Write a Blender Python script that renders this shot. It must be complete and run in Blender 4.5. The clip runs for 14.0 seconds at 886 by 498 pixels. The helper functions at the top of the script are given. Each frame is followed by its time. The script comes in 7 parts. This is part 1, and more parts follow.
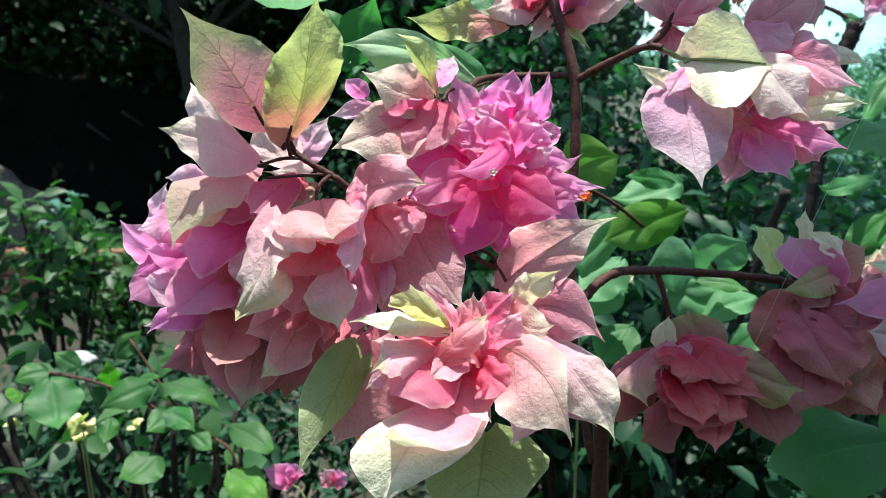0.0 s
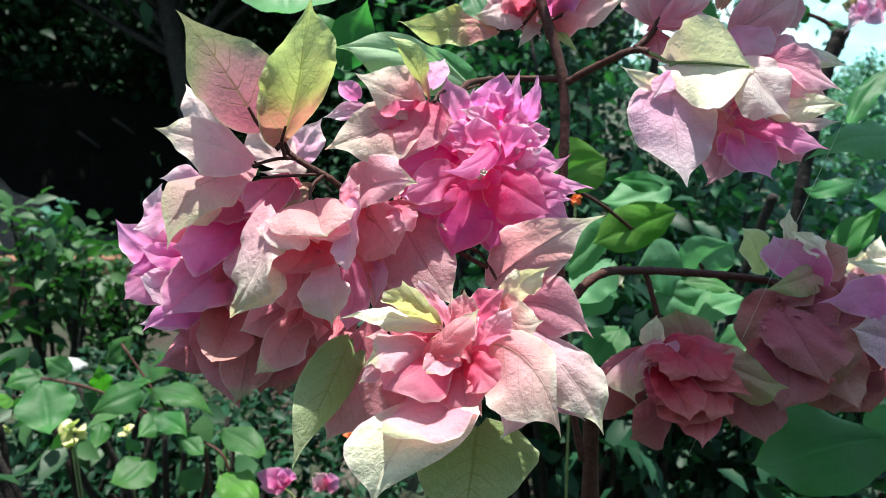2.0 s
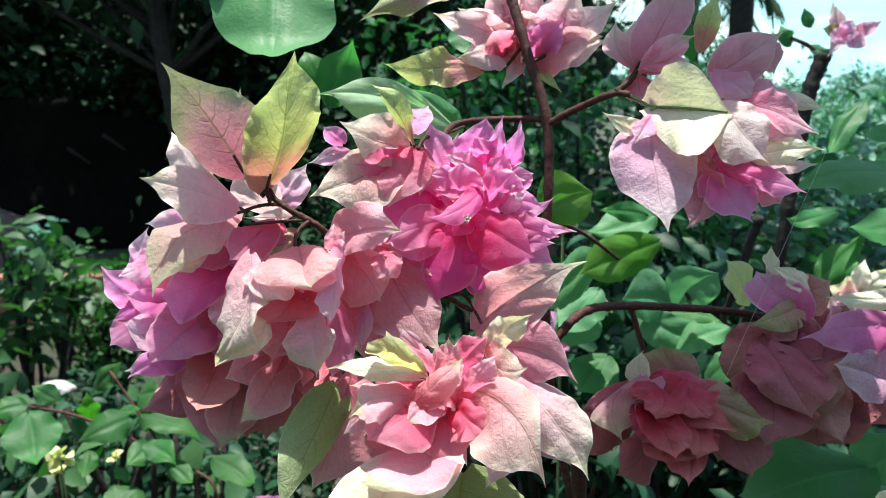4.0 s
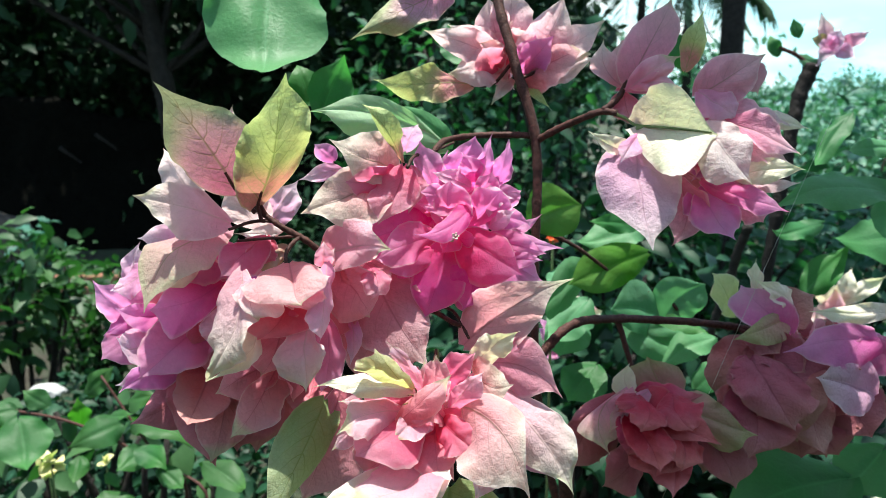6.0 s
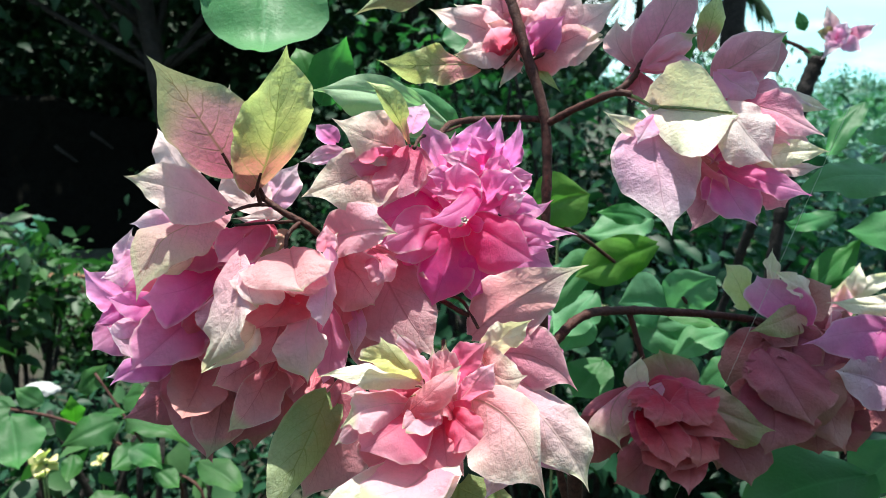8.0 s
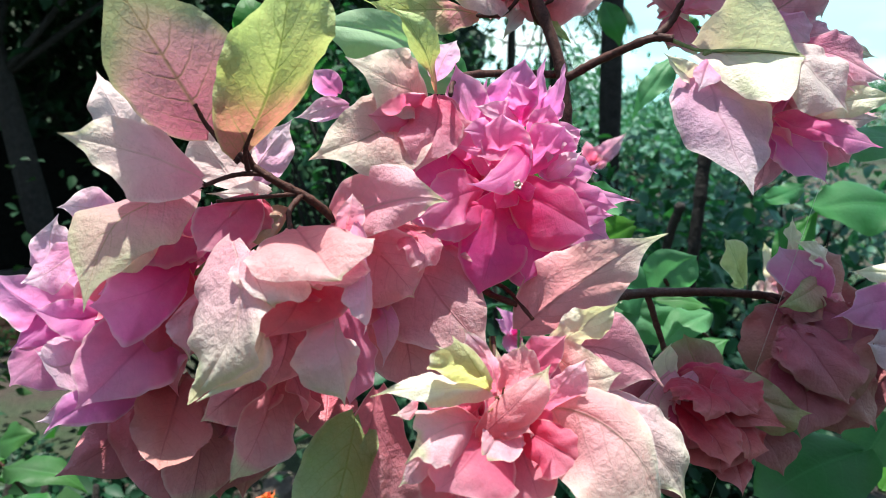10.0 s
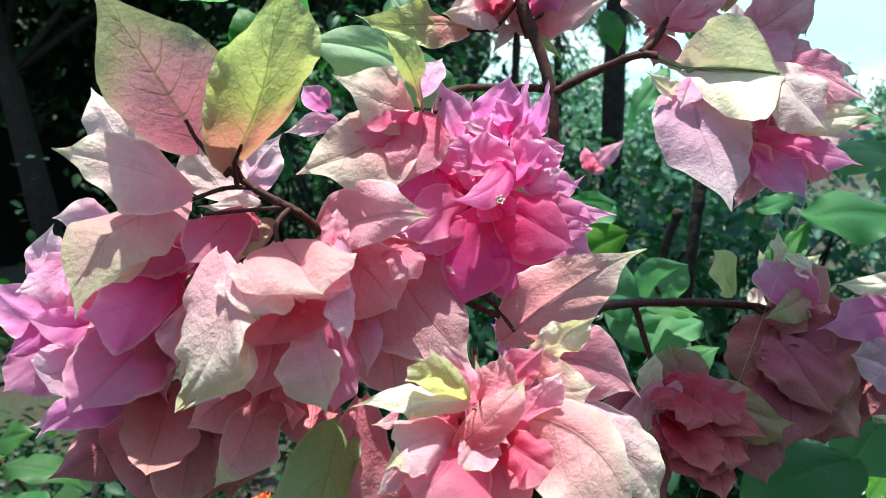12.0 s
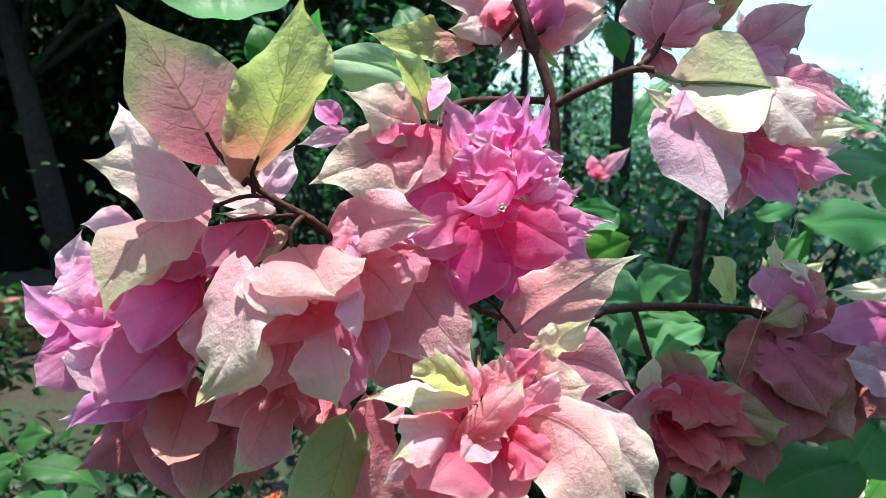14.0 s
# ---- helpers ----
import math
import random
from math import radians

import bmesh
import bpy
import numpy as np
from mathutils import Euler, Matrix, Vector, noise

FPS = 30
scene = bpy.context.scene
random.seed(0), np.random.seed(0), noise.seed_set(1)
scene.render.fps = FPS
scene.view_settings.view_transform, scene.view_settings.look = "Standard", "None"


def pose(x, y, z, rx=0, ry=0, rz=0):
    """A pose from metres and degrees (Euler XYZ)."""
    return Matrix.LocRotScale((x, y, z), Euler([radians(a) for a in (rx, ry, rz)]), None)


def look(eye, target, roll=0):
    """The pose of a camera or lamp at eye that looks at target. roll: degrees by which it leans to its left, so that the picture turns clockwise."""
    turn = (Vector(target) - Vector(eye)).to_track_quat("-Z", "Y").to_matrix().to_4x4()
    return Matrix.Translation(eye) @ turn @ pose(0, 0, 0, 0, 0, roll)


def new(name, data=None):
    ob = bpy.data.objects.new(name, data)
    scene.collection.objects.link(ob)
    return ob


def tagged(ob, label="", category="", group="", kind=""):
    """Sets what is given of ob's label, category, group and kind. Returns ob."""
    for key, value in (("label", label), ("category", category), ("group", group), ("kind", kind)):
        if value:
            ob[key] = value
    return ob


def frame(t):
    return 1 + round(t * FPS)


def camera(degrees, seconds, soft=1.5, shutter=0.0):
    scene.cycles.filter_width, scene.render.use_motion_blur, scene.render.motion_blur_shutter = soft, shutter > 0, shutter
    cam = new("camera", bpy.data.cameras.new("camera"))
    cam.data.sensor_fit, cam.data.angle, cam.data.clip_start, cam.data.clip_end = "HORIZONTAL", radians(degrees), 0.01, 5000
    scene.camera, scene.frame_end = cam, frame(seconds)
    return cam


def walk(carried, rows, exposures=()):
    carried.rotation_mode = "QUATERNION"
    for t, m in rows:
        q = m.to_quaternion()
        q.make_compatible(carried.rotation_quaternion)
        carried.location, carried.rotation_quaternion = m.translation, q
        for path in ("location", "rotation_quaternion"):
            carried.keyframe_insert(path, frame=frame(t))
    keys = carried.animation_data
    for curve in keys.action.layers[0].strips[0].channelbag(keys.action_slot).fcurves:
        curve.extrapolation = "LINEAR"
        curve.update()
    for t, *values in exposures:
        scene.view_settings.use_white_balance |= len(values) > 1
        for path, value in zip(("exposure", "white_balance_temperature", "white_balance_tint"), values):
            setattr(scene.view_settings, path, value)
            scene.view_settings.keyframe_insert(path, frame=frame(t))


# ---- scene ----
cam = camera(66.0, 14.0, soft=0.75)
cam.data.dof.use_dof, cam.data.dof.focus_distance, cam.data.dof.aperture_fstop = True, 0.28, 19.0
PATH = [
    (0, (-0.0116, -0.0105, 1.3168), (0.0666, 1.9300, 0.8391), -0.08),
    (0.5, (-0.0024, -0.0117, 1.3159), (0.0756, 1.9288, 0.8380), -0.18),
    (1, (-0.0031, -0.0242, 1.3111), (0.0788, 1.9192, 0.8460), -0.59),
    (1.5, (-0.0145, -0.0185, 1.3115), (0.0825, 1.9261, 0.8544), 0.18),
    (2, (-0.0117, -0.0170, 1.3141), (0.0904, 1.9276, 0.8581), -0.01),
    (2.5, (-0.0164, -0.0185, 1.3171), (0.0957, 1.9303, 0.8816), 0.04),
    (3, (-0.0163, -0.0117, 1.3209), (0.0984, 1.9376, 0.8882), 0.56),
    (3.2, (-0.0141, -0.0092, 1.3252), (0.1031, 1.9398, 0.8922), 0.35),
    (5.3, (-0.0064, -0.0305, 1.3331), (0.1224, 1.9261, 0.9395), -0.46),
    (5.5, (-0.0101, -0.0255, 1.3362), (0.1363, 1.9260, 0.9237), 0.29),
    (6, (-0.0063, -0.0193, 1.3373), (0.1392, 1.9311, 0.9191), 0.13),
    (6.5, (-0.0080, -0.0164, 1.3364), (0.1508, 1.9335, 0.9205), 0.24),
    (7, (-0.0113, -0.0186, 1.3340), (0.1507, 1.9296, 0.9119), 0.63),
    (7.5, (-0.0067, -0.0123, 1.3339), (0.1554, 1.9344, 0.9051), 0.45),
    (8, (-0.0103, -0.0058, 1.3277), (0.1445, 1.9439, 0.9101), 0.22),
    (8.2, (-0.0100, 0.0008, 1.3180), (0.1751, 1.9473, 0.8976), -0.25),
    (10.3, (-0.0662, 0.0654, 1.3041), (0.4557, 1.9539, 0.9028), 0.07),
    (10.5, (-0.0646, 0.0650, 1.3068), (0.4577, 1.9517, 0.8971), 0.44),
    (11, (-0.0537, 0.0568, 1.3048), (0.4607, 1.9484, 0.9084), 0.24),
    (11.5, (-0.0554, 0.0590, 1.3062), (0.4379, 1.9523, 0.8915), 0.01),
    (12, (-0.0575, 0.0564, 1.3098), (0.4329, 1.9531, 0.9074), 0.12),
    (12.5, (-0.0552, 0.0512, 1.3112), (0.4325, 1.9494, 0.9121), 0.05),
    (13, (-0.0528, 0.0523, 1.3153), (0.4365, 1.9503, 0.9177), 0.12),
    (13.5, (-0.0537, 0.0488, 1.3138), (0.4269, 1.9500, 0.9209), 0.18),
    (14, (-0.0592, 0.0428, 1.3122), (0.4057, 1.9497, 0.9280), 0.09),
]
walk(cam, [(t, look(eye, target, roll)) for t, eye, target, roll in PATH], [(0.0, 1.44, 6700, 10), (14.0, 1.44, 6700, 10)])

# ---- daylight: a high sun over the bush, thin cloud ----
SUN_UP, SUN_ROUND = radians(86), radians(-12)
world = bpy.data.worlds.new("sky")
scene.world = world
world.use_nodes = True
wn, wl = world.node_tree.nodes, world.node_tree.links
wn.clear()
sky = wn.new("ShaderNodeTexSky")
sky.sky_type, sky.sun_disc, sky.sun_elevation, sky.sun_rotation = "NISHITA", False, SUN_UP, SUN_ROUND
cloud_at = wn.new("ShaderNodeTexCoord")
cloud_map = wn.new("ShaderNodeMapping")
cloud_map.inputs["Scale"].default_value = (1, 1, 3)
cloud = wn.new("ShaderNodeTexNoise")
cloud.inputs["Scale"].default_value, cloud.inputs["Detail"].default_value = 2.4, 6
cloud_ramp = wn.new("ShaderNodeValToRGB")
cloud_ramp.color_ramp.elements[0].position, cloud_ramp.color_ramp.elements[1].position = 0.25, 0.45
cloud_split = wn.new("ShaderNodeSeparateXYZ")
cloud_low = wn.new("ShaderNodeMapRange")
for socket, value in zip(cloud_low.inputs[1:5], (0.10, 0.42, 1.0, 0.10)):
    socket.default_value = value
cloud_fade = wn.new("ShaderNodeMath")
cloud_fade.operation = "MULTIPLY"
cloud_mix = wn.new("ShaderNodeMixRGB")
cloud_tone = wn.new("ShaderNodeValToRGB")
cloud_tone.color_ramp.elements[0].position, cloud_tone.color_ramp.elements[0].color = 0.48, (0.40, 0.88, 0.97, 1)
cloud_tone.color_ramp.elements[1].position, cloud_tone.color_ramp.elements[1].color = 0.62, (0.95, 1.0, 1.0, 1)
cloud_gain = wn.new("ShaderNodeVectorMath")
cloud_gain.operation = "SCALE"
cloud_gain.inputs["Scale"].default_value = 6.0
wl.new(cloud.outputs["Fac"], cloud_tone.inputs[0])
wl.new(cloud_tone.outputs[0], cloud_gain.inputs[0])
wl.new(cloud_gain.outputs[0], cloud_mix.inputs[2])
backdrop = wn.new("ShaderNodeBackground")
backdrop.inputs["Strength"].default_value = 0.11
sky_out = wn.new("ShaderNodeOutputWorld")
wl.new(cloud_at.outputs["Generated"], cloud_map.inputs[0])
wl.new(cloud_map.outputs[0], cloud.inputs["Vector"])
wl.new(cloud.outputs["Fac"], cloud_ramp.inputs[0])
wl.new(cloud_at.outputs["Generated"], cloud_split.inputs[0])
wl.new(cloud_split.outputs["Z"], cloud_low.inputs[0])
wl.new(cloud_low.outputs[0], cloud_fade.inputs[0])
wl.new(cloud_ramp.outputs[0], cloud_fade.inputs[1])
wl.new(cloud_fade.outputs[0], cloud_mix.inputs[0])
wl.new(sky.outputs[0], cloud_mix.inputs[1])
wl.new(cloud_mix.outputs[0], backdrop.inputs["Color"])
wl.new(backdrop.outputs[0], sky_out.inputs[0])
sun = new("sun", bpy.data.lights.new("sun", "SUN"))
sun.data.energy, sun.data.angle, sun.data.color = 4.1, radians(0.5), (1.0, 0.975, 0.93)
to_sun = Vector((math.sin(SUN_ROUND) * math.cos(SUN_UP), math.cos(SUN_ROUND) * math.cos(SUN_UP), math.sin(SUN_UP)))
sun.matrix_world = look(to_sun * 20, (0, 0, 0))
# ---- materials ----


class Nodes:
    """A small helper to wire node trees."""

    def __init__(self, name):
        self.mat = bpy.data.materials.new(name)
        self.mat.use_nodes = True
        self.tree = self.mat.node_tree
        self.tree.nodes.clear()

    def add(self, kind, **inputs):
        node = self.tree.nodes.new(kind)
        for key, value in inputs.items():
            self.put(node.inputs[key.replace("_", " ")], value)
        return node

    def put(self, socket, value):
        if isinstance(value, bpy.types.NodeSocket):
            self.tree.links.new(value, socket)
        else:
            socket.default_value = value

    def math(self, op, a, b=0.5, c=0.5, clamp=False):
        node = self.tree.nodes.new("ShaderNodeMath")
        node.operation, node.use_clamp = op, clamp
        for socket, value in zip(node.inputs, (a, b, c)):
            self.put(socket, value)
        return node.outputs[0]

    def mix(self, fac, a, b, how="MIX"):
        node = self.tree.nodes.new("ShaderNodeMixRGB")
        node.blend_type = how
        for socket, value in zip(node.inputs, (fac, a, b)):
            self.put(socket, value)
        return node.outputs[0]

    def ramp(self, fac, stops):
        node = self.tree.nodes.new("ShaderNodeValToRGB")
        els = node.color_ramp.elements
        while len(els) < len(stops):
            els.new(0.5)
        for el, (at, col) in zip(els, stops):
            el.position, el.color = at, (*col, 1) if len(col) == 3 else col
        self.put(node.inputs[0], fac)
        return node.outputs[0]

    def noise(self, vector, scale, detail=4, rough=0.55):
        node = self.add("ShaderNodeTexNoise", Vector=vector, Scale=scale, Detail=detail, Roughness=rough)
        return node.outputs["Fac"]

    def out(self, shader):
        node = self.tree.nodes.new("ShaderNodeOutputMaterial")
        self.tree.links.new(shader, node.inputs[0])
        return self.mat


def cool(c):
    """Lends a petal tone the slight mauve cast of the bloom."""
    return (c[0], c[1] * 0.90, c[2] * 0.99) if c[0] > 1.25 * c[1] else c


def c4(c):
    return (*c, 1)


def blade_material(name, stops, vein, vein_amount, through_tint, thru=0.45, rough=0.5, crinkle=0.4, speck=(0.82, 0.72, 0.68), speck_amount=0.14, size=0.05, edge=0.15):
    """Thin plant tissue: colour runs from base to tip, with a midrib, side veins, a fine net and crinkles; light passes through."""
    n = Nodes(name)
    uv = n.add("ShaderNodeUVMap").outputs[0]
    place = n.add("ShaderNodeTexCoord").outputs["Object"]
    rnd = n.add("ShaderNodeObjectInfo").outputs["Random"]
    sep = n.add("ShaderNodeSeparateXYZ", Vector=uv)
    u, v = sep.outputs[0], n.math("ABSOLUTE", n.math("MULTIPLY_ADD", sep.outputs[1], 2.0, -1.0))
    seed = n.add("ShaderNodeVectorMath", )
    seed.operation = "ADD"
    n.put(seed.inputs[0], place)
    shift = n.add("ShaderNodeCombineXYZ", X=n.math("MULTIPLY", rnd, 7.0), Y=rnd, Z=n.math("MULTIPLY", rnd, 3.0))
    n.put(seed.inputs[1], shift.outputs[0])
    at = seed.outputs[0]
    blotch = n.noise(at, 1.1 / size, 3)
    fine = n.noise(at, 14 / size, 5, 0.65)
    along = n.math("ADD", u, n.math("MULTIPLY_ADD", blotch, 0.5, -0.25), clamp=True)
    along = n.math("ADD", along, n.math("MULTIPLY_ADD", rnd, 0.2, -0.1), clamp=True)
    along = n.math("ADD", along, n.math("MULTIPLY", n.math("POWER", v, 2.2), edge), clamp=True)
    col = n.ramp(along, stops)
    hue = n.add("ShaderNodeHueSaturation", Color=col, Hue=n.math("MULTIPLY_ADD", rnd, 0.03, 0.485), Saturation=n.math("MULTIPLY_ADD", blotch, 0.5, 0.75), Value=n.math("MULTIPLY_ADD", fine, 0.22, 0.89))
    col = hue.outputs[0]
    patch = n.math("MULTIPLY", n.ramp(n.noise(at, 5 / size, 6, 0.7), [(0.5, (0, 0, 0)), (0.72, (1, 1, 1))]), speck_amount)
    col = n.mix(patch, col, c4(speck))
    # side veins run forward from the midrib; a net lies between them
    side = n.math("FRACT", n.math("MULTIPLY", n.math("SUBTRACT", n.math("MULTIPLY_ADD", fine, 0.035, u), n.math("MULTIPLY", n.math("POWER", v, 1.25), 0.30)), 7.0))
    side = n.math("SUBTRACT", 1.0, n.math("MULTIPLY", n.math("ABSOLUTE", n.math("SUBTRACT", side, 0.5)), 13.0), clamp=True)
    side = n.math("MULTIPLY", side, n.math("SUBTRACT", 1.0, v))
    rib = n.math("SUBTRACT", 1.0, n.math("MULTIPLY", v, n.math("MULTIPLY_ADD", u, 28.0, 11.0)), clamp=True)
    net = n.add("ShaderNodeTexVoronoi", Vector=at, Scale=20 / size)
    net.feature = "DISTANCE_TO_EDGE"
    net = n.math("SUBTRACT", 1.0, n.math("MULTIPLY", net.outputs["Distance"], 9.0), clamp=True)
    veins = n.math("MAXIMUM", n.math("MULTIPLY", rib, 0.9), n.math("MAXIMUM", n.math("MULTIPLY", side, 0.95 if vein_amount > 0.8 else 0.5), n.math("MULTIPLY", net, 0.24 if vein_amount > 0.8 else 0.14)))
    col = n.mix(n.math("MULTIPLY", veins, vein_amount), col, c4(vein))
    rim = n.math("MULTIPLY", n.math("MULTIPLY_ADD", v, 9.0, -8.0, clamp=True), 0.62)
    col = n.mix(rim, col, c4(speck))
    height = n.math("ADD", n.math("MULTIPLY", veins, -0.32), n.math("ADD", n.math("MULTIPLY", fine, 0.45), n.math("ADD", n.math("MULTIPLY", n.noise(at, 24 / size, 3), 0.8), n.math("MULTIPLY", n.noise(at, 5.0 / size, 2), 1.5))))
    bump = n.add("ShaderNodeBump", Strength=crinkle, Distance=0.0022 * size / 0.05, Height=height)
    face = n.add("ShaderNodeBsdfPrincipled", Base_Color=col, Roughness=rough, Normal=bump.outputs[0])
    face.inputs["Specular IOR Level"].default_value = 0.3
    glow = n.mix(1.0, col, c4(through_tint), "MULTIPLY")
    back = n.add("ShaderNodeBsdfTranslucent", Color=glow, Normal=bump.outputs[0])
    both = n.add("ShaderNodeMixShader", Fac=thru)
    n.put(both.inputs[1], face.outputs[0])
    n.put(both.inputs[2], back.outputs[0])
    return n.out(both.outputs[0])


STYLES = {
    "greenpink": ((.60, .22, .32), (.56, .34, .37), (.36, .43, .23)),
    "yellow": ((.62, .30, .26), (.52, .56, .24), (.50, .62, .29)),
    "lime": ((.54, .58, .27), (.62, .66, .34), (.67, .70, .42)),
    "cream": ((.78, .60, .55), (.80, .74, .62), (.74, .76, .55)),
    "creamwhite": ((.68, .54, .48), (.62, .64, .46), (.69, .73, .57)),
    "ivory": ((.76, .66, .62), (.78, .73, .69), (.79, .77, .73)),
    "lav": ((.74, .17, .42), (.77, .28, .56), (.80, .44, .68)),
    "lavdeep": ((.76, .18, .36), (.78, .28, .48), (.81, .45, .63)),
    "lavpale": ((.78, .34, .54), (.81, .52, .68), (.83, .70, .78)),
    "magenta": ((.90, .065, .29), (.90, .125, .41), (.90, .30, .60)),
    "magpink": ((.82, .12, .35), (.84, .24, .51), (.85, .42, .67)),
    "salmon": ((.74, .11, .21), (.78, .20, .32), (.80, .41, .48)),
    # red bracts, darkened further for the shade they hang in
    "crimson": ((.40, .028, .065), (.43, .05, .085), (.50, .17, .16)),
    "dusty": ((.71, .21, .27), (.73, .32, .37), (.73, .45, .45)),
    "dustpale": ((.64, .25, .27), (.68, .38, .38), (.74, .62, .54)),
    "dustgreen": ((.48, .20, .17), (.42, .30, .19), (.34, .36, .17)),
    "palepink": ((.76, .24, .34), (.79, .42, .51), (.82, .64, .66)),
    "blush": ((.78, .42, .46), (.80, .60, .60), (.82, .77, .70)),
    "palepink2": ((.72, .30, .36), (.76, .42, .48), (.74, .56, .54)),
    "peach": ((.78, .19, .28), (.80, .38, .43), (.82, .61, .60)),
    "peachcream": ((.78, .20, .26), (.80, .46, .45), (.78, .72, .60)),
    "mauveolive": ((.74, .36, .44), (.70, .46, .47), (.60, .54, .42)),
    # peach with full sun put into its tones
    "peachlit": ((.80, .36, .36), (.80, .52, .48), (.79, .63, .55)),
    "lavwhite": ((.76, .42, .56), (.78, .58, .66), (.80, .74, .74)),
    "mauve": ((.74, .36, .44), (.72, .53, .53), (.70, .68, .56)),
    "green": ((.28, .36, .15), (.32, .42, .18), (.46, .54, .32)),
    # next two: pink and russet bracts with deep shade put into their tones
    "shaderusset": ((.44, .10, .13), (.47, .14, .16), (.45, .22, .20)),
    "shadepink": ((.35, .085, .105), (.38, .125, .13), (.38, .21, .16)),
}
BRACT = {}
EDGE = {"greenpink": 0.25, "yellow": 0.12, "mauve": 0.3, "mauveolive": 0.3, "palepink": 0.12, "peach": 0.12, "dustgreen": 0.3, "peachcream": 0.3}
DIM = {"yellow": 0.38, "greenpink": 0.3, "mauve": 0.5, "dustgreen": 0.35, "creamwhite": 0.4, "cream": 0.4, "magenta": 0.78, "magpink": 0.72, "lav": 0.68, "lavdeep": 0.68, "lavpale": 0.64, "salmon": 0.68, "peach": 0.66, "shaderusset": 0.2, "shadepink": 0.25, "crimson": 0.3}
THROUGH = {k: (1.0, 1.05, 0.75) for k in ("yellow", "lime", "green", "cream", "creamwhite")}
THROUGH |= {k: (1.0, 0.95, 1.0) for k in ("magenta", "magpink", "lav", "lavdeep", "lavpale")}
THROUGH |= {k: (1.0, 0.92, 0.88) for k in ("greenpink", "dustgreen", "mauve", "peachcream")}
SMOOTH = ("magenta", "magpink", "lav", "lavdeep", "salmon")
GREEN_TIPS, TIPPED = ("palepink", "blush", "peach", "mauve", "palepink2", "dusty", "dustpale", "peachlit", "mauveolive", "ivory"), (.60, .64, .42)
for style, tones in STYLES.items():
    low, mid, high = [cool(c) for c in tones]
    rib_tone = tuple(0.62 * a for a in low) if style not in ("mauve", "palepink", "lavpale", "creamwhite", "cream") else (0.58, 0.44, 0.36)
    if style in ("yellow", "lime", "green", "dustgreen", "mauveolive"):
        rib_tone = (.22, .31, .08)
    if style in ("greenpink", "peachcream", "palepink2"):
        rib_tone = (.22, .18, .08)
    BRACT[style] = blade_material("bract_" + style, [({"yellow": 0.26, "greenpink": 0.2}.get(style, 0.0), low), ({"greenpink": 0.52}.get(style, 0.45), mid), ({"yellow": 0.74, "greenpink": 0.80}.get(style, 0.90), high)] + ([(1.0, TIPPED)] if style in GREEN_TIPS else []), rib_tone, 0.9 if style in ("yellow", "green", "greenpink") else 0.3 if style in SMOOTH else 0.6, THROUGH.get(style, (1.0, 0.88, 0.90)), DIM.get(style, 0.6), crinkle=0.22 if style in SMOOTH else 0.44, speck=(0.82, 0.72, 0.68) if high[0] > 0.65 else high, edge=EDGE.get(style, 0.08))
LEAF_TONES = {
    "leaf": ((.034, .14, .045), (.044, .19, .058), (.062, .24, .062)),
    "leaf_blue": ((.09, .27, .13), (.11, .31, .15), (.13, .34, .16)),
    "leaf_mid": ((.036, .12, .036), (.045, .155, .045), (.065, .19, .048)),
    # leaf_pale and leaf_lit carry sunlight in their tones
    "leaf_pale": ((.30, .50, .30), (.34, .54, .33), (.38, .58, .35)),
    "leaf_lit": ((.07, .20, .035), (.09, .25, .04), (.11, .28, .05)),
}
for style, (low, mid, high) in LEAF_TONES.items():
    BRACT[style] = blade_material(style, [(0.0, low), (0.5, mid), (1.0, high)], tuple(min(0.6, 1.7 * a) for a in mid), 0.35, (0.85, 1.2, 0.7), 0.5, 0.5, 0.16, mid, 0.1, 0.06)


def bark_material(name, dark, pale, scale, rough=0.8):
    n = Nodes(name)
    at = n.add("ShaderNodeTexCoord").outputs["Object"]
    grain = n.noise(at, scale, 6, 0.65)
    spots = n.noise(at, scale * 4, 3)
    col = n.mix(n.math("MULTIPLY", n.ramp(spots, [(0.55, (0, 0, 0)), (0.7, (1, 1, 1))]), 0.4), n.ramp(grain, [(0.3, dark), (0.75, pale)]), c4(tuple(1.4 * a for a in pale)))
    bump = n.add("ShaderNodeBump", Strength=0.6, Distance=0.6 / scale, Height=grain)
    face = n.add("ShaderNodeBsdfPrincipled", Base_Color=col, Roughness=rough, Normal=bump.outputs[0])
    face.inputs["Specular IOR Level"].default_value = 0.15
    return n.out(face.outputs[0])


TWIG = bark_material("twig_bark", (.028, .013, .011), (.10, .046, .036), 400, 0.55)
BARK = bark_material("tree_bark", (.010, .009, .008), (.035, .032, .028), 30)
DRY = bark_material("dry_stamens", (.10, .05, .025), (.26, .15, .07), 300)
STALK = bark_material("green_stalk", (.12, .18, .06), (.24, .30, .13), 200, 0.6)


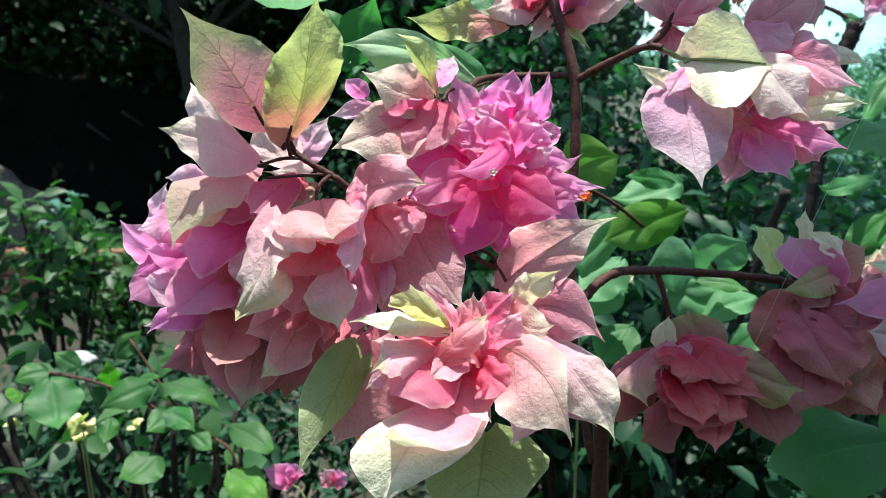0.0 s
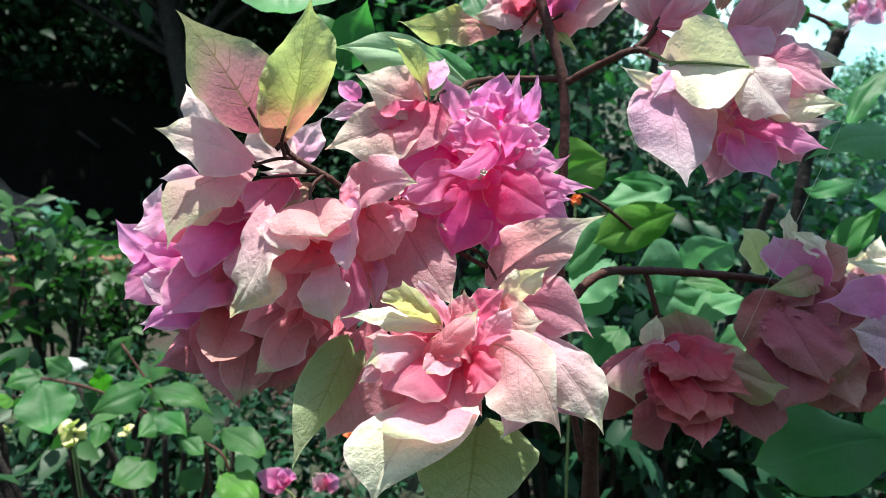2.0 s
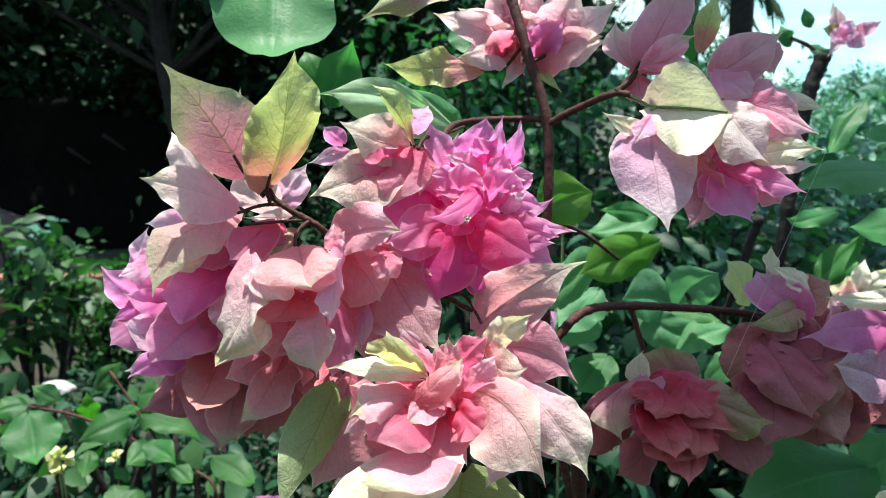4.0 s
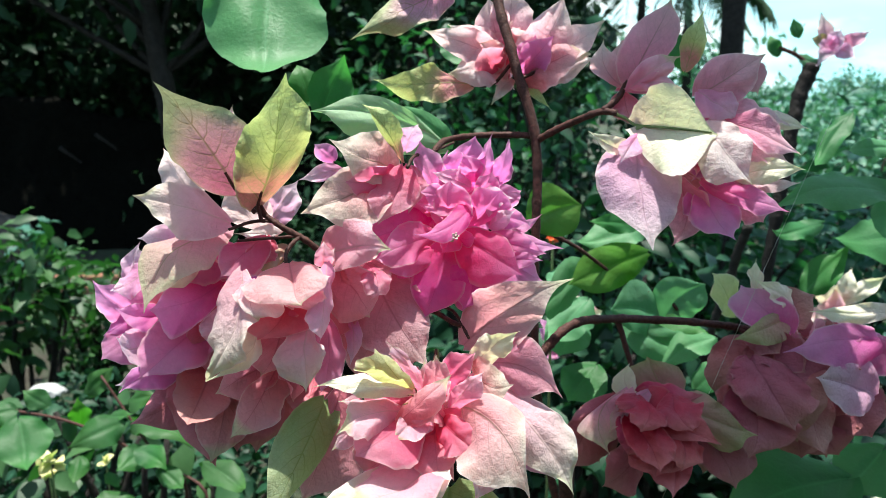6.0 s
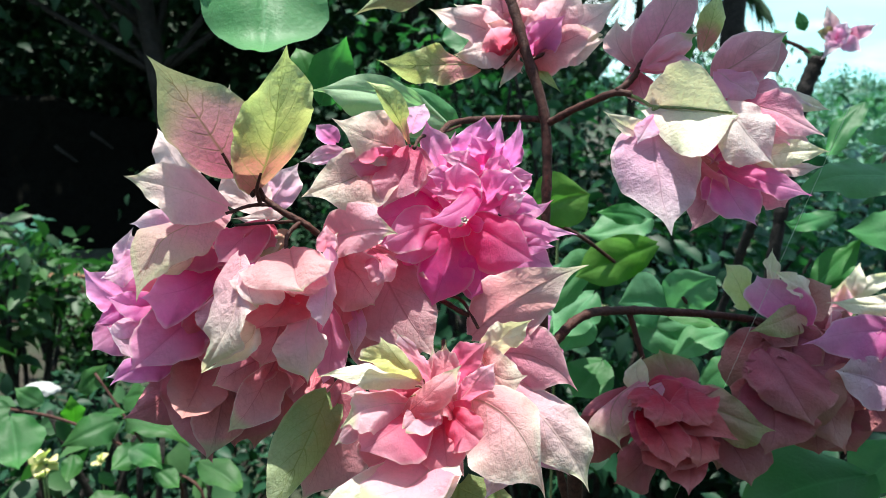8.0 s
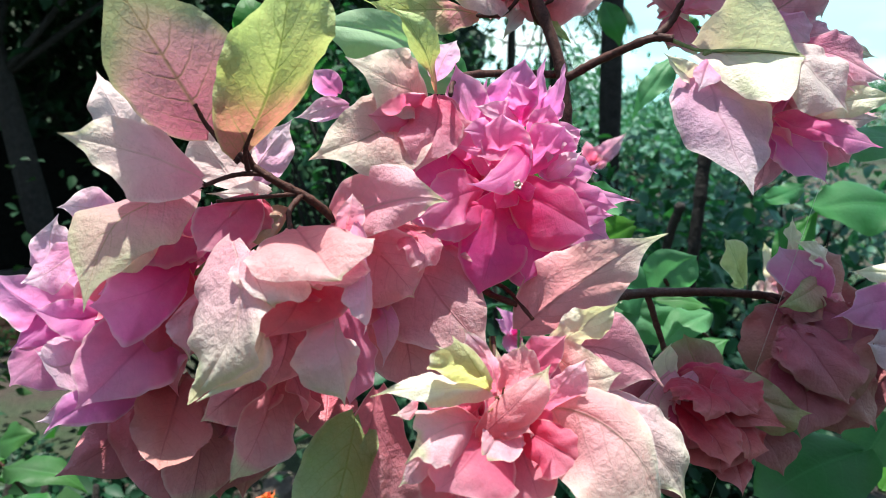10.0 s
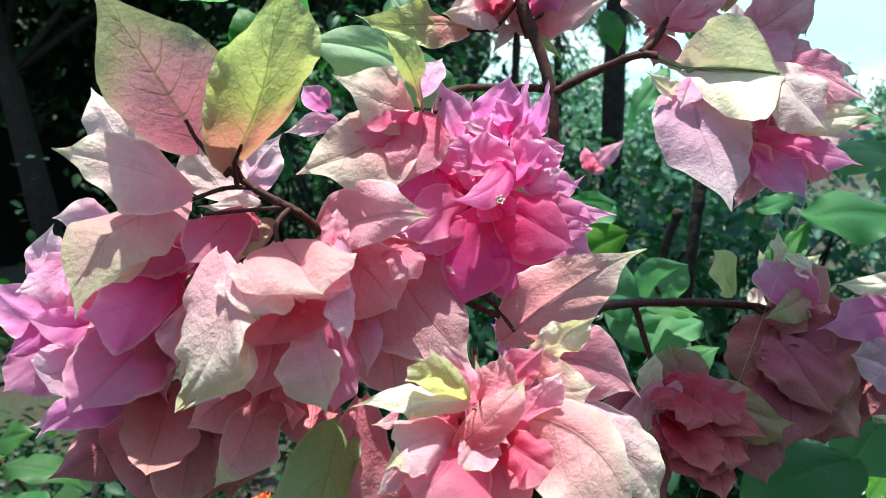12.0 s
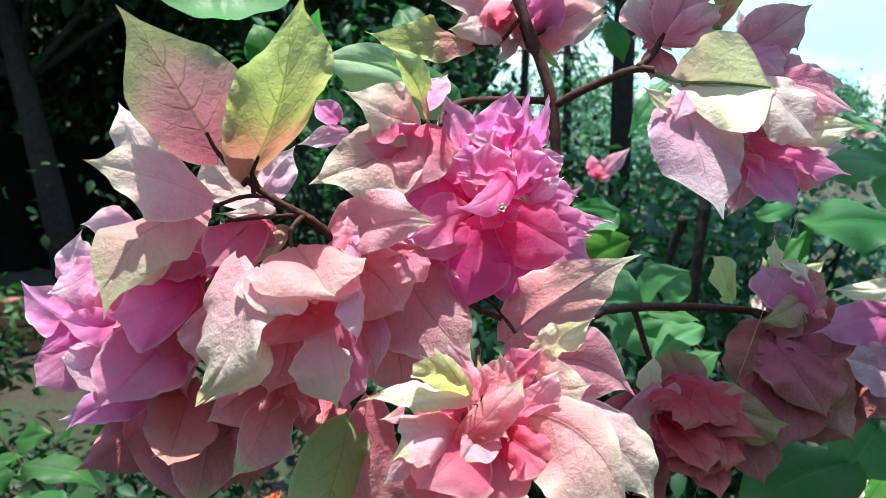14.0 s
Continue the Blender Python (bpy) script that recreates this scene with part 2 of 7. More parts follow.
def foliage_material(name, tones, thru=0.35, gloss=0.35):
    """Leaves of a crown: tones vary leaf by leaf."""
    n = Nodes(name)
    rnd = n.add("ShaderNodeNewGeometry").outputs["Random Per Island"]
    at = n.add("ShaderNodeTexCoord").outputs["Object"]
    col = n.ramp(rnd, [(i / (len(tones) - 1), t) for i, t in enumerate(tones)])
    col = n.mix(n.math("MULTIPLY", n.noise(at, 90, 3), 0.5), col, c4(tuple(0.55 * a for a in tones[0])))
    face = n.add("ShaderNodeBsdfPrincipled", Base_Color=col, Roughness=0.5)
    face.inputs["Specular IOR Level"].default_value = gloss
    back = n.add("ShaderNodeBsdfTranslucent", Color=n.mix(1.0, col, (0.75, 1.3, 0.5, 1), "MULTIPLY"))
    both = n.add("ShaderNodeMixShader", Fac=thru)
    n.put(both.inputs[1], face.outputs[0])
    n.put(both.inputs[2], back.outputs[0])
    return n.out(both.outputs[0])


FOLIAGE = foliage_material("shrub_leaves", [(0.013, 0.064, 0.030), (0.024, 0.111, 0.048), (0.034, 0.145, 0.080), (0.072, 0.230, 0.085)])
# leaves with the trees' shade put into their near-black tones
FOLIAGE_DARK = foliage_material("shade_toned_leaves", [(.010, .03, .016), (.016, .05, .024), (.02, .06, .024)], 0.06, 0.08)
FOLIAGE_BLUE = foliage_material("blue_green_leaves", [(0.034, 0.128, 0.090), (0.051, 0.187, 0.128), (0.072, 0.230, 0.170)])
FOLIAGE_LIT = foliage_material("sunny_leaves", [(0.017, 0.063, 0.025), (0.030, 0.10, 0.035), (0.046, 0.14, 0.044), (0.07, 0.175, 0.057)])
# undergrowth leaves, the shade of the gaps put into their darker tones
FOLIAGE_MID = foliage_material("half_shade_leaves", [(0.006, 0.029, 0.014), (0.011, 0.053, 0.025), (0.019, 0.085, 0.039)], 0.2, 0.2)
# paler, bluer tones put distance haze into the far leaves
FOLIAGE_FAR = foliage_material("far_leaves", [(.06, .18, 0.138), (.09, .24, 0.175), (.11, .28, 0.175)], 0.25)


def soil_material():
    n = Nodes("garden_soil")
    at = n.add("ShaderNodeTexCoord").outputs["Object"]
    big, small = n.noise(at, 1.3, 4), n.noise(at, 40, 6, 0.7)
    earth = n.ramp(small, [(0.3, (.016, .012, .009)), (0.7, (.06, .046, .034))])
    grass = n.ramp(small, [(0.3, (.010, .028, .010)), (0.7, (.03, .075, .026))])
    col = n.mix(n.ramp(big, [(0.42, (0, 0, 0)), (0.58, (1, 1, 1))]), earth, grass)
    bump = n.add("ShaderNodeBump", Strength=0.8, Distance=0.03, Height=small)
    return n.out(n.add("ShaderNodeBsdfPrincipled", Base_Color=col, Roughness=0.95, Normal=bump.outputs[0]).outputs[0])


def stone_material(name, dark, pale, scale, gloss=0.3):
    n = Nodes(name)
    at = n.add("ShaderNodeTexCoord").outputs["Object"]
    col = n.mix(0.5, n.ramp(n.noise(at, scale, 6, 0.65), [(0.3, dark), (0.7, pale)]), n.ramp(n.noise(at, scale * 6, 4), [(0.35, dark), (0.7, pale)]))
    bump = n.add("ShaderNodeBump", Strength=0.6, Distance=0.3 / scale, Height=n.noise(at, scale * 3, 6))
    face = n.add("ShaderNodeBsdfPrincipled", Base_Color=col, Roughness=0.9, Normal=bump.outputs[0])
    face.inputs["Specular IOR Level"].default_value = gloss
    return n.out(face.outputs[0])


WOODS = stone_material("woods_shade_sheet", (.004, .010, .006), (.012, .032, .018), 3)
SOIL = soil_material()
STONE = stone_material("grey_stone", (.04, .037, .032), (.13, .115, .095), 9)
WALL = stone_material("unseen_wall_plaster", (.14, .14, .125), (.32, .31, .28), 4)
PALE = stone_material("pale_limestone", (.28, .30, .29), (.50, .52, .50), 20)
BRICK = stone_material("old_brick", (.16, .07, .045), (.34, .17, .11), 14)
BANK = stone_material("shade_toned_earth", (.002, .0022, .0018), (.006, .0065, .005), 5, 0.02)
PETAL = foliage_material("pale_petals", [(.78, .70, .62), (.80, .55, .58), (.80, .74, .68)], 0.3)
YELLOW = foliage_material("yellow_petals", [(.80, .72, .34), (.84, .78, .46)], 0.3)
ORANGE = foliage_material("orange_petals", [(.80, .12, .04), (.80, .22, .06)], 0.3)
SILK = foliage_material("spider_silk", [(.7, .7, .7), (.8, .8, .8)], 0.3)
# ---- builders ----


def mesh_object(name, verts, faces, material, parent=None, uvs=None, smooth=True):
    me = bpy.data.meshes.new(name)
    me.from_pydata([tuple(v) for v in verts], [], faces)
    if uvs is not None:
        layer = me.uv_layers.new(name="UVMap")
        loops = np.empty(len(me.loops), np.int32)
        me.loops.foreach_get("vertex_index", loops)
        layer.data.foreach_set("uv", np.asarray(uvs, np.float32)[loops].ravel())
    if smooth:
        me.polygons.foreach_set("use_smooth", [True] * len(me.polygons))
    me.materials.append(material)
    ob = new(name, me)
    if parent:
        ob.parent = parent
    return ob


def grid_faces(rows, cols):
    return [(i * cols + j, (i + 1) * cols + j, (i + 1) * cols + j + 1, i * cols + j + 1) for i in range(rows - 1) for j in range(cols - 1)]


OUTLINE_U = np.array([0.0, 0.02, 0.06, 0.12, 0.2, 0.3, 0.4, 0.5, 0.6, 0.7, 0.8, 0.88, 0.94, 1.0])
OUTLINE_BRACT = np.array([0.10, 0.40, 0.64, 0.82, 0.94, 1.0, 0.99, 0.94, 0.84, 0.67, 0.42, 0.19, 0.065, 0.0])
OUTLINE_ROUND = np.array([0.10, 0.42, 0.68, 0.86, 0.96, 1.0, 1.0, 0.99, 0.95, 0.86, 0.68, 0.40, 0.13, 0.0])
OUTLINE_POINTED = np.array([0.12, 0.42, 0.66, 0.84, 0.96, 1.0, 0.97, 0.88, 0.73, 0.52, 0.28, 0.12, 0.05, 0.0])
OUTLINE_FULL = np.array([0.12, 0.44, 0.70, 0.87, 0.97, 1.0, 1.0, 0.96, 0.87, 0.70, 0.45, 0.21, 0.08, 0.0])
OUTLINE_LEAF = np.array([0.06, 0.30, 0.54, 0.76, 0.92, 1.0, 0.99, 0.93, 0.82, 0.66, 0.45, 0.25, 0.11, 0.0])


def blade_mesh(base, tip, normal, width, bend, cup, outline, rng, ruffle=1.0, nu=30, nv=21):
    """A curved, cupped, ruffled blade from base to tip; returns points, faces and uvs."""
    base, tip = np.array(base, float), np.array(tip, float)
    axis = tip - base
    length = np.linalg.norm(axis)
    axis = axis / length
    normal = np.array(normal, float)
    normal = normal - axis * (normal @ axis)
    normal = normal / np.linalg.norm(normal)
    side = np.cross(axis, normal)
    cup, bend = float(np.clip(cup * 1.5 * ruffle, -1.1, 1.6 if ruffle < 0.35 else 1.1)), bend * (0.6 + 0.7 * ruffle)
    u = (0.5 - 0.5 * np.cos(np.pi * np.linspace(0, 1, nu)))[:, None] * 0.5 + np.linspace(0, 1, nu)[:, None] * 0.5
    v = np.linspace(-1, 1, nv)[None, :]
    half = np.interp(u, OUTLINE_U, outline) * width / 2
    ph = rng.uniform(0, 6.28, 8)
    skew = rng.uniform(-0.06, 0.06)
    # outline with small nicks, unequal halves and a base that runs back into lobes
    half = half * (1 + (0.05 * np.sin(9 * u + ph[0]) + 0.04 * np.sin(19 * u + ph[1] * np.sign(v)) + 0.022 * np.sin(41 * u + ph[2] * np.sign(v))) * ruffle + skew * v)
    cup = cup if abs(cup) > 1e-3 else 1e-3
    angle = cup * v * (0.75 + 0.25 * np.sin(3.1 * u))
    out = half * np.sin(angle) / np.sin(abs(cup)) * np.sign(cup)
    lift = half * (1 - np.cos(angle)) / np.sin(cup)
    amp = 0.11 * length * ruffle
    wave = amp * v ** 2 * np.sin(7.5 * u + ph[1] + np.where(v > 0, ph[2], 0)) + 0.6 * amp * np.abs(v) ** 3 * np.sin(15 * u + ph[3] + np.where(v > 0, ph[4], 0))
    wave = wave + 0.28 * amp * np.abs(v) ** 4 * np.sin(27 * u + ph[7] + np.where(v > 0, 2.0, 0))
    wave = wave + 0.3 * amp * np.sin(5 * u + ph[5]) * np.cos(3 * v + ph[6])
    # soft crumples and a few sharp folds
    along, over = u * length + 0 * v, v * half
    for k in range(4):
        w, p = rng.uniform(0, np.pi), rng.uniform(0, 6.28)
        run = (along * math.cos(w) + over * math.sin(w)) / length
        wave = wave + 0.012 * length * ruffle * np.sin(run * rng.uniform(7, 15) + p)
    for k in range(3):
        w, p = rng.uniform(-0.5, 0.5) + (1.2 if k % 2 else -1.2), rng.uniform(0, 3.14)
        run = (along * math.cos(w) + over * math.sin(w)) / length
        wave = wave + 0.032 * length * ruffle * (np.abs(np.sin(run * rng.uniform(3, 5.5) + p)) - 0.6) * np.abs(v) ** 0.7
    crease = -0.05 * width * np.exp(-(v / 0.16) ** 2) * np.sin(np.pi * u)
    rise = bend * length * 4 * u * (1 - u) + rng.uniform(-0.34, 0.40) * length * np.clip(u - 0.6, 0, 1) ** 2 * 6
    sway = rng.uniform(-0.05, 0.05) * length * np.sin(np.pi * u) + rng.uniform(-0.08, 0.08) * length * np.clip(u - 0.7, 0, 1) ** 2 * 8
    forth = length * u - 0.10 * width * np.abs(v) ** 1.5 * np.clip(1 - 5 * u, 0, 1)
    taper = np.clip(1.25 * (1 - u), 0, 1) ** 0.5
    twist = rng.uniform(-0.55, 0.55) * ruffle * (u - 0.3)
    tall = lift + (wave + crease) * taper
    out, tall = out * np.cos(twist) - tall * np.sin(twist), out * np.sin(twist) + tall * np.cos(twist)
    pts = base + forth[..., None] * axis + (out + sway)[..., None] * side + (tall + rise)[..., None] * normal
    uvs = np.stack([np.broadcast_to(u, (nu, nv)), np.broadcast_to((v + 1) / 2, (nu, nv))], -1)
    return pts.reshape(-1, 3), grid_faces(nu, nv), uvs.reshape(-1, 2)


petal_rng = np.random.default_rng(11)
twin_rng = np.random.default_rng(23)


ROUNDED = ("lavdeep", "magenta", "magpink", "salmon", "crimson", "dusty", "shadepink", "shaderusset", "palepink2")
TWINNED = ("lav", "lavdeep", "magenta", "magpink", "salmon", "palepink", "blush", "peach", "dusty", "shadepink", "crimson")


def bract(cluster, style, base, tip, normal, width, bend, cup, twin=0.75, ruffle=1.0):
    """One bract; most have a smaller one tucked behind them."""
    off = np.array(cluster.location) + np.array(bush.location)
    if twin_rng.random() < twin and style in TWINNED:
        b, t, nrm = np.array(base, float), np.array(tip, float), np.array(normal, float)
        turn = twin_rng.choice((-1, 1)) * twin_rng.uniform(0.2, 0.5)
        way = t - b
        way = way * math.cos(turn) + np.cross(nrm, way) * math.sin(turn)
        back = -nrm * twin_rng.uniform(0.003, 0.006)
        bract(cluster, style, b + back, b + back * 1.6 + way * twin_rng.uniform(0.7, 0.86), nrm, width * 0.9, bend, cup * twin_rng.uniform(0.4, 1.6), 0.0)
    if twin > 0 and style in TWINNED and twin_rng.random() < 0.45:
        b, t, nrm = np.array(base, float), np.array(tip, float), np.array(normal, float)
        turn = twin_rng.choice((-1, 1)) * twin_rng.uniform(0.5, 1.1)
        way = (t - b) * math.cos(turn) + np.cross(nrm, t - b) * math.sin(turn)
        bract(cluster, style, b + nrm * 0.002, b + nrm * 0.006 + way * twin_rng.uniform(0.4, 0.6), nrm, width * 0.5, bend, 0.6, 0.0, 1.2)
    pts, faces, uvs = blade_mesh(np.array(base) - off, np.array(tip) - off, normal, width, bend, cup, OUTLINE_ROUND if style in ROUNDED else OUTLINE_BRACT, petal_rng, ruffle)
    return mesh_object("bract", pts, faces, BRACT[style], cluster, uvs)


bend_rng = np.random.default_rng(31)


def curved_bract(cluster, style, base, mid, tip, left, right, belly=0.38, wave=1.0, arch=0.16, twin=True):
    """A bract along a bowed midrib; left and right reach from the rib to the two edges where the blade is widest."""
    off = np.array(bush.location) + (0 if cluster is bush else np.array(cluster.location))
    green = style in ("leaf_blue", "leaf_lit")
    kind = "leaf" if green or style in ("leaf_pale", "lime") and cluster is bush else "bract"
    base, mid, tip, left, right = [np.array(p, float) for p in (base, mid, tip, left, right)]
    base, mid, tip = base - off, mid - off, tip - off
    if not green:
        tip = tip + (tip - mid) * 0.10
    nu, nv = 40, 27
    u = (0.55 * (0.5 - 0.5 * np.cos(np.pi * np.linspace(0, 1, nu))) + 0.45 * np.linspace(0, 1, nu))[:, None]
    v = np.linspace(-1, 1, nv)[None, :]
    pull = 2 * mid - (base + tip) / 2
    rib = (1 - u)[..., None] ** 2 * base + 2 * (u * (1 - u))[..., None] * pull + u[..., None] ** 2 * tip
    length = np.linalg.norm(mid - base) + np.linalg.norm(tip - mid)
    ph = bend_rng.uniform(0, 6.28, 10)
    half = np.interp(u ** (math.log(0.34) / math.log(belly)), OUTLINE_U, OUTLINE_FULL if green else (OUTLINE_FULL + OUTLINE_POINTED) / 2 if style in ROUNDED else OUTLINE_POINTED)
    half = half * (1 + wave * (0.045 * np.sin(6.5 * u + ph[0] + np.sign(v)) + 0.022 * np.sin(15 * u + ph[1] * np.sign(v)) + 0.010 * np.sin(47 * u + ph[2] * np.sign(v))))
    reach = np.where((v < 0)[..., None], left, right)
    broad = np.where(v < 0, np.linalg.norm(left), np.linalg.norm(right))
    if twin and style in TWINNED and twin_rng.random() < 0.6:
        turn = Matrix.Rotation(twin_rng.choice((-1, 1)) * twin_rng.uniform(0.25, 0.55), 3, Vector(np.cross(right - left, tip - base)))
        spin = [np.array(turn @ Vector(p)) * twin_rng.uniform(0.68, 0.82) for p in (mid - base, tip - base, left, right)]
        back = base + off + (0, 0.003, 0)
        curved_bract(cluster, style, back, back + spin[0], back + spin[1] + (0, 0.003, 0), spin[2], spin[3], belly, wave * 1.3, arch, False)
    across = np.cross(right - left, tip - base)
    across = across / np.linalg.norm(across)
    if across @ np.array((0, -1, 0.35)) < 0:
        across = -across
    # lifted halves, waves that grow to the edge, soft crumples and a few sharp folds
    lift = arch * 4 * (np.abs(v) - v ** 2) * half * broad * 0.5
    amp = 0.062 * length * wave
    tall = amp * v ** 2 * np.sin(8 * u + ph[3] + np.where(v > 0, ph[4], 0)) + 0.6 * amp * np.abs(v) ** 3 * np.sin(17 * u + ph[5] + np.where(v > 0, ph[6], 0))
    tall = tall + 0.35 * amp * np.abs(v) ** 4 * np.sin(34 * u + ph[7] + np.where(v > 0, 2.0, 0))
    over = v * half * broad / length
    for k in range(5):
        w, p, q = bend_rng.uniform(0, np.pi), bend_rng.uniform(0, 6.28), bend_rng.uniform(9, 22)
        tall = tall + 0.009 * length * (0.4 + 0.6 * wave) * np.sin((u * math.cos(w) + over * math.sin(w)) * q + p)
    for k in range(4):
        w, p, q = bend_rng.choice((-1, 1)) * bend_rng.uniform(0.8, 1.5), bend_rng.uniform(0, 3.14), bend_rng.uniform(5, 11)
        tall = tall + 0.024 * length * wave * (np.abs(np.sin((u * math.cos(w) + over * math.sin(w)) * q + p)) - 0.6) * np.abs(v) ** 0.7
    # side veins pull small furrows between raised panels
    furrow = np.abs(np.sin(np.pi * 6.5 * (u - 0.32 * np.abs(v) ** 1.2) + ph[8])) ** 0.6 - 0.6
    tall = tall + 0.006 * length * furrow * np.sin(np.pi * np.clip(np.abs(v), 0, 1)) * np.sin(np.pi * u)
    # parts of the margins roll over; the tip hooks to one side
    for sign in (-1, 1):
        at, roll = bend_rng.uniform(0.2, 0.8), bend_rng.uniform(-0.42, 0.42) * min(1.0, wave)
        tall = tall + roll * broad * half * np.exp(-((u - at) / 0.24) ** 2) * np.clip((sign * v - 0.45) / 0.55, 0, 1) ** 2
    hook = np.clip((u - 0.7) / 0.3, 0, 1) ** 2 * length * min(1.0, wave)
    aside = (right - left) / np.linalg.norm(right - left) * bend_rng.uniform(-0.07, 0.07)
    crease = -0.035 * broad * np.exp(-(v / 0.12) ** 2) * np.sin(np.pi * u)
    taper = np.clip(1.3 * (1 - u), 0, 1) ** 0.6 * np.clip(0.25 + 3 * u, 0, 1)
    along = (tip - base) / np.linalg.norm(tip - base)
    lobe = 0.16 * broad * np.abs(v) ** 1.5 * np.clip(1 - 5 * u, 0, 1)
    pts = rib + (np.abs(v) * half)[..., None] * reach + ((tall + crease) * taper + lift + bend_rng.uniform(-0.05, 0.05) * hook)[..., None] * across + hook[..., None] * aside - lobe[..., None] * along
    uvs = np.stack([np.broadcast_to(u, (nu, nv)), np.broadcast_to((v + 1) / 2, (nu, nv))], -1)
    return mesh_object(kind, pts.reshape(-1, 3), grid_faces(nu, nv), BRACT[style], cluster, uvs.reshape(-1, 2))


def leaf(plant, style, base, tip, normal, width, bend, cup):
    off = np.array(plant.location)
    normal = np.array(normal) + (0, 0, 0.7)
    pts, faces, uvs = blade_mesh(np.array(base) - off, np.array(tip) - off, normal, width, bend, cup, OUTLINE_LEAF, petal_rng, 0.5)
    return mesh_object("leaf", pts, faces, BRACT[style], plant, uvs)


def smooth_line(points, steps):
    """A Catmull-Rom line through the points."""
    p = [np.array(q, float) for q in points]
    p = [2 * p[0] - p[1], *p, 2 * p[-1] - p[-2]]
    line = []
    for a, b, c, d in zip(p, p[1:], p[2:], p[3:]):
        for t in np.linspace(0, 1, steps, endpoint=False):
            line.append(0.5 * (2 * b + (c - a) * t + (2 * a - 5 * b + 4 * c - d) * t * t + (3 * b - a - 3 * c + d) * t ** 3))
    return np.array([*line, p[-2]])


def tube(line, radii, sides=10, knots=0.0):
    """A tube round a line, with swollen knots; returns points and faces, ends closed."""
    pts, faces = [], []
    ahead = np.gradient(line, axis=0)
    ahead = ahead / np.linalg.norm(ahead, axis=1)[:, None]
    ref = np.array([0.31, -0.9, 0.2])
    for k, (c, a, r) in enumerate(zip(line, ahead, radii)):
        x = np.cross(a, ref)
        x = x / np.linalg.norm(x)
        y = np.cross(a, x)
        r = r * (1 + knots * (math.sin(k * 1.9) ** 8))
        for s in range(sides):
            w = 2 * math.pi * s / sides
            pts.append(c + r * (1 + 0.06 * math.sin(3 * w + k * 0.7)) * (math.cos(w) * x + math.sin(w) * y))
    for k in range(len(line) - 1):
        for s in range(sides):
            q = (s + 1) % sides
            faces.append((k * sides + s, k * sides + q, (k + 1) * sides + q, (k + 1) * sides + s))
    faces.append(tuple(range(sides))[::-1])
    faces.append(tuple((len(line) - 1) * sides + s for s in range(sides)))
    return pts, faces


def stem(name, plant, radius, points, material=None, taper=0.75):
    line = smooth_line(points, 8) - np.array(plant.location)
    pts, faces = tube(line, radius * np.linspace(1.0, taper, len(line)), 10, 0.22)
    return mesh_object(name, pts, faces, material or (BARK if name in ("cut_stem", "branch") else TWIG), plant)


def flower_cluster(stalk, middle):
    """A cluster starts as its short stalk, from the branch to the middle of its bracts."""
    stalk, middle = np.array(stalk), np.array(middle)
    line = smooth_line([(0, 0, 0), 0.5 * (middle - stalk) + (0.002, 0, 0.003), middle - stalk], 6)
    pts, faces = tube(line, np.linspace(0.0013, 0.0009, len(line)), 8)
    ob = mesh_object("inflorescence", pts, faces, STALK, bush)
    ob.location = Vector(stalk) - bush.location
    return ob


def floret(cluster, place, facing):
    """A tiny tubular flower with a five-lobed pale star at its mouth."""
    off = np.array(cluster.location) + np.array(bush.location)
    place, facing = np.array(place) - off, Vector(facing).normalized()
    turn = facing.to_track_quat("Z", "Y").to_matrix()
    pts, faces = [], []
    rings = [(-0.010, 0.0009), (-0.004, 0.0007), (-0.001, 0.0008), (0.0, 0.0010), (0.0003, 0.0015), (-0.0001, 0.0016)]
    for z, r in rings:
        for k in range(20):
            w = 2 * math.pi * k / 20
            star = 1 + (0.3 * math.cos(5 * w) if r > 0.0014 else 0)
            pts.append(place + np.array(turn @ Vector((r * star * math.cos(w), r * star * math.sin(w), z))))
    for a in range(len(rings) - 1):
        for k in range(20):
            q = (k + 1) % 20
            faces.append((a * 20 + k, a * 20 + q, (a + 1) * 20 + q, (a + 1) * 20 + k))
    faces.append(tuple(range(60, 80)))
    return mesh_object("floret", pts, faces, PETAL, cluster)


fill_rng = np.random.default_rng(5)


def fill_cluster(cluster, middle, radius, count, styles):
    """The inner bracts, crowded round the middle."""
    middle = np.array(middle)
    for k in range(count):
        d = fill_rng.normal(size=3) * (1.0, 0.8, 1.0)
        d[1] += 0.15
        d = d / np.linalg.norm(d)
        base = middle + d * radius * 0.15
        tip = middle + d * radius * fill_rng.uniform(0.65, 0.95)
        normal = np.cross(d, fill_rng.normal(size=3))
        bract(cluster, styles[k % len(styles)], base, tip, normal, radius * fill_rng.uniform(0.9, 1.4), fill_rng.uniform(0.05, 0.2), fill_rng.choice((-1, 1)) * fill_rng.uniform(0.4, 0.7), 0.0)


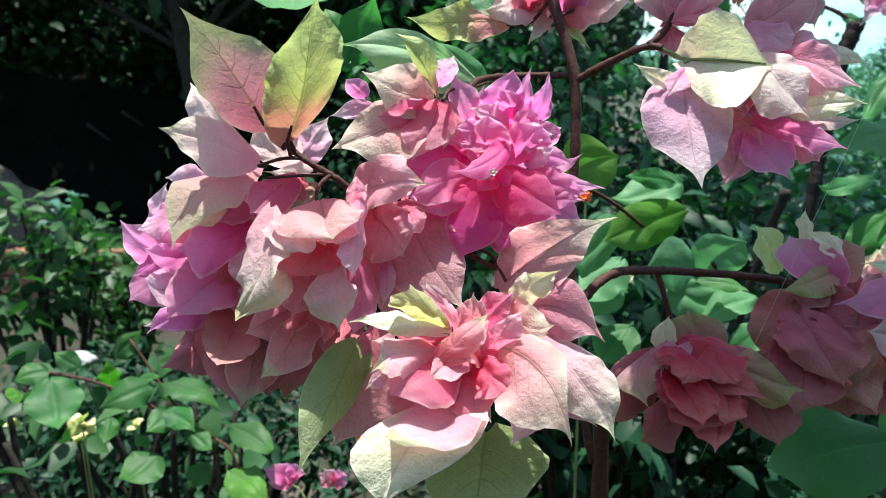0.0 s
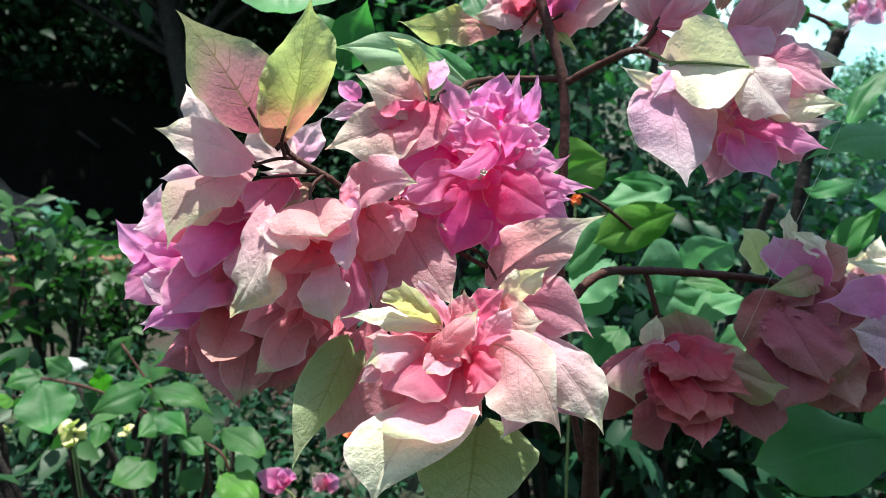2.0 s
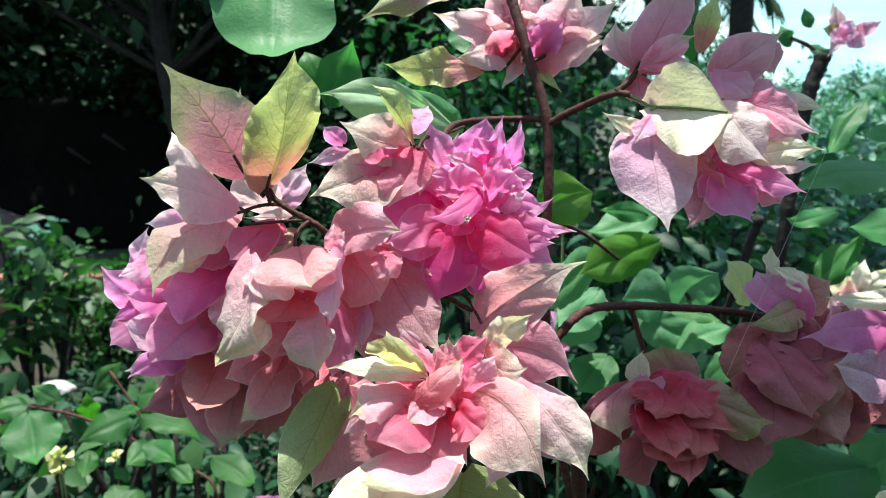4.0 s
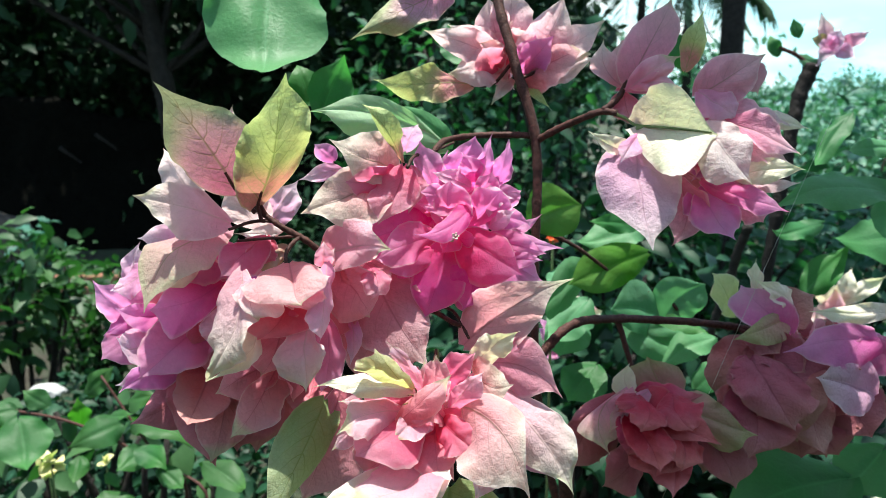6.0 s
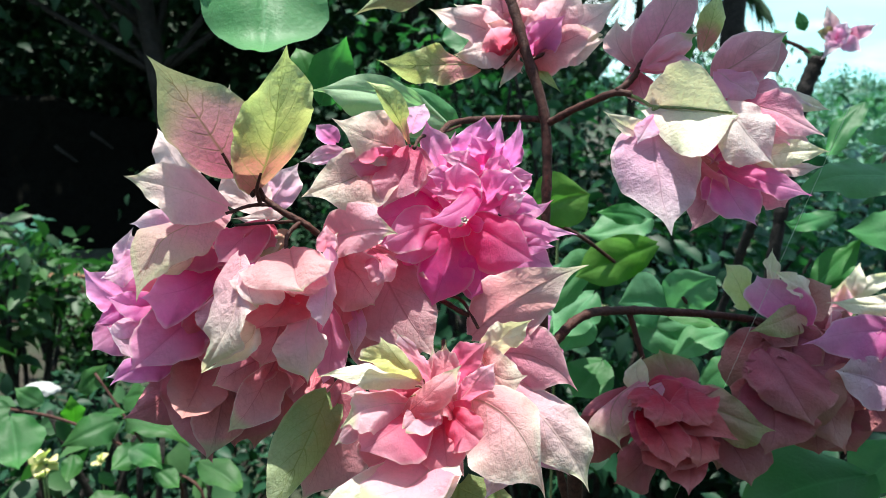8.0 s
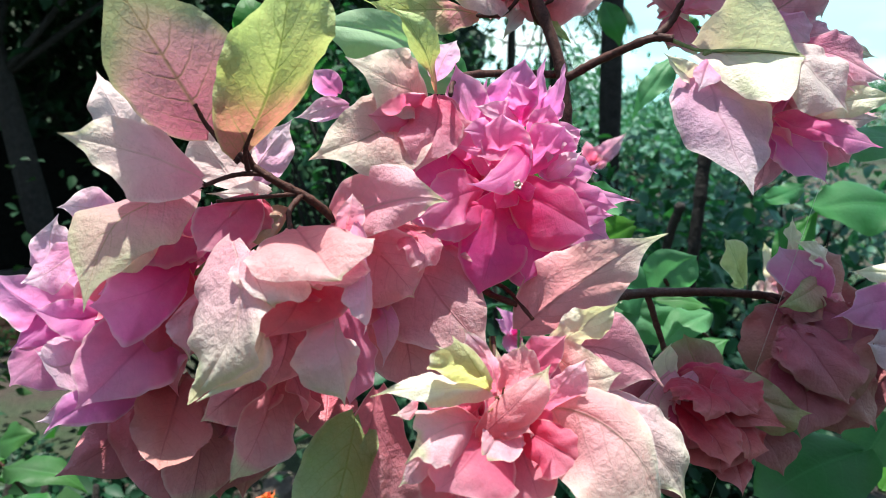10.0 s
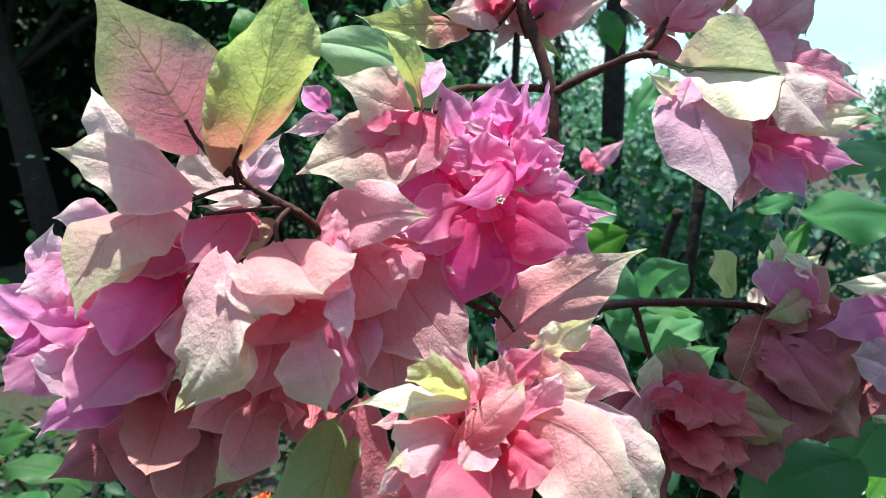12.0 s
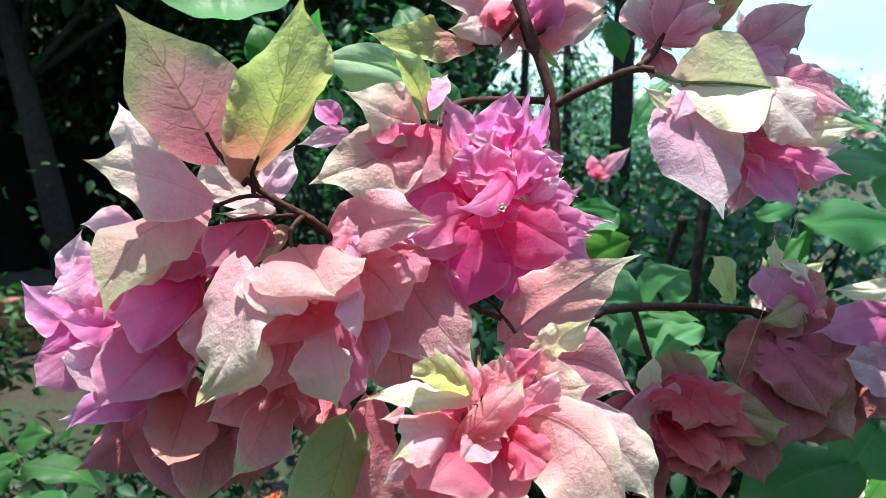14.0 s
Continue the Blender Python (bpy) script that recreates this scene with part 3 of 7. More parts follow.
def leaf_cloud(name, places, ups, size, material, parent, rng, shape=1.9, droop=0.35):
    """Many small pointed leaves, each two folded halves, in one mesh."""
    count = len(places)
    yaw = rng.uniform(0, 6.283, count)
    dip = rng.normal(-droop, 0.5, count)
    ax = np.stack([np.cos(yaw) * np.cos(dip), np.sin(yaw) * np.cos(dip), np.sin(dip)], 1)
    ax = ax + ups * 0.35
    ax /= np.linalg.norm(ax, axis=1)[:, None]
    sd = np.cross(ax, rng.normal(size=(count, 3)) * 0.55 + (0, 0, 1))
    sd /= np.linalg.norm(sd, axis=1)[:, None]
    nm = np.cross(sd, ax)
    ln = size * rng.uniform(0.6, 1.25, count)[:, None]
    wd = ln / shape
    rows = [(0.0, 0.0, 0.0), (0.3, 0.5, 0.10), (0.65, 0.42, 0.08), (1.0, 0.0, -0.12), (0.3, 0.0, 0.0), (0.65, 0.0, 0.0), (0.3, -0.5, 0.10), (0.65, -0.42, 0.08)]
    pts = np.stack([places + ax * ln * a + sd * wd * b + nm * ln * c for a, b, c in rows], 1).reshape(-1, 3)
    quads = np.array([(0, 1, 4, 4), (1, 2, 5, 4), (2, 3, 5, 5), (0, 4, 6, 6), (4, 5, 7, 6), (5, 3, 7, 7)])
    faces = []
    for k in range(count):
        o = 8 * k
        for q in quads:
            f = [o + int(i) for i in q]
            faces.append(tuple(f) if f[2] != f[3] else tuple(f[:3]))
    return mesh_object(name, pts, faces, material, parent)


def shrub_thing(name, label, centre, radii, leaves, size, material, seed, base_z=0.0, clumps=14, category="shrub", shape=1.9, hollow=0.35, trunk=0.012):
    """A shrub: branching stems from the ground and clumps of small leaves with gaps between."""
    rng = np.random.default_rng(seed)
    centre, radii = np.array(centre, float), np.array(radii, float)
    thing = tagged(new(name), label, category)
    thing.location = (centre[0], centre[1], base_z)
    off = np.array(thing.location)
    heads, places, ups = [], [], []
    for k in range(clumps):
        d = rng.normal(size=3)
        d = d / np.linalg.norm(d)
        heads.append(centre + d * radii * rng.uniform(hollow, 1.0))
    per = leaves // clumps
    for h in heads:
        spread = radii.min() * rng.uniform(0.22, 0.5)
        q = np.clip(rng.normal(size=(per, 3)), -1.7, 1.7) * spread * (1, 1, 0.75)
        places.append(h + q)
        ups.append(q / (np.linalg.norm(q, axis=1)[:, None] + 1e-6))
    places, ups = np.concatenate(places), np.concatenate(ups)
    keep = places[:, 2] > base_z + 0.01
    places, ups = places[keep], ups[keep]
    leaf_cloud("crown", places - off, ups, size, material, thing, rng, shape)
    pts, faces = [], []
    for h in heads:
        mid = off * 0.4 + h * 0.6 + rng.normal(size=3) * radii * 0.12
        p, f = tube(smooth_line([(0, 0, 0), mid - off, h - off], 5), np.linspace(trunk, trunk * 0.35, 11), 6)
        faces += [tuple(i + len(pts) for i in q) for q in f]
        pts += p
    tagged(mesh_object("twig_tangle", pts, faces, BARK, thing), kind="stuff")
    return thing


# ---- ground and built edges ----
def ground_sheet():
    xs = np.concatenate([np.linspace(-600, -14, 14), np.linspace(-12, 12, 81), np.linspace(14, 600, 14)])
    ys = np.concatenate([np.linspace(-600, -6, 12), np.linspace(-5, 16, 81), np.linspace(18, 900, 16)])
    pts = []
    for y in ys:
        for x in xs:
            near = max(0.0, 1 - math.hypot(x, y - 4) / 16)
            pts.append((x, y, near * (0.09 * noise.noise(Vector((x * 0.6, y * 0.6, 0))) + 0.03 * noise.noise(Vector((x * 3, y * 3, 2))))))
    return mesh_object("ground", pts, [tuple(reversed(f)) for f in grid_faces(len(ys), len(xs))], SOIL)


tagged(ground_sheet(), "dark garden soil with patches of low grass", "ground", kind="structure")


def box_mesh(size, bevel, rng=None):
    bm = bmesh.new()
    bmesh.ops.create_cube(bm, size=1.0)
    bmesh.ops.scale(bm, vec=size, verts=bm.verts)
    bmesh.ops.bevel(bm, geom=bm.edges[:], offset=bevel, segments=1, affect="EDGES")
    me = bpy.data.meshes.new("block")
    bm.to_mesh(me)
    bm.free()
    return me


# an unseen wall behind the camera, added to cut and bounce sky light
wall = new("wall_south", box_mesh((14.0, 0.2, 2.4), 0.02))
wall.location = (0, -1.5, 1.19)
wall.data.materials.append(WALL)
tagged(wall, "unseen grey plaster wall, added to shape the light", "wall", kind="structure")

# ---- the garden round the bush ----
shrub = tagged(new("garden_shrub"), "low garden shrub with broad fresh green leaves", "shrub")
shrub.location = (-0.42, 0.80, 0.0)
stem("branch", shrub, 0.0022, [(-0.42, 0.80, 0.0), (-0.40, 0.80, 0.5), (-0.2686, 0.7695, 0.8427), (-0.3203, 0.7691, 0.9166), (-0.4005, 0.7819, 0.9553), (-0.4950, 0.8085, 0.9641)], TWIG)
stem("branch", shrub, 0.002, [(-0.42, 0.80, 0.0), (-0.36, 0.80, 0.5), (-0.2350, 0.7469, 0.8402), (-0.3035, 0.7854, 0.9016), (-0.3778, 0.8225, 0.9983)], TWIG)
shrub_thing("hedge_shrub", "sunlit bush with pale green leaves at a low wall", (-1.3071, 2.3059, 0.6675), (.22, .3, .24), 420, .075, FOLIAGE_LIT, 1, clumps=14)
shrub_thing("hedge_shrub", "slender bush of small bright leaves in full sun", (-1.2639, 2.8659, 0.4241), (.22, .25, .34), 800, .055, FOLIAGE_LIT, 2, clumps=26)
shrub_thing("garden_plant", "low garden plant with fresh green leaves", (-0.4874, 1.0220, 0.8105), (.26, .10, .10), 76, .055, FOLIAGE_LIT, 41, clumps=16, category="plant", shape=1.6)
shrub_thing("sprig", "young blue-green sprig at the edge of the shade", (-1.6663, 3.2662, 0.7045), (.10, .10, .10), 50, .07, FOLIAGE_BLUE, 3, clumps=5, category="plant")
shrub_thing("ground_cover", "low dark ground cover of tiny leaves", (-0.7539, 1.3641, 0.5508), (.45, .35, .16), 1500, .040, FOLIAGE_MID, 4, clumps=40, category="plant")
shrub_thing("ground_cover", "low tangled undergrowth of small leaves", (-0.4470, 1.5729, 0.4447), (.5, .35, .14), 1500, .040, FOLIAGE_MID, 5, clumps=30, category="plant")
shrub_thing("leafy_bush", "leafy bush half in the shade of a tree", (0.2923, 2.2137, 1.3268), (.5, .4, .34), 800, .062, FOLIAGE, 6, clumps=26)
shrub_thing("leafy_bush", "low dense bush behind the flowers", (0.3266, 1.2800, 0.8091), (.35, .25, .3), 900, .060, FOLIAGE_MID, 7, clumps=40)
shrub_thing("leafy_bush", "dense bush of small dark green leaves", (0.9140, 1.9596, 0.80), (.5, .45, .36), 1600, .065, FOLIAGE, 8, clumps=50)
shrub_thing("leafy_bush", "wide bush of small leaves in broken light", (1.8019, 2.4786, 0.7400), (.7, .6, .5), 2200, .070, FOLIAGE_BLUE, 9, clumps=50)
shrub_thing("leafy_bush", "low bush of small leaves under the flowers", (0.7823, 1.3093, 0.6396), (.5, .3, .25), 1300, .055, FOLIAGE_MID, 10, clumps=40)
# these two bushes carry the trees' shade in their leaf tones
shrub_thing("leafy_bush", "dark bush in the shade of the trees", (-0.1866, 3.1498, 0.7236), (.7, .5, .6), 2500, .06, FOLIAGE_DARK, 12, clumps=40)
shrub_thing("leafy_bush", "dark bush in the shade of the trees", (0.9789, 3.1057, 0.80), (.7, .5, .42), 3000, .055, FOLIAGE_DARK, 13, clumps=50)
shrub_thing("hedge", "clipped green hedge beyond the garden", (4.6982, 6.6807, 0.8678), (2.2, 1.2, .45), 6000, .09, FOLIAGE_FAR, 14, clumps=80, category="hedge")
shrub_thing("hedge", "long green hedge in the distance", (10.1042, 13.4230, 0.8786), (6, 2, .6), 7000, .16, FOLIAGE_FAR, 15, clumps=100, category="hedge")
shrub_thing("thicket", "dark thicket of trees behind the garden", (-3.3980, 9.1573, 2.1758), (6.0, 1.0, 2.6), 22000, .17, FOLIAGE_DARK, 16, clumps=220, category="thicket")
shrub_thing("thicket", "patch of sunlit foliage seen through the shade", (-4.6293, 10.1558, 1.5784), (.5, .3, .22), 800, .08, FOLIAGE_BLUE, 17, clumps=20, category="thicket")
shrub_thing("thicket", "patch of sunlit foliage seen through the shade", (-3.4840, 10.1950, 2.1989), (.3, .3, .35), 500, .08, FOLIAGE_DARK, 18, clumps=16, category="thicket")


def tree_thing(label, foot, height, crown, radii, leaves, size, material, seed, trunk, clumps=60):
    """A tree: a tapered trunk, limbs that fork from it and a crown of leaf clumps."""
    rng = np.random.default_rng(seed)
    foot, crown, radii = np.array(foot, float), np.array(crown, float), np.array(radii, float)
    thing = tagged(new("tree"), label, "tree")
    thing.location = tuple(foot)
    top = np.array((crown[0] - foot[0], crown[1] - foot[1], height)) * (0.35, 0.35, 1)
    line = smooth_line([(0, 0, 0), top * (0.4, 0.2, 0.35) + (0.03, 0, 0), top * (0.8, 0.7, 0.7), top], 6)
    pts, faces = tube(line, trunk * np.linspace(1.2, 0.6, len(line)), 12, 0.05)
    mesh_object("trunk", pts, faces, BARK, thing)
    heads = []
    for k in range(clumps):
        d = rng.normal(size=3)
        d = d / np.linalg.norm(d)
        heads.append(crown + d * radii * rng.uniform(0.3, 1.0))
    for h in heads[: clumps // 3]:
        a = line[rng.integers(len(line) // 2, len(line))]
        p, f = tube(smooth_line([a, (a + h - foot) / 2 + rng.normal(size=3) * 0.1, h - foot], 5), np.linspace(trunk * 0.35, trunk * 0.08, 11), 6)
        mesh_object("limb", p, f, BARK, thing)
    places = np.concatenate([h + rng.normal(size=(leaves // clumps, 3)) * radii.min() * rng.uniform(0.2, 0.5) for h in heads])
    ups = rng.normal(size=places.shape) * 0.3
    leaf_cloud("crown", places - foot, ups, size, material, thing, rng, 2.2, 0.6)
    return thing


def palm_thing(label, foot, height, reach, fronds, seed, material):
    """A palm: a ringed trunk and arching fronds of narrow leaflets."""
    rng = np.random.default_rng(seed)
    foot = np.array(foot, float)
    thing = tagged(new("palm_tree"), label, "palm tree")
    thing.location = tuple(foot)
    line = smooth_line([(0, 0, 0), (0.05 * height, 0, 0.5 * height), (0.06 * height, 0, height)], 10)
    pts, faces = tube(line, np.linspace(0.035, 0.022, len(line)) * height * 0.5, 10, 0.15)
    mesh_object("trunk", pts, faces, BARK, thing)
    for k in range(fronds):
        yaw, rise = k * 2.4 + rng.uniform(-0.2, 0.2), rng.uniform(0.0, 1.0)
        out = np.array((math.cos(yaw), math.sin(yaw), 0))
        s = np.linspace(0, 1, 26)[:, None]
        spine = line[-1] + out * reach * s * (1 - 0.15 * s) + np.array((0, 0, 1)) * reach * (0.75 * rise * s - (0.5 + 0.5 * rise) * s ** 2)
        p, f = tube(spine, np.linspace(0.012, 0.003, 26) * reach, 5)
        pts, faces = list(p), list(f)
        across = np.cross(out, (0, 0, 1))
        for i in range(3, 26):
            for sgn in (-1, 1):
                long = reach * 0.30 * (1 - 0.6 * abs(i / 26 - 0.4)) * rng.uniform(0.8, 1.1)
                way = across * sgn * 0.75 + out * 0.45 + np.array((0, 0, -0.55 - 0.3 * rng.random()))
                way = way / np.linalg.norm(way)
                o, w = len(pts), out * reach * 0.012
                pts += [spine[i] - w, spine[i] + w, spine[i] + way * long * 0.6 + w * 0.8 + (0, 0, -0.02 * reach), spine[i] + way * long + (0, 0, -0.06 * reach)]
                faces += [(o, o + 1, o + 2), (o, o + 2, o + 3)]
        mesh_object("frond", pts, faces, material, thing)
    return thing


# both crowns hang above the view, placed to shade the background below
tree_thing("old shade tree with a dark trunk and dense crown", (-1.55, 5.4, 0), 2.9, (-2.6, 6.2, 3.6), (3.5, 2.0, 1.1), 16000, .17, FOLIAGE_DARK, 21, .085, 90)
tree_thing("added tree with a broad dark crown for shade", (0.2, 6.6, 0), 3.0, (0.2, 6.0, 3.4), (2.2, 1.6, .9), 9000, .16, FOLIAGE_DARK, 22, .07, 60)
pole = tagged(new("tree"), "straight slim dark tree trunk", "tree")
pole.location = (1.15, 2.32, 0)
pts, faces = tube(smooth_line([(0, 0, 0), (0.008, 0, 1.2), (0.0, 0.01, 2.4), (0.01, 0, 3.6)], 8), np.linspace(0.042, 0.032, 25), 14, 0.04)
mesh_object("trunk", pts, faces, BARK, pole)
# crown out of view, added to dapple shade over the shrubs below
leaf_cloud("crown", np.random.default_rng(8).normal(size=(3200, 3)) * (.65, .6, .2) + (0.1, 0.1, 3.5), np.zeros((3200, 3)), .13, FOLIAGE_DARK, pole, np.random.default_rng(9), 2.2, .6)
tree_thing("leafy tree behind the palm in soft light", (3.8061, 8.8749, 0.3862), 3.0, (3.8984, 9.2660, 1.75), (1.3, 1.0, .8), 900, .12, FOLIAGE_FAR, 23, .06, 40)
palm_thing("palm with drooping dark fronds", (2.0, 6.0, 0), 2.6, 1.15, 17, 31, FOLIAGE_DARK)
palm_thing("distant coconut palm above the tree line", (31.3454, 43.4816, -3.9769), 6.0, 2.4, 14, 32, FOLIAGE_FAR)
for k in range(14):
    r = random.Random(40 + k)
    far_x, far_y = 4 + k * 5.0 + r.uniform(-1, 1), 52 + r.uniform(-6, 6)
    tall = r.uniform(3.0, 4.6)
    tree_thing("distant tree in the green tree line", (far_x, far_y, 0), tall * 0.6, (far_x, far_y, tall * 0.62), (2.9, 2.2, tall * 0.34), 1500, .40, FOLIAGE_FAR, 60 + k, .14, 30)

# an added near-black sheet carries the woods' deep shade and closes the view
def woods_shade_sheet():
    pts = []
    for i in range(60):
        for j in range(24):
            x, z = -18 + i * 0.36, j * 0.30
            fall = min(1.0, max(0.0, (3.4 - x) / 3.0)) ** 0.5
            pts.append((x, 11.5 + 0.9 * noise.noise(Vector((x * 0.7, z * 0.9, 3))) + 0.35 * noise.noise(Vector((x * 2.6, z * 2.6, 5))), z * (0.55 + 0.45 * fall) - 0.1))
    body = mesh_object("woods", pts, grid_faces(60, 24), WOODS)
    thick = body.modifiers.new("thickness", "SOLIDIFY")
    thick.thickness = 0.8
    return tagged(body, "near-black sheet for the deep shade of the woods", "woods", kind="structure")


woods_shade_sheet()

# an earth bank coloured near black for deep shade; low brick edging before it
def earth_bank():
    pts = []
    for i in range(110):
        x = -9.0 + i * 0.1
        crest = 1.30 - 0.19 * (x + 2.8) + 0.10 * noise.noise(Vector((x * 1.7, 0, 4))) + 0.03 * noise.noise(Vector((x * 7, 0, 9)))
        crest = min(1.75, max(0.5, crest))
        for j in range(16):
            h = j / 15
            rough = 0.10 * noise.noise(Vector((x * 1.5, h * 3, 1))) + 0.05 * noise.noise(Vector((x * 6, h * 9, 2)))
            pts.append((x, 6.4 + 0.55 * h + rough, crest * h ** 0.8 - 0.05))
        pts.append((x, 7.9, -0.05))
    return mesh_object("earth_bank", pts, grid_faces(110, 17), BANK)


tagged(earth_bank(), "bare earth bank, toned near black for deep shade", "bank", kind="structure")
for k, (x, z) in enumerate(((-2.62, 0.98), (-2.95, 0.86))):
    fallen = tagged(new("fallen_branch"), "dark dry stick lying on the earth bank", "branch")
    fallen.location = (x, 6.55, z)
    pts, faces = tube(smooth_line([(-0.1, 0, 0.07), (0, -0.02, 0.0), (0.08, 0.0, -0.07)], 6), np.linspace(0.016, 0.009, 13), 8, 0.1)
    mesh_object("stick", pts, faces, BARK, fallen)
edging = tagged(new("brick_edging"), "low edging of old red bricks", "wall", kind="structure")
edging.location = (-2.4, 4.2, 0)
course = box_mesh((0.225, 0.11, 0.07), 0.006)
course.materials.append(BRICK)
for row in range(4):
    for k in range(14):
        ob = new("brick", course)
        ob.parent = edging
        ob.location = (-1.6 + 0.235 * k + 0.1175 * (row % 2), 0.004 * math.sin(k * 3 + row), 0.03 + 0.08 * row)


def boulder(label, place, size, seed, material=STONE):
    bm = bmesh.new()
    bmesh.ops.create_icosphere(bm, subdivisions=3, radius=1.0)
    for v in bm.verts:
        v.co *= 1 + 0.35 * noise.noise(v.co * 1.3 + Vector((seed, 0, 0))) + 0.08 * noise.noise(v.co * 5)
        v.co = Vector((v.co.x * size[0], v.co.y * size[1], v.co.z * size[2]))
    me = bpy.data.meshes.new("stone")
    bm.to_mesh(me)
    bm.free()
    me.materials.append(material)
    ob = tagged(new("stone", me), label, "stone")
    ob.location = place
    return ob


boulder("rounded grey boulder in the shade", (-2.75, 4.6, 0.30), (.32, .28, .42), 1)
boulder("grey field stone on the soil", (-0.42, 1.9, 0.05), (.10, .08, .06), 2)
boulder("grey field stone on the soil", (-0.22, 2.05, 0.05), (.07, .08, .05), 3)
boulder("grey field stone on the soil", (-0.05, 2.2, 0.05), (.09, .07, .06), 4)

# ---- the bougainvillea in bloom ----
bush = tagged(new("bougainvillea_bush"), "bougainvillea bush with double magenta, salmon and cream flower clusters", "flowering shrub")
bush.location = (0.10, 0.42, 0.0)
stem("main_stem", bush, 0.00292, [(0.0536, 0.4058, 1.4157), (0.0572, 0.3895, 1.3885), (0.0640, 0.3777, 1.3597), (0.0737, 0.3647, 1.3219), (0.0751, 0.3591, 1.2915), (0.0740, 0.3542, 1.2537), (0.0739, 0.3490, 1.2053), (0.0799, 0.3470, 1.1501), (0.0906, 0.3455, 1.0989)])
stem("side_branch", bush, 0.00205, [(0.0746, 0.3636, 1.3169), (0.0882, 0.3530, 1.3254), (0.1011, 0.3351, 1.3328), (0.1088, 0.3290, 1.3325)])
stem("leaf_stalk", bush, 0.0009, [(0.1080, 0.3300, 1.3322), (0.1142, 0.3270, 1.3293), (0.1157, 0.3175, 1.3268), (0.1281, 0.3030, 1.3258), (0.1440, 0.2960, 1.3240)], STALK, 0.45)
stem("side_branch", bush, 0.00173, [(0.1028, 0.3330, 1.3337), (0.1110, 0.3341, 1.3405), (0.1145, 0.3325, 1.3490)])
stem("side_branch", bush, 0.00182, [(0.0744, 0.3672, 1.3193), (0.0539, 0.3700, 1.3198), (0.0270, 0.3565, 1.3185), (0.0164, 0.3359, 1.3143), (0.0131, 0.3289, 1.3040)])
stem("side_branch", bush, 0.00275, [(0.0777, 0.3485, 1.1944), (0.0899, 0.3531, 1.2062), (0.1050, 0.3601, 1.2111), (0.1337, 0.3734, 1.2076), (0.1724, 0.3796, 1.2033), (0.2102, 0.3806, 1.1983), (0.2315, 0.3826, 1.1919)])
stem("twig", bush, 0.00173, [(0.1309, 0.3735, 1.2069), (0.1359, 0.3719, 1.1920), (0.1409, 0.3676, 1.1736), (0.1413, 0.3593, 1.1639)])
stem("twig", bush, 0.00143, [(0.2102, 0.3806, 1.1983), (0.2193, 0.3755, 1.1924), (0.2252, 0.3716, 1.1861)])
stem("twig", bush, 0.00098, [(0.0629, 0.3809, 1.3599), (0.0525, 0.3853, 1.3481), (0.0399, 0.3903, 1.3475)])
stem("twig", bush, 0.00097, [(0.0668, 0.3775, 1.3505), (0.0814, 0.3830, 1.3577), (0.0920, 0.3872, 1.3669)])
stem("twig", bush, 0.00082, [(0.0629, 0.3802, 1.3568), (0.0685, 0.3860, 1.3476), (0.0732, 0.3889, 1.3438)])
stem("twig", bush, 0.00155, [(-0.0359, 0.3027, 1.2623), (-0.0459, 0.3005, 1.2727), (-0.0573, 0.3007, 1.2797), (-0.0663, 0.3026, 1.2859), (-0.0741, 0.3057, 1.2933), (-0.0793, 0.3074, 1.2993)])
stem("twig", bush, 0.00102, [(-0.0657, 0.3024, 1.2854), (-0.0675, 0.3007, 1.2907), (-0.0670, 0.2994, 1.2944)])
stem("twig", bush, 0.00089, [(-0.0624, 0.3017, 1.2829), (-0.0711, 0.3002, 1.2831), (-0.0813, 0.2941, 1.2805)])
stem("twig", bush, 0.00101, [(-0.0497, 0.3004, 1.2759), (-0.0549, 0.2935, 1.2712), (-0.0551, 0.2861, 1.2654)])
stem("twig", bush, 0.00077, [(-0.0510, 0.3005, 1.2759), (-0.0607, 0.2969, 1.2759), (-0.0777, 0.2937, 1.2753)])
stem("twig", bush, 0.00140, [(-0.0032, 0.3337, 1.2855), (0.0049, 0.3221, 1.2586), (0.0070, 0.3080, 1.2418), (0.0170, 0.2979, 1.2360), (0.0274, 0.2942, 1.2315), (0.0526, 0.3397, 1.2117)])
stem("twig", bush, 0.00092, [(0.0106, 0.3023, 1.2404), (0.0224, 0.2981, 1.2382), (0.0286, 0.2834, 1.2293)])
stem("twig", bush, 0.00081, [(0.0006, 0.2924, 1.3086), (0.0045, 0.3034, 1.3130), (0.0163, 0.3337, 1.3137), (0.0272, 0.3541, 1.3163)])
stem("twig", bush, 0.00074, [(0.0132, 0.2832, 1.2241), (0.0098, 0.2658, 1.2145), (0.0119, 0.2547, 1.2112)])
stem("twig", bush, 0.00079, [(-0.0573, 0.2990, 1.2307), (-0.0462, 0.2964, 1.2449), (-0.0359, 0.3027, 1.2623)])
stem("twig", bush, 0.00153, [(0.1045, 0.4679, 1.2453), (0.1346, 0.4825, 1.2291), (0.1788, 0.5027, 1.1963), (0.1954, 0.4898, 1.1902)])
stem("twig", bush, 0.00139, [(0.2153, 0.4863, 1.1815), (0.2418, 0.4977, 1.1487), (0.2744, 0.5101, 1.1233)])
stem("leaf_stalk", bush, 0.0010, [(-0.0700, 0.3000, 1.2870), (-0.0754, 0.3005, 1.2938), (-0.0799, 0.3015, 1.3000), (-0.0825, 0.2998, 1.3060)], TWIG, 0.6)
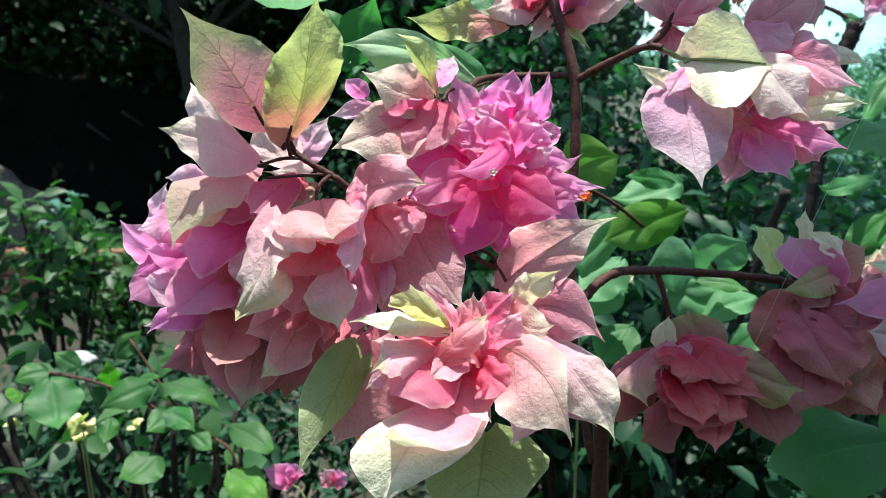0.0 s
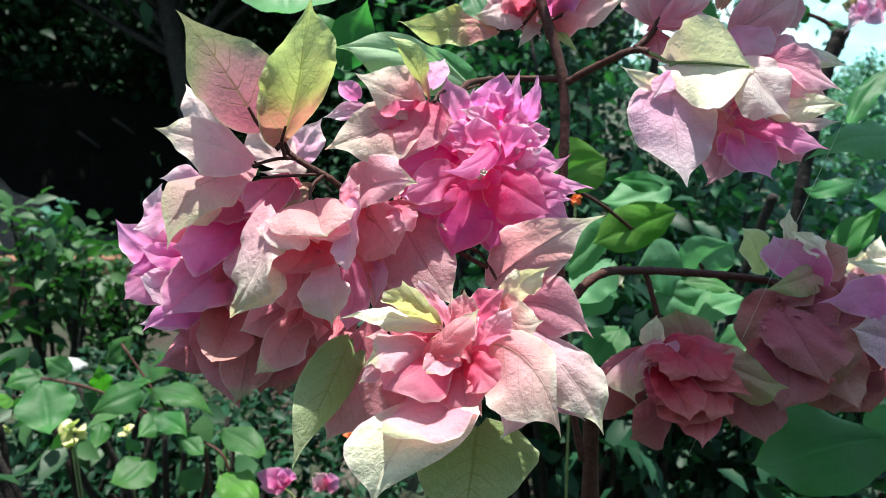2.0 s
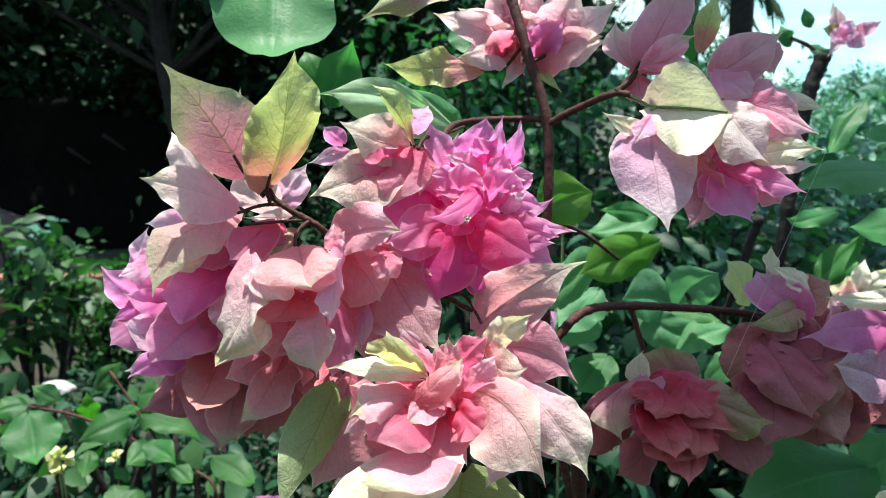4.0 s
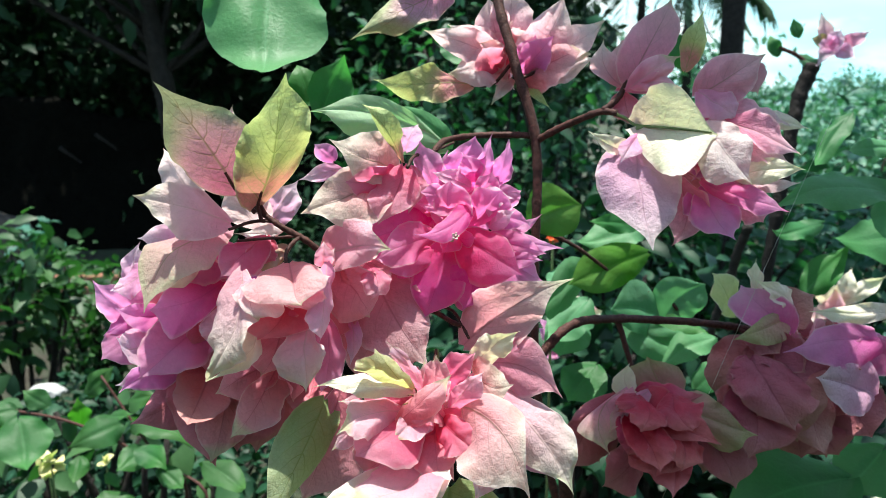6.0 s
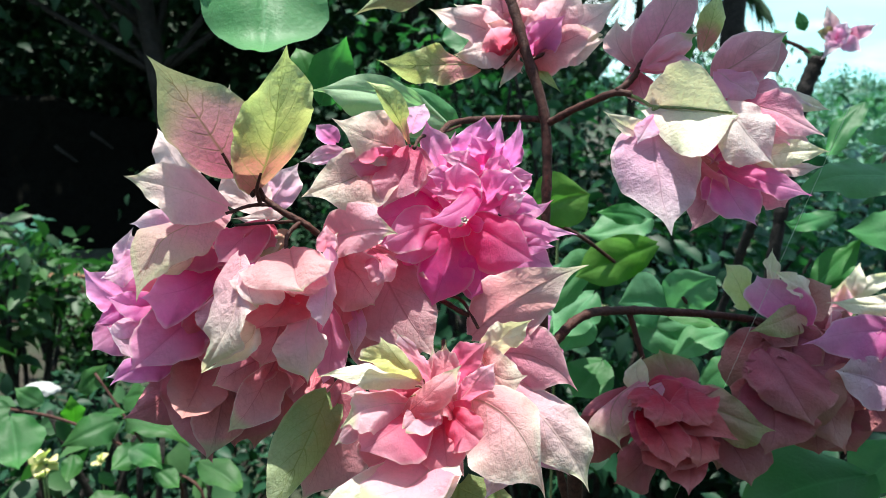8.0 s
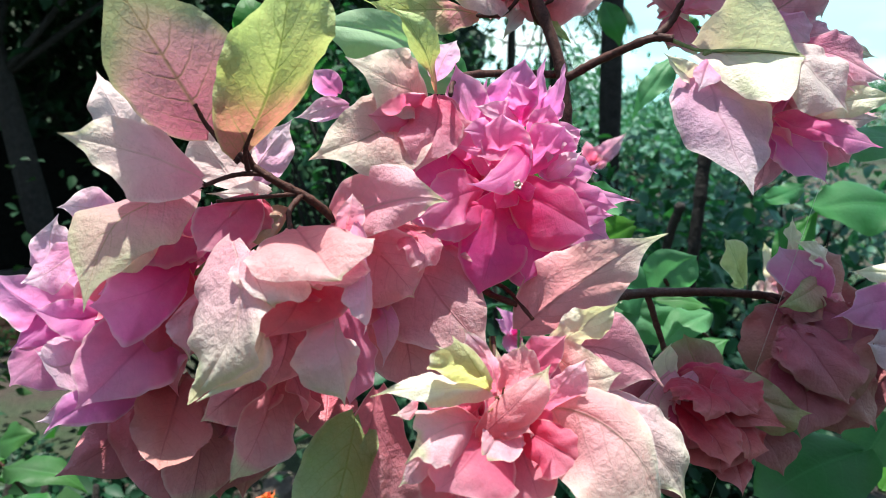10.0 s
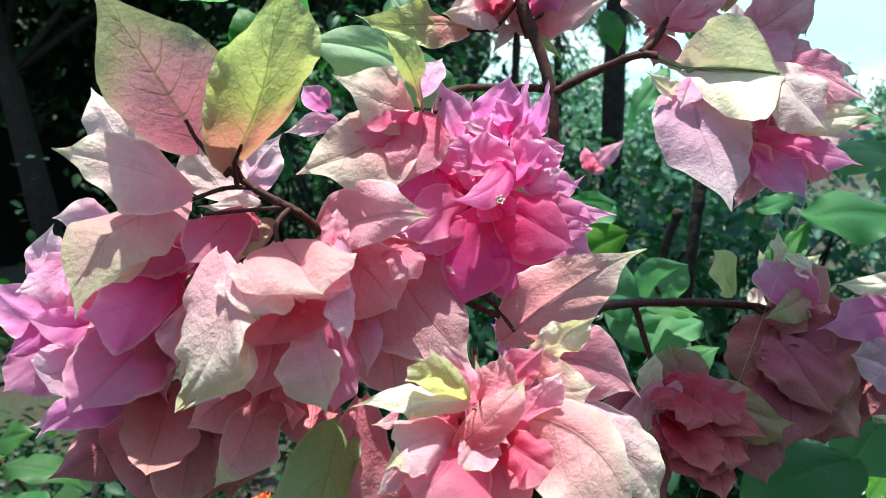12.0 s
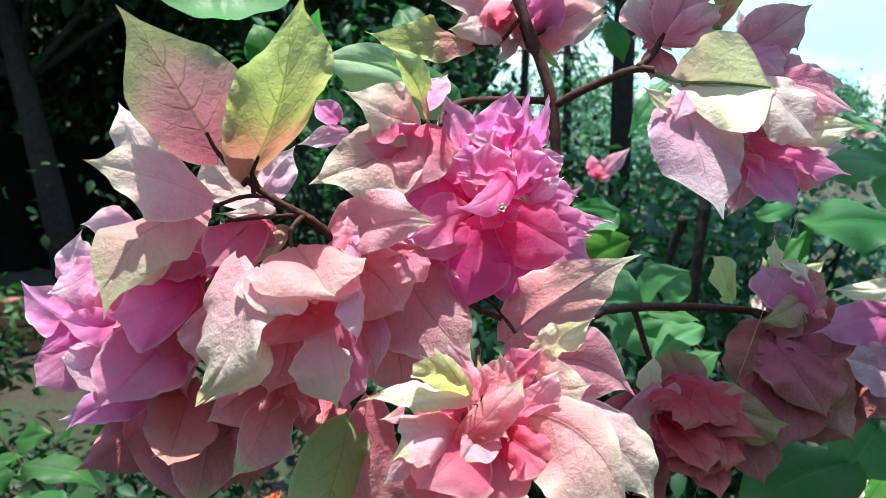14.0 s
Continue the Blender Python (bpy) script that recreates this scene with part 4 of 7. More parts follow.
stem("leaf_stalk", bush, 0.0009, [(-0.0674, 0.2990, 1.2844), (-0.0678, 0.2960, 1.2910), (-0.0650, 0.2915, 1.2980)], TWIG, 0.6)
stem("cut_stem", bush, 0.01044, [(0.5789, 0.9220, 1.3911), (0.5658, 0.9201, 1.3534), (0.5555, 0.9161, 1.3068), (0.5476, 0.9110, 1.2318), (0.5360, 0.9034, 1.1433), (0.5292, 0.9011, 1.0339)])
stem("twig", bush, 0.00315, [(0.5819, 0.9194, 1.3803), (0.5579, 0.9263, 1.4033), (0.5322, 0.9307, 1.4140)])
stem("twig", bush, 0.00275, [(0.5820, 0.9207, 1.3865), (0.5932, 0.9234, 1.4035), (0.6028, 0.9253, 1.4158)])
stem("branch", bush, 0.00626, [(0.4621, 0.8353, 1.1808), (0.4569, 0.8476, 1.1400), (0.4549, 0.8592, 1.0976), (0.4459, 0.8694, 1.0458), (0.4458, 0.8940, 0.9688)])
stem("main_stem", bush, 0.0045, [(0.102, 0.371, 1.13), (0.108, 0.39, 0.95), (0.09, 0.41, 0.6), (0.10, 0.42, 0.0)], taper=1.8)

left = flower_cluster((-0.0565, 0.3027, 1.2703), (-0.0955, 0.3089, 1.2420))
fill_cluster(left, (-0.0975, 0.3229, 1.2400), 0.036, 26, ['lav', 'salmon', 'dusty'])
curved_bract(left, "greenpink", (-0.0789, 0.3060, 1.2974), (-0.0912, 0.2960, 1.3215), (-0.1026, 0.2840, 1.3449), (-0.0182, 0.0040, -0.0049), (0.0192, -0.0030, 0.0102), belly=0.36, wave=0.5)
curved_bract(left, "yellow", (-0.0694, 0.2990, 1.2903), (-0.0570, 0.2830, 1.3168), (-0.0523, 0.2720, 1.3466), (-0.0145, -0.0012, 0.0059), (0.0191, -0.0062, 0.0128), belly=0.42, wave=1.4)
curved_bract(left, "mauve", (-0.0826, 0.3040, 1.2816), (-0.0988, 0.2940, 1.2908), (-0.1171, 0.2840, 1.2964), (-0.0082, -0.0084, -0.0099), (-0.0079, 0.0016, 0.0127), wave=0.8)
curved_bract(left, "mauveolive", (-0.0863, 0.3190, 1.2767), (-0.1049, 0.2930, 1.2723), (-0.1162, 0.2790, 1.2486), (-0.0152, 0.0059, -0.0007), (0.0090, -0.0081, -0.0111), belly=0.45, wave=0.5)
curved_bract(left, "ivory", (-0.0708, 0.3160, 1.2777), (-0.0779, 0.3110, 1.2880), (-0.0843, 0.3120, 1.2994), (-0.0106, 0.0003, -0.0008), (0.0098, -0.0007, 0.0079), wave=0.6)
curved_bract(left, "lavpale", (-0.0696, 0.3210, 1.2768), (-0.0614, 0.3180, 1.2885), (-0.0523, 0.3150, 1.2999), (-0.0056, 0.0003, 0.0066), (0.0101, -0.0007, -0.0018), wave=0.8)
curved_bract(left, "ivory", (-0.0602, 0.3140, 1.2762), (-0.0650, 0.3100, 1.2751), (-0.0802, 0.3060, 1.2769), (-0.0069, -0.0050, -0.0039), (-0.0049, 0.0010, 0.0044), wave=0.6)
curved_bract(left, "lav", (-0.1304, 0.3180, 1.2320), (-0.1403, 0.3100, 1.2410), (-0.1484, 0.3050, 1.2536), (-0.0080, -0.0026, -0.0062), (0.0091, 0.0014, 0.0094))
curved_bract(left, "lavpale", (-0.1331, 0.3280, 1.2409), (-0.1356, 0.3220, 1.2550), (-0.1325, 0.3220, 1.2682), (-0.0081, 0.0021, 0.0027), (0.0087, -0.0009, 0.0061))
curved_bract(left, "lavpale", (-0.1126, 0.3260, 1.2653), (-0.1208, 0.3220, 1.2709), (-0.1298, 0.3170, 1.2723), (-0.0028, -0.0021, -0.0051), (-0.0008, 0.0019, 0.0078))
curved_bract(left, "magpink", (-0.0879, 0.3080, 1.2531), (-0.0999, 0.2920, 1.2476), (-0.1146, 0.2840, 1.2468), (-0.0033, -0.0111, -0.0138), (-0.0091, 0.0039, 0.0074))
curved_bract(left, "lavdeep", (-0.0976, 0.3030, 1.2343), (-0.1066, 0.2870, 1.2278), (-0.1199, 0.2800, 1.2155), (0.0086, -0.0050, -0.0107), (-0.0176, 0.0010, 0.0040))
curved_bract(left, "lavdeep", (-0.1269, 0.3130, 1.2347), (-0.1347, 0.3040, 1.2257), (-0.1455, 0.2980, 1.2199), (0.0041, -0.0029, -0.0132), (-0.0112, 0.0031, 0.0015))
curved_bract(left, "lavpale", (-0.1159, 0.2980, 1.2120), (-0.1243, 0.2900, 1.2104), (-0.1344, 0.2870, 1.2086), (0.0011, -0.0005, -0.0060), (-0.0048, 0.0015, 0.0052))
curved_bract(left, "salmon", (-0.0900, 0.3050, 1.2506), (-0.0942, 0.2940, 1.2333), (-0.0962, 0.2920, 1.2127), (-0.0097, -0.0018, -0.0051), (0.0056, 0.0012, -0.0079))
curved_bract(left, "lav", (-0.0777, 0.3130, 1.2514), (-0.0795, 0.3100, 1.2621), (-0.0803, 0.3080, 1.2726), (-0.0073, -0.0006, -0.0019), (0.0059, 0.0004, -0.0029), wave=0.5)
curved_bract(left, "cream", (-0.0975, 0.2980, 1.2608), (-0.1041, 0.2950, 1.2574), (-0.1111, 0.2920, 1.2540), (-0.0009, -0.0017, -0.0049), (-0.0020, 0.0013, 0.0019), wave=0.5)
curved_bract(left, "lav", (-0.1327, 0.3120, 1.2389), (-0.1362, 0.3070, 1.2333), (-0.1453, 0.3040, 1.2280), (0.0034, -0.0020, -0.0054), (-0.0083, 0.0020, -0.0007))
curved_bract(left, "lav", (-0.1147, 0.3060, 1.2375), (-0.1255, 0.2990, 1.2385), (-0.1347, 0.2940, 1.2436), (-0.0012, -0.0065, -0.0055), (-0.0017, 0.0015, 0.0067))
curved_bract(left, "lavdeep", (-0.0831, 0.3170, 1.2669), (-0.0970, 0.3070, 1.2650), (-0.1113, 0.3000, 1.2573), (0.0029, -0.0091, -0.0118), (-0.0069, 0.0029, 0.0050))
curved_bract(left, "salmon", (-0.0659, 0.3000, 1.2757), (-0.0750, 0.2920, 1.2694), (-0.0831, 0.2860, 1.2604), (0.0059, -0.0057, -0.0089), (-0.0108, -0.0017, 0.0010))
curved_bract(left, "dustgreen", (-0.0553, 0.3010, 1.2704), (-0.0615, 0.2960, 1.2670), (-0.0720, 0.2930, 1.2635), (-0.0027, -0.0040, -0.0069), (-0.0046, 0.0010, 0.0034), wave=0.6)
curved_bract(left, "lavpale", (-0.1230, 0.3120, 1.2602), (-0.1304, 0.3040, 1.2540), (-0.1381, 0.3000, 1.2511), (0.0009, -0.0036, -0.0075), (-0.0055, 0.0024, 0.0028), wave=1.4)
curved_bract(left, "lavpale", (-0.1197, 0.3000, 1.2273), (-0.1287, 0.2920, 1.2249), (-0.1328, 0.2880, 1.2319), (0.0021, -0.0036, -0.0073), (-0.0032, 0.0024, 0.0085), wave=1.3)
curved_bract(left, "lav", (-0.1025, 0.2920, 1.2186), (-0.1154, 0.2840, 1.2167), (-0.1319, 0.2820, 1.2099), (-0.0012, -0.0024, -0.0088), (-0.0094, 0.0026, 0.0031), wave=1.2)
curved_bract(left, "palepink", (-0.0784, 0.2960, 1.2498), (-0.0860, 0.2880, 1.2415), (-0.0897, 0.2840, 1.2268), (-0.0099, -0.0036, -0.0058), (0.0040, 0.0004, -0.0088), wave=1.2)
bract(left, "ivory", (-0.1042, 0.3253, 1.2901), (-0.1158, 0.3166, 1.3176), (0.36, -0.92, -0.14), 0.0187, 0.05, 0.2)
bract(left, "palepink", (-0.0890, 0.3298, 1.3008), (-0.0839, 0.3292, 1.3362), (0.19, -0.98, -0.05), 0.0191, 0, 0.2)

front = flower_cluster((-0.0509, 0.2859, 1.2655), (-0.0609, 0.2996, 1.2415))
fill_cluster(front, (-0.0609, 0.2996, 1.2415), 0.022, 8, ['salmon', 'peach'])
curved_bract(front, "peachlit", (-0.0534, 0.2860, 1.2662), (-0.0485, 0.2610, 1.2630), (-0.0453, 0.2490, 1.2575), (-0.0205, -0.0030, -0.0029), (0.0155, -0.0030, 0.0056), belly=0.5, wave=0.8)
curved_bract(front, "mauve", (-0.0729, 0.2780, 1.2648), (-0.0730, 0.2580, 1.2460), (-0.0861, 0.2620, 1.2216), (-0.0154, 0.0134, -0.0085), (0.0092, -0.0096, -0.0083), wave=0.9)
curved_bract(front, "salmon", (-0.0544, 0.2780, 1.2555), (-0.0558, 0.2680, 1.2448), (-0.0651, 0.2640, 1.2382), (-0.0163, -0.0049, 0.0024), (0.0152, -0.0019, -0.0031))
curved_bract(front, "lavpale", (-0.0354, 0.2740, 1.2690), (-0.0352, 0.2560, 1.2552), (-0.0368, 0.2510, 1.2417), (-0.0070, -0.0061, -0.0059), (0.0026, 0.0089, -0.0044), wave=0.7)
curved_bract(front, "mauve", (-0.0441, 0.2700, 1.2421), (-0.0439, 0.2560, 1.2335), (-0.0422, 0.2530, 1.2190), (-0.0135, 0.0011, -0.0041), (0.0048, 0.0131, -0.0071), belly=0.45)
curved_bract(front, "dusty", (-0.0566, 0.2800, 1.2417), (-0.0587, 0.2740, 1.2305), (-0.0640, 0.2700, 1.2197), (-0.0128, -0.0053, -0.0017), (0.0117, 0.0017, -0.0054))
curved_bract(front, "lavdeep", (-0.0380, 0.2830, 1.2404), (-0.0361, 0.2760, 1.2230), (-0.0388, 0.2730, 1.2096), (-0.0082, -0.0043, -0.0030), (0.0072, 0.0057, -0.0045))
curved_bract(front, "palepink", (-0.0381, 0.2800, 1.2664), (-0.0369, 0.2760, 1.2737), (-0.0363, 0.2740, 1.2784), (-0.0040, 0.0012, -0.0014), (0.0047, -0.0028, -0.0014), wave=0.5)
curved_bract(front, "cream", (-0.0667, 0.2700, 1.2418), (-0.0683, 0.2610, 1.2338), (-0.0840, 0.2580, 1.2234), (0.0022, -0.0056, -0.0058), (-0.0104, 0.0034, -0.0033), wave=0.6)
curved_bract(front, "blush", (-0.0680, 0.2700, 1.2622), (-0.0660, 0.2580, 1.2564), (-0.0625, 0.2530, 1.2508), (-0.0044, -0.0002, -0.0016), (0.0147, -0.0042, -0.0042), wave=0.8)
curved_bract(front, "peach", (-0.0495, 0.2700, 1.2569), (-0.0455, 0.2570, 1.2563), (-0.0411, 0.2530, 1.2545), (-0.0066, -0.0013, -0.0016), (0.0122, -0.0023, 0.0015), wave=1.3)

middle = flower_cluster((-0.0348, 0.2849, 1.2656), (-0.0201, 0.2970, 1.2500))
fill_cluster(middle, (-0.0211, 0.3130, 1.2480), 0.024, 10, ['salmon', 'dusty'])
curved_bract(middle, "palepink", (-0.0403, 0.3020, 1.2653), (-0.0224, 0.2820, 1.2745), (-0.0077, 0.2700, 1.2763), (-0.0010, -0.0001, 0.0132), (-0.0029, -0.0041, -0.0104))
curved_bract(middle, "peach", (-0.0343, 0.2940, 1.2652), (-0.0235, 0.2820, 1.2530), (-0.0166, 0.2760, 1.2440), (0.0107, -0.0063, 0.0062), (-0.0090, -0.0003, -0.0143))
curved_bract(middle, "dustpale", (-0.0174, 0.2990, 1.2629), (-0.0062, 0.2840, 1.2407), (0.0086, 0.2720, 1.2223), (0.0174, 0.0007, 0.0004), (-0.0171, -0.0013, -0.0162))
curved_bract(middle, "dusty", (-0.0217, 0.2970, 1.2440), (-0.0166, 0.2920, 1.2243), (-0.0148, 0.2900, 1.2034), (0.0231, -0.0009, -0.0060), (-0.0138, 0.0011, -0.0081))
curved_bract(middle, "lavpale", (-0.0266, 0.2860, 1.2389), (-0.0250, 0.2810, 1.2307), (-0.0266, 0.2810, 1.2189), (0.0045, 0.0003, 0.0005), (-0.0041, 0.0043, -0.0034), wave=0.5)
curved_bract(middle, "peach", (-0.0183, 0.2870, 1.2649), (-0.0135, 0.2760, 1.2602), (-0.0155, 0.2720, 1.2533), (0.0070, -0.0010, -0.0033), (-0.0070, -0.0020, -0.0043), wave=1.6)
curved_bract(middle, "salmon", (-0.0359, 0.2960, 1.2598), (-0.0319, 0.2900, 1.2449), (-0.0328, 0.2880, 1.2289), (0.0112, -0.0051, -0.0040), (-0.0075, 0.0009, -0.0041))

under = flower_cluster((-0.0579, 0.3039, 1.2293), (-0.0815, 0.3088, 1.1991))
fill_cluster(under, (-0.0815, 0.3088, 1.1991), 0.026, 14, ['shaderusset', 'shaderusset'])
curved_bract(under, "shaderusset", (-0.1115, 0.3200, 1.2073), (-0.1056, 0.3030, 1.1855), (-0.0948, 0.2900, 1.1669), (-0.0123, 0.0013, -0.0023), (0.0211, -0.0067, -0.0026), wave=0.7)
curved_bract(under, "shaderusset", (-0.0805, 0.3150, 1.2084), (-0.0842, 0.3030, 1.1893), (-0.0852, 0.2950, 1.1716), (-0.0183, -0.0035, -0.0019), (0.0210, -0.0005, -0.0107), wave=0.7)
curved_bract(under, "shaderusset", (-0.1124, 0.3210, 1.1991), (-0.1194, 0.3140, 1.1878), (-0.1375, 0.3080, 1.1808), (0.0052, -0.0026, -0.0140), (-0.0092, 0.0034, 0.0068), wave=0.7)
curved_bract(under, "shaderusset", (-0.0680, 0.3150, 1.2034), (-0.0716, 0.3090, 1.1861), (-0.0760, 0.3030, 1.1660), (-0.0192, -0.0054, -0.0050), (0.0124, -0.0004, -0.0078), wave=0.7)
curved_bract(under, "shaderusset", (-0.1230, 0.3240, 1.2029), (-0.1165, 0.3180, 1.1896), (-0.1137, 0.3130, 1.1700), (-0.0107, -0.0003, -0.0070), (0.0158, -0.0033, -0.0064), wave=0.6)
curved_bract(under, "shaderusset", (-0.0928, 0.3180, 1.2045), (-0.0950, 0.3120, 1.1917), (-0.0976, 0.3060, 1.1730), (-0.0151, -0.0004, -0.0067), (0.0164, -0.0024, -0.0068), wave=0.6)
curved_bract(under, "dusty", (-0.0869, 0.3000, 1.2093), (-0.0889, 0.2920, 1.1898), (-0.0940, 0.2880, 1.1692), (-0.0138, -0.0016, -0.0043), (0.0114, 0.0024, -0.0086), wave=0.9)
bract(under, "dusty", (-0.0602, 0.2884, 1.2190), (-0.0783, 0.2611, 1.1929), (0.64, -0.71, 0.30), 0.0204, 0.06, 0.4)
bract(under, "shaderusset", (-0.0944, 0.2971, 1.2122), (-0.1025, 0.2759, 1.1907), (0.34, -0.73, 0.59), 0.0258, 0.08, 0.2)
bract(under, "shaderusset", (-0.0443, 0.2962, 1.2120), (-0.0482, 0.2769, 1.1921), (-0.19, -0.69, 0.70), 0.0222, 0.08, 0.2)

magenta = flower_cluster((0.0201, 0.3047, 1.2537), (0.0242, 0.3204, 1.2745))
fill_cluster(magenta, (0.0252, 0.3344, 1.2735), 0.026, 22, ['magenta', 'magpink'])
curved_bract(magenta, "peachcream", (-0.0041, 0.3110, 1.3066), (-0.0171, 0.2960, 1.3122), (-0.0338, 0.2970, 1.3193), (-0.0025, -0.0023, -0.0108), (0.0007, 0.0087, 0.0118), belly=0.42)
curved_bract(magenta, "salmon", (-0.0047, 0.3060, 1.3060), (-0.0152, 0.2960, 1.3023), (-0.0270, 0.2940, 1.3021), (-0.0053, -0.0027, -0.0077), (-0.0019, -0.0037, 0.0069))
curved_bract(magenta, "peachcream", (-0.0047, 0.3090, 1.3035), (-0.0256, 0.2940, 1.2961), (-0.0465, 0.2910, 1.2889), (0.0049, -0.0086, -0.0140), (-0.0090, 0.0024, 0.0093), belly=0.42)
curved_bract(magenta, "peach", (-0.0007, 0.3040, 1.3080), (-0.0049, 0.2930, 1.2961), (-0.0133, 0.2880, 1.2842), (0.0095, -0.0011, -0.0049), (-0.0137, -0.0031, -0.0019))
curved_bract(magenta, "lavpale", (0.0003, 0.3110, 1.3147), (0.0024, 0.3060, 1.3219), (0.0058, 0.3040, 1.3274), (-0.0057, 0.0001, 0.0036), (0.0066, 0.0011, 0.0009), wave=0.6)
curved_bract(magenta, "yellow", (-0.0015, 0.3060, 1.3097), (-0.0076, 0.2960, 1.3234), (-0.0165, 0.2940, 1.3362), (-0.0043, 0.0006, 0.0020), (0.0045, 0.0026, 0.0057), belly=0.55, wave=0.9)
curved_bract(magenta, "lav", (-0.0348, 0.3180, 1.3097), (-0.0399, 0.3160, 1.3145), (-0.0429, 0.3150, 1.3178), (-0.0041, 0.0016, -0.0024), (0.0043, 0.0016, 0.0036), wave=0.6)
curved_bract(magenta, "lavpale", (-0.0309, 0.3180, 1.3055), (-0.0401, 0.3140, 1.3043), (-0.0499, 0.3120, 1.3008), (-0.0012, 0.0002, -0.0050), (-0.0022, 0.0002, 0.0038), wave=0.6)
curved_bract(magenta, "lav", (0.0160, 0.3140, 1.2912), (0.0107, 0.3080, 1.3057), (0.0067, 0.3080, 1.3189), (-0.0076, 0.0021, 0.0031), (0.0073, -0.0009, 0.0060))
curved_bract(magenta, "magpink", (0.0266, 0.3170, 1.2927), (0.0275, 0.3100, 1.3082), (0.0348, 0.3080, 1.3207), (-0.0103, -0.0005, 0.0020), (0.0111, -0.0025, -0.0006), belly=0.45)
curved_bract(magenta, "lav", (0.0371, 0.3150, 1.2971), (0.0382, 0.3080, 1.3094), (0.0399, 0.3060, 1.3221), (-0.0039, -0.0022, 0.0031), (0.0050, 0.0008, 0.0028), wave=0.7)
curved_bract(magenta, "lav", (0.0402, 0.3170, 1.2935), (0.0464, 0.3110, 1.3058), (0.0496, 0.3100, 1.3195), (-0.0034, -0.0020, 0.0046), (0.0086, 0.0030, 0.0027))
curved_bract(magenta, "magpink", (0.0255, 0.3040, 1.2760), (0.0192, 0.2950, 1.2912), (0.0215, 0.2970, 1.3015), (-0.0066, 0.0023, 0.0004), (0.0117, -0.0007, -0.0012), belly=0.55, arch=-0.35)
curved_bract(magenta, "magpink", (0.0332, 0.3010, 1.2948), (0.0223, 0.2880, 1.2838), (0.0055, 0.2840, 1.2784), (-0.0056, 0.0027, 0.0013), (-0.0002, -0.0043, -0.0073), wave=0.7)
curved_bract(magenta, "magpink", (0.0282, 0.3040, 1.2787), (0.0374, 0.2960, 1.2882), (0.0433, 0.2970, 1.2976), (-0.0057, -0.0011, 0.0095), (0.0132, 0.0019, 0.0006))
curved_bract(magenta, "lavpale", (0.0317, 0.3020, 1.2873), (0.0382, 0.2980, 1.2938), (0.0496, 0.2970, 1.2933), (0.0030, 0.0013, 0.0060), (0.0040, -0.0027, -0.0074), wave=1.2)
curved_bract(magenta, "magpink", (0.0360, 0.3060, 1.2913), (0.0374, 0.3010, 1.2988), (0.0416, 0.3010, 1.3046), (-0.0036, 0.0003, 0.0037), (0.0073, 0.0003, -0.0007))
curved_bract(magenta, "magenta", (0.0248, 0.2970, 1.2757), (0.0383, 0.2900, 1.2688), (0.0523, 0.2880, 1.2593), (0.0064, 0.0035, 0.0081), (-0.0061, -0.0045, -0.0144), belly=0.45, wave=0.7)
curved_bract(magenta, "magpink", (0.0142, 0.2990, 1.2754), (0.0005, 0.2880, 1.2740), (-0.0125, 0.2840, 1.2698), (-0.0027, 0.0052, 0.0082), (-0.0051, -0.0028, -0.0109), belly=0.45)
curved_bract(magenta, "magenta", (0.0114, 0.3070, 1.2795), (-0.0051, 0.2960, 1.2789), (-0.0189, 0.2940, 1.2736), (-0.0056, 0.0072, 0.0150), (-0.0039, -0.0048, -0.0173), wave=0.7)
curved_bract(magenta, "magenta", (0.0189, 0.2970, 1.2730), (0.0140, 0.2870, 1.2563), (0.0084, 0.2830, 1.2415), (-0.0132, 0.0001, -0.0014), (0.0115, -0.0019, -0.0068), wave=0.7)
curved_bract(magenta, "magenta", (0.0248, 0.2970, 1.2719), (0.0306, 0.2890, 1.2572), (0.0265, 0.2850, 1.2438), (-0.0118, -0.0026, -0.0051), (0.0126, 0.0004, -0.0063), wave=0.7)
curved_bract(magenta, "magenta", (0.0138, 0.3020, 1.2721), (0.0040, 0.2940, 1.2596), (-0.0044, 0.2920, 1.2493), (-0.0142, 0.0006, -0.0003), (0.0074, -0.0054, -0.0135))
curved_bract(magenta, "magpink", (0.0354, 0.2990, 1.2719), (0.0499, 0.2960, 1.2717), (0.0654, 0.2950, 1.2668), (0.0022, 0.0005, 0.0068), (0.0036, -0.0015, -0.0102))
curved_bract(magenta, "lav", (0.0412, 0.3020, 1.2740), (0.0559, 0.2990, 1.2721), (0.0741, 0.2970, 1.2690), (0.0029, 0.0024, 0.0039), (0.0036, -0.0026, -0.0062), wave=0.8)
curved_bract(magenta, "lav", (0.0408, 0.2980, 1.2664), (0.0527, 0.2950, 1.2608), (0.0646, 0.2940, 1.2531), (0.0070, 0.0005, 0.0029), (-0.0028, -0.0025, -0.0087), wave=0.8)
curved_bract(magenta, "lav", (0.0386, 0.3040, 1.2820), (0.0478, 0.3010, 1.2837), (0.0594, 0.3000, 1.2808), (0.0042, 0.0025, 0.0050), (0.0036, -0.0025, -0.0060), wave=0.8)
curved_bract(magenta, "lav", (0.0419, 0.3080, 1.2868), (0.0484, 0.3060, 1.2940), (0.0556, 0.3050, 1.2954), (-0.0011, 0.0006, 0.0052), (0.0073, -0.0004, -0.0035), wave=0.8)
curved_bract(magenta, "dustpale", (0.0269, 0.2920, 1.2226), (0.0416, 0.2790, 1.2413), (0.0680, 0.2710, 1.2607), (-0.0053, 0.0008, 0.0161), (0.0176, -0.0082, -0.0027), belly=0.4)
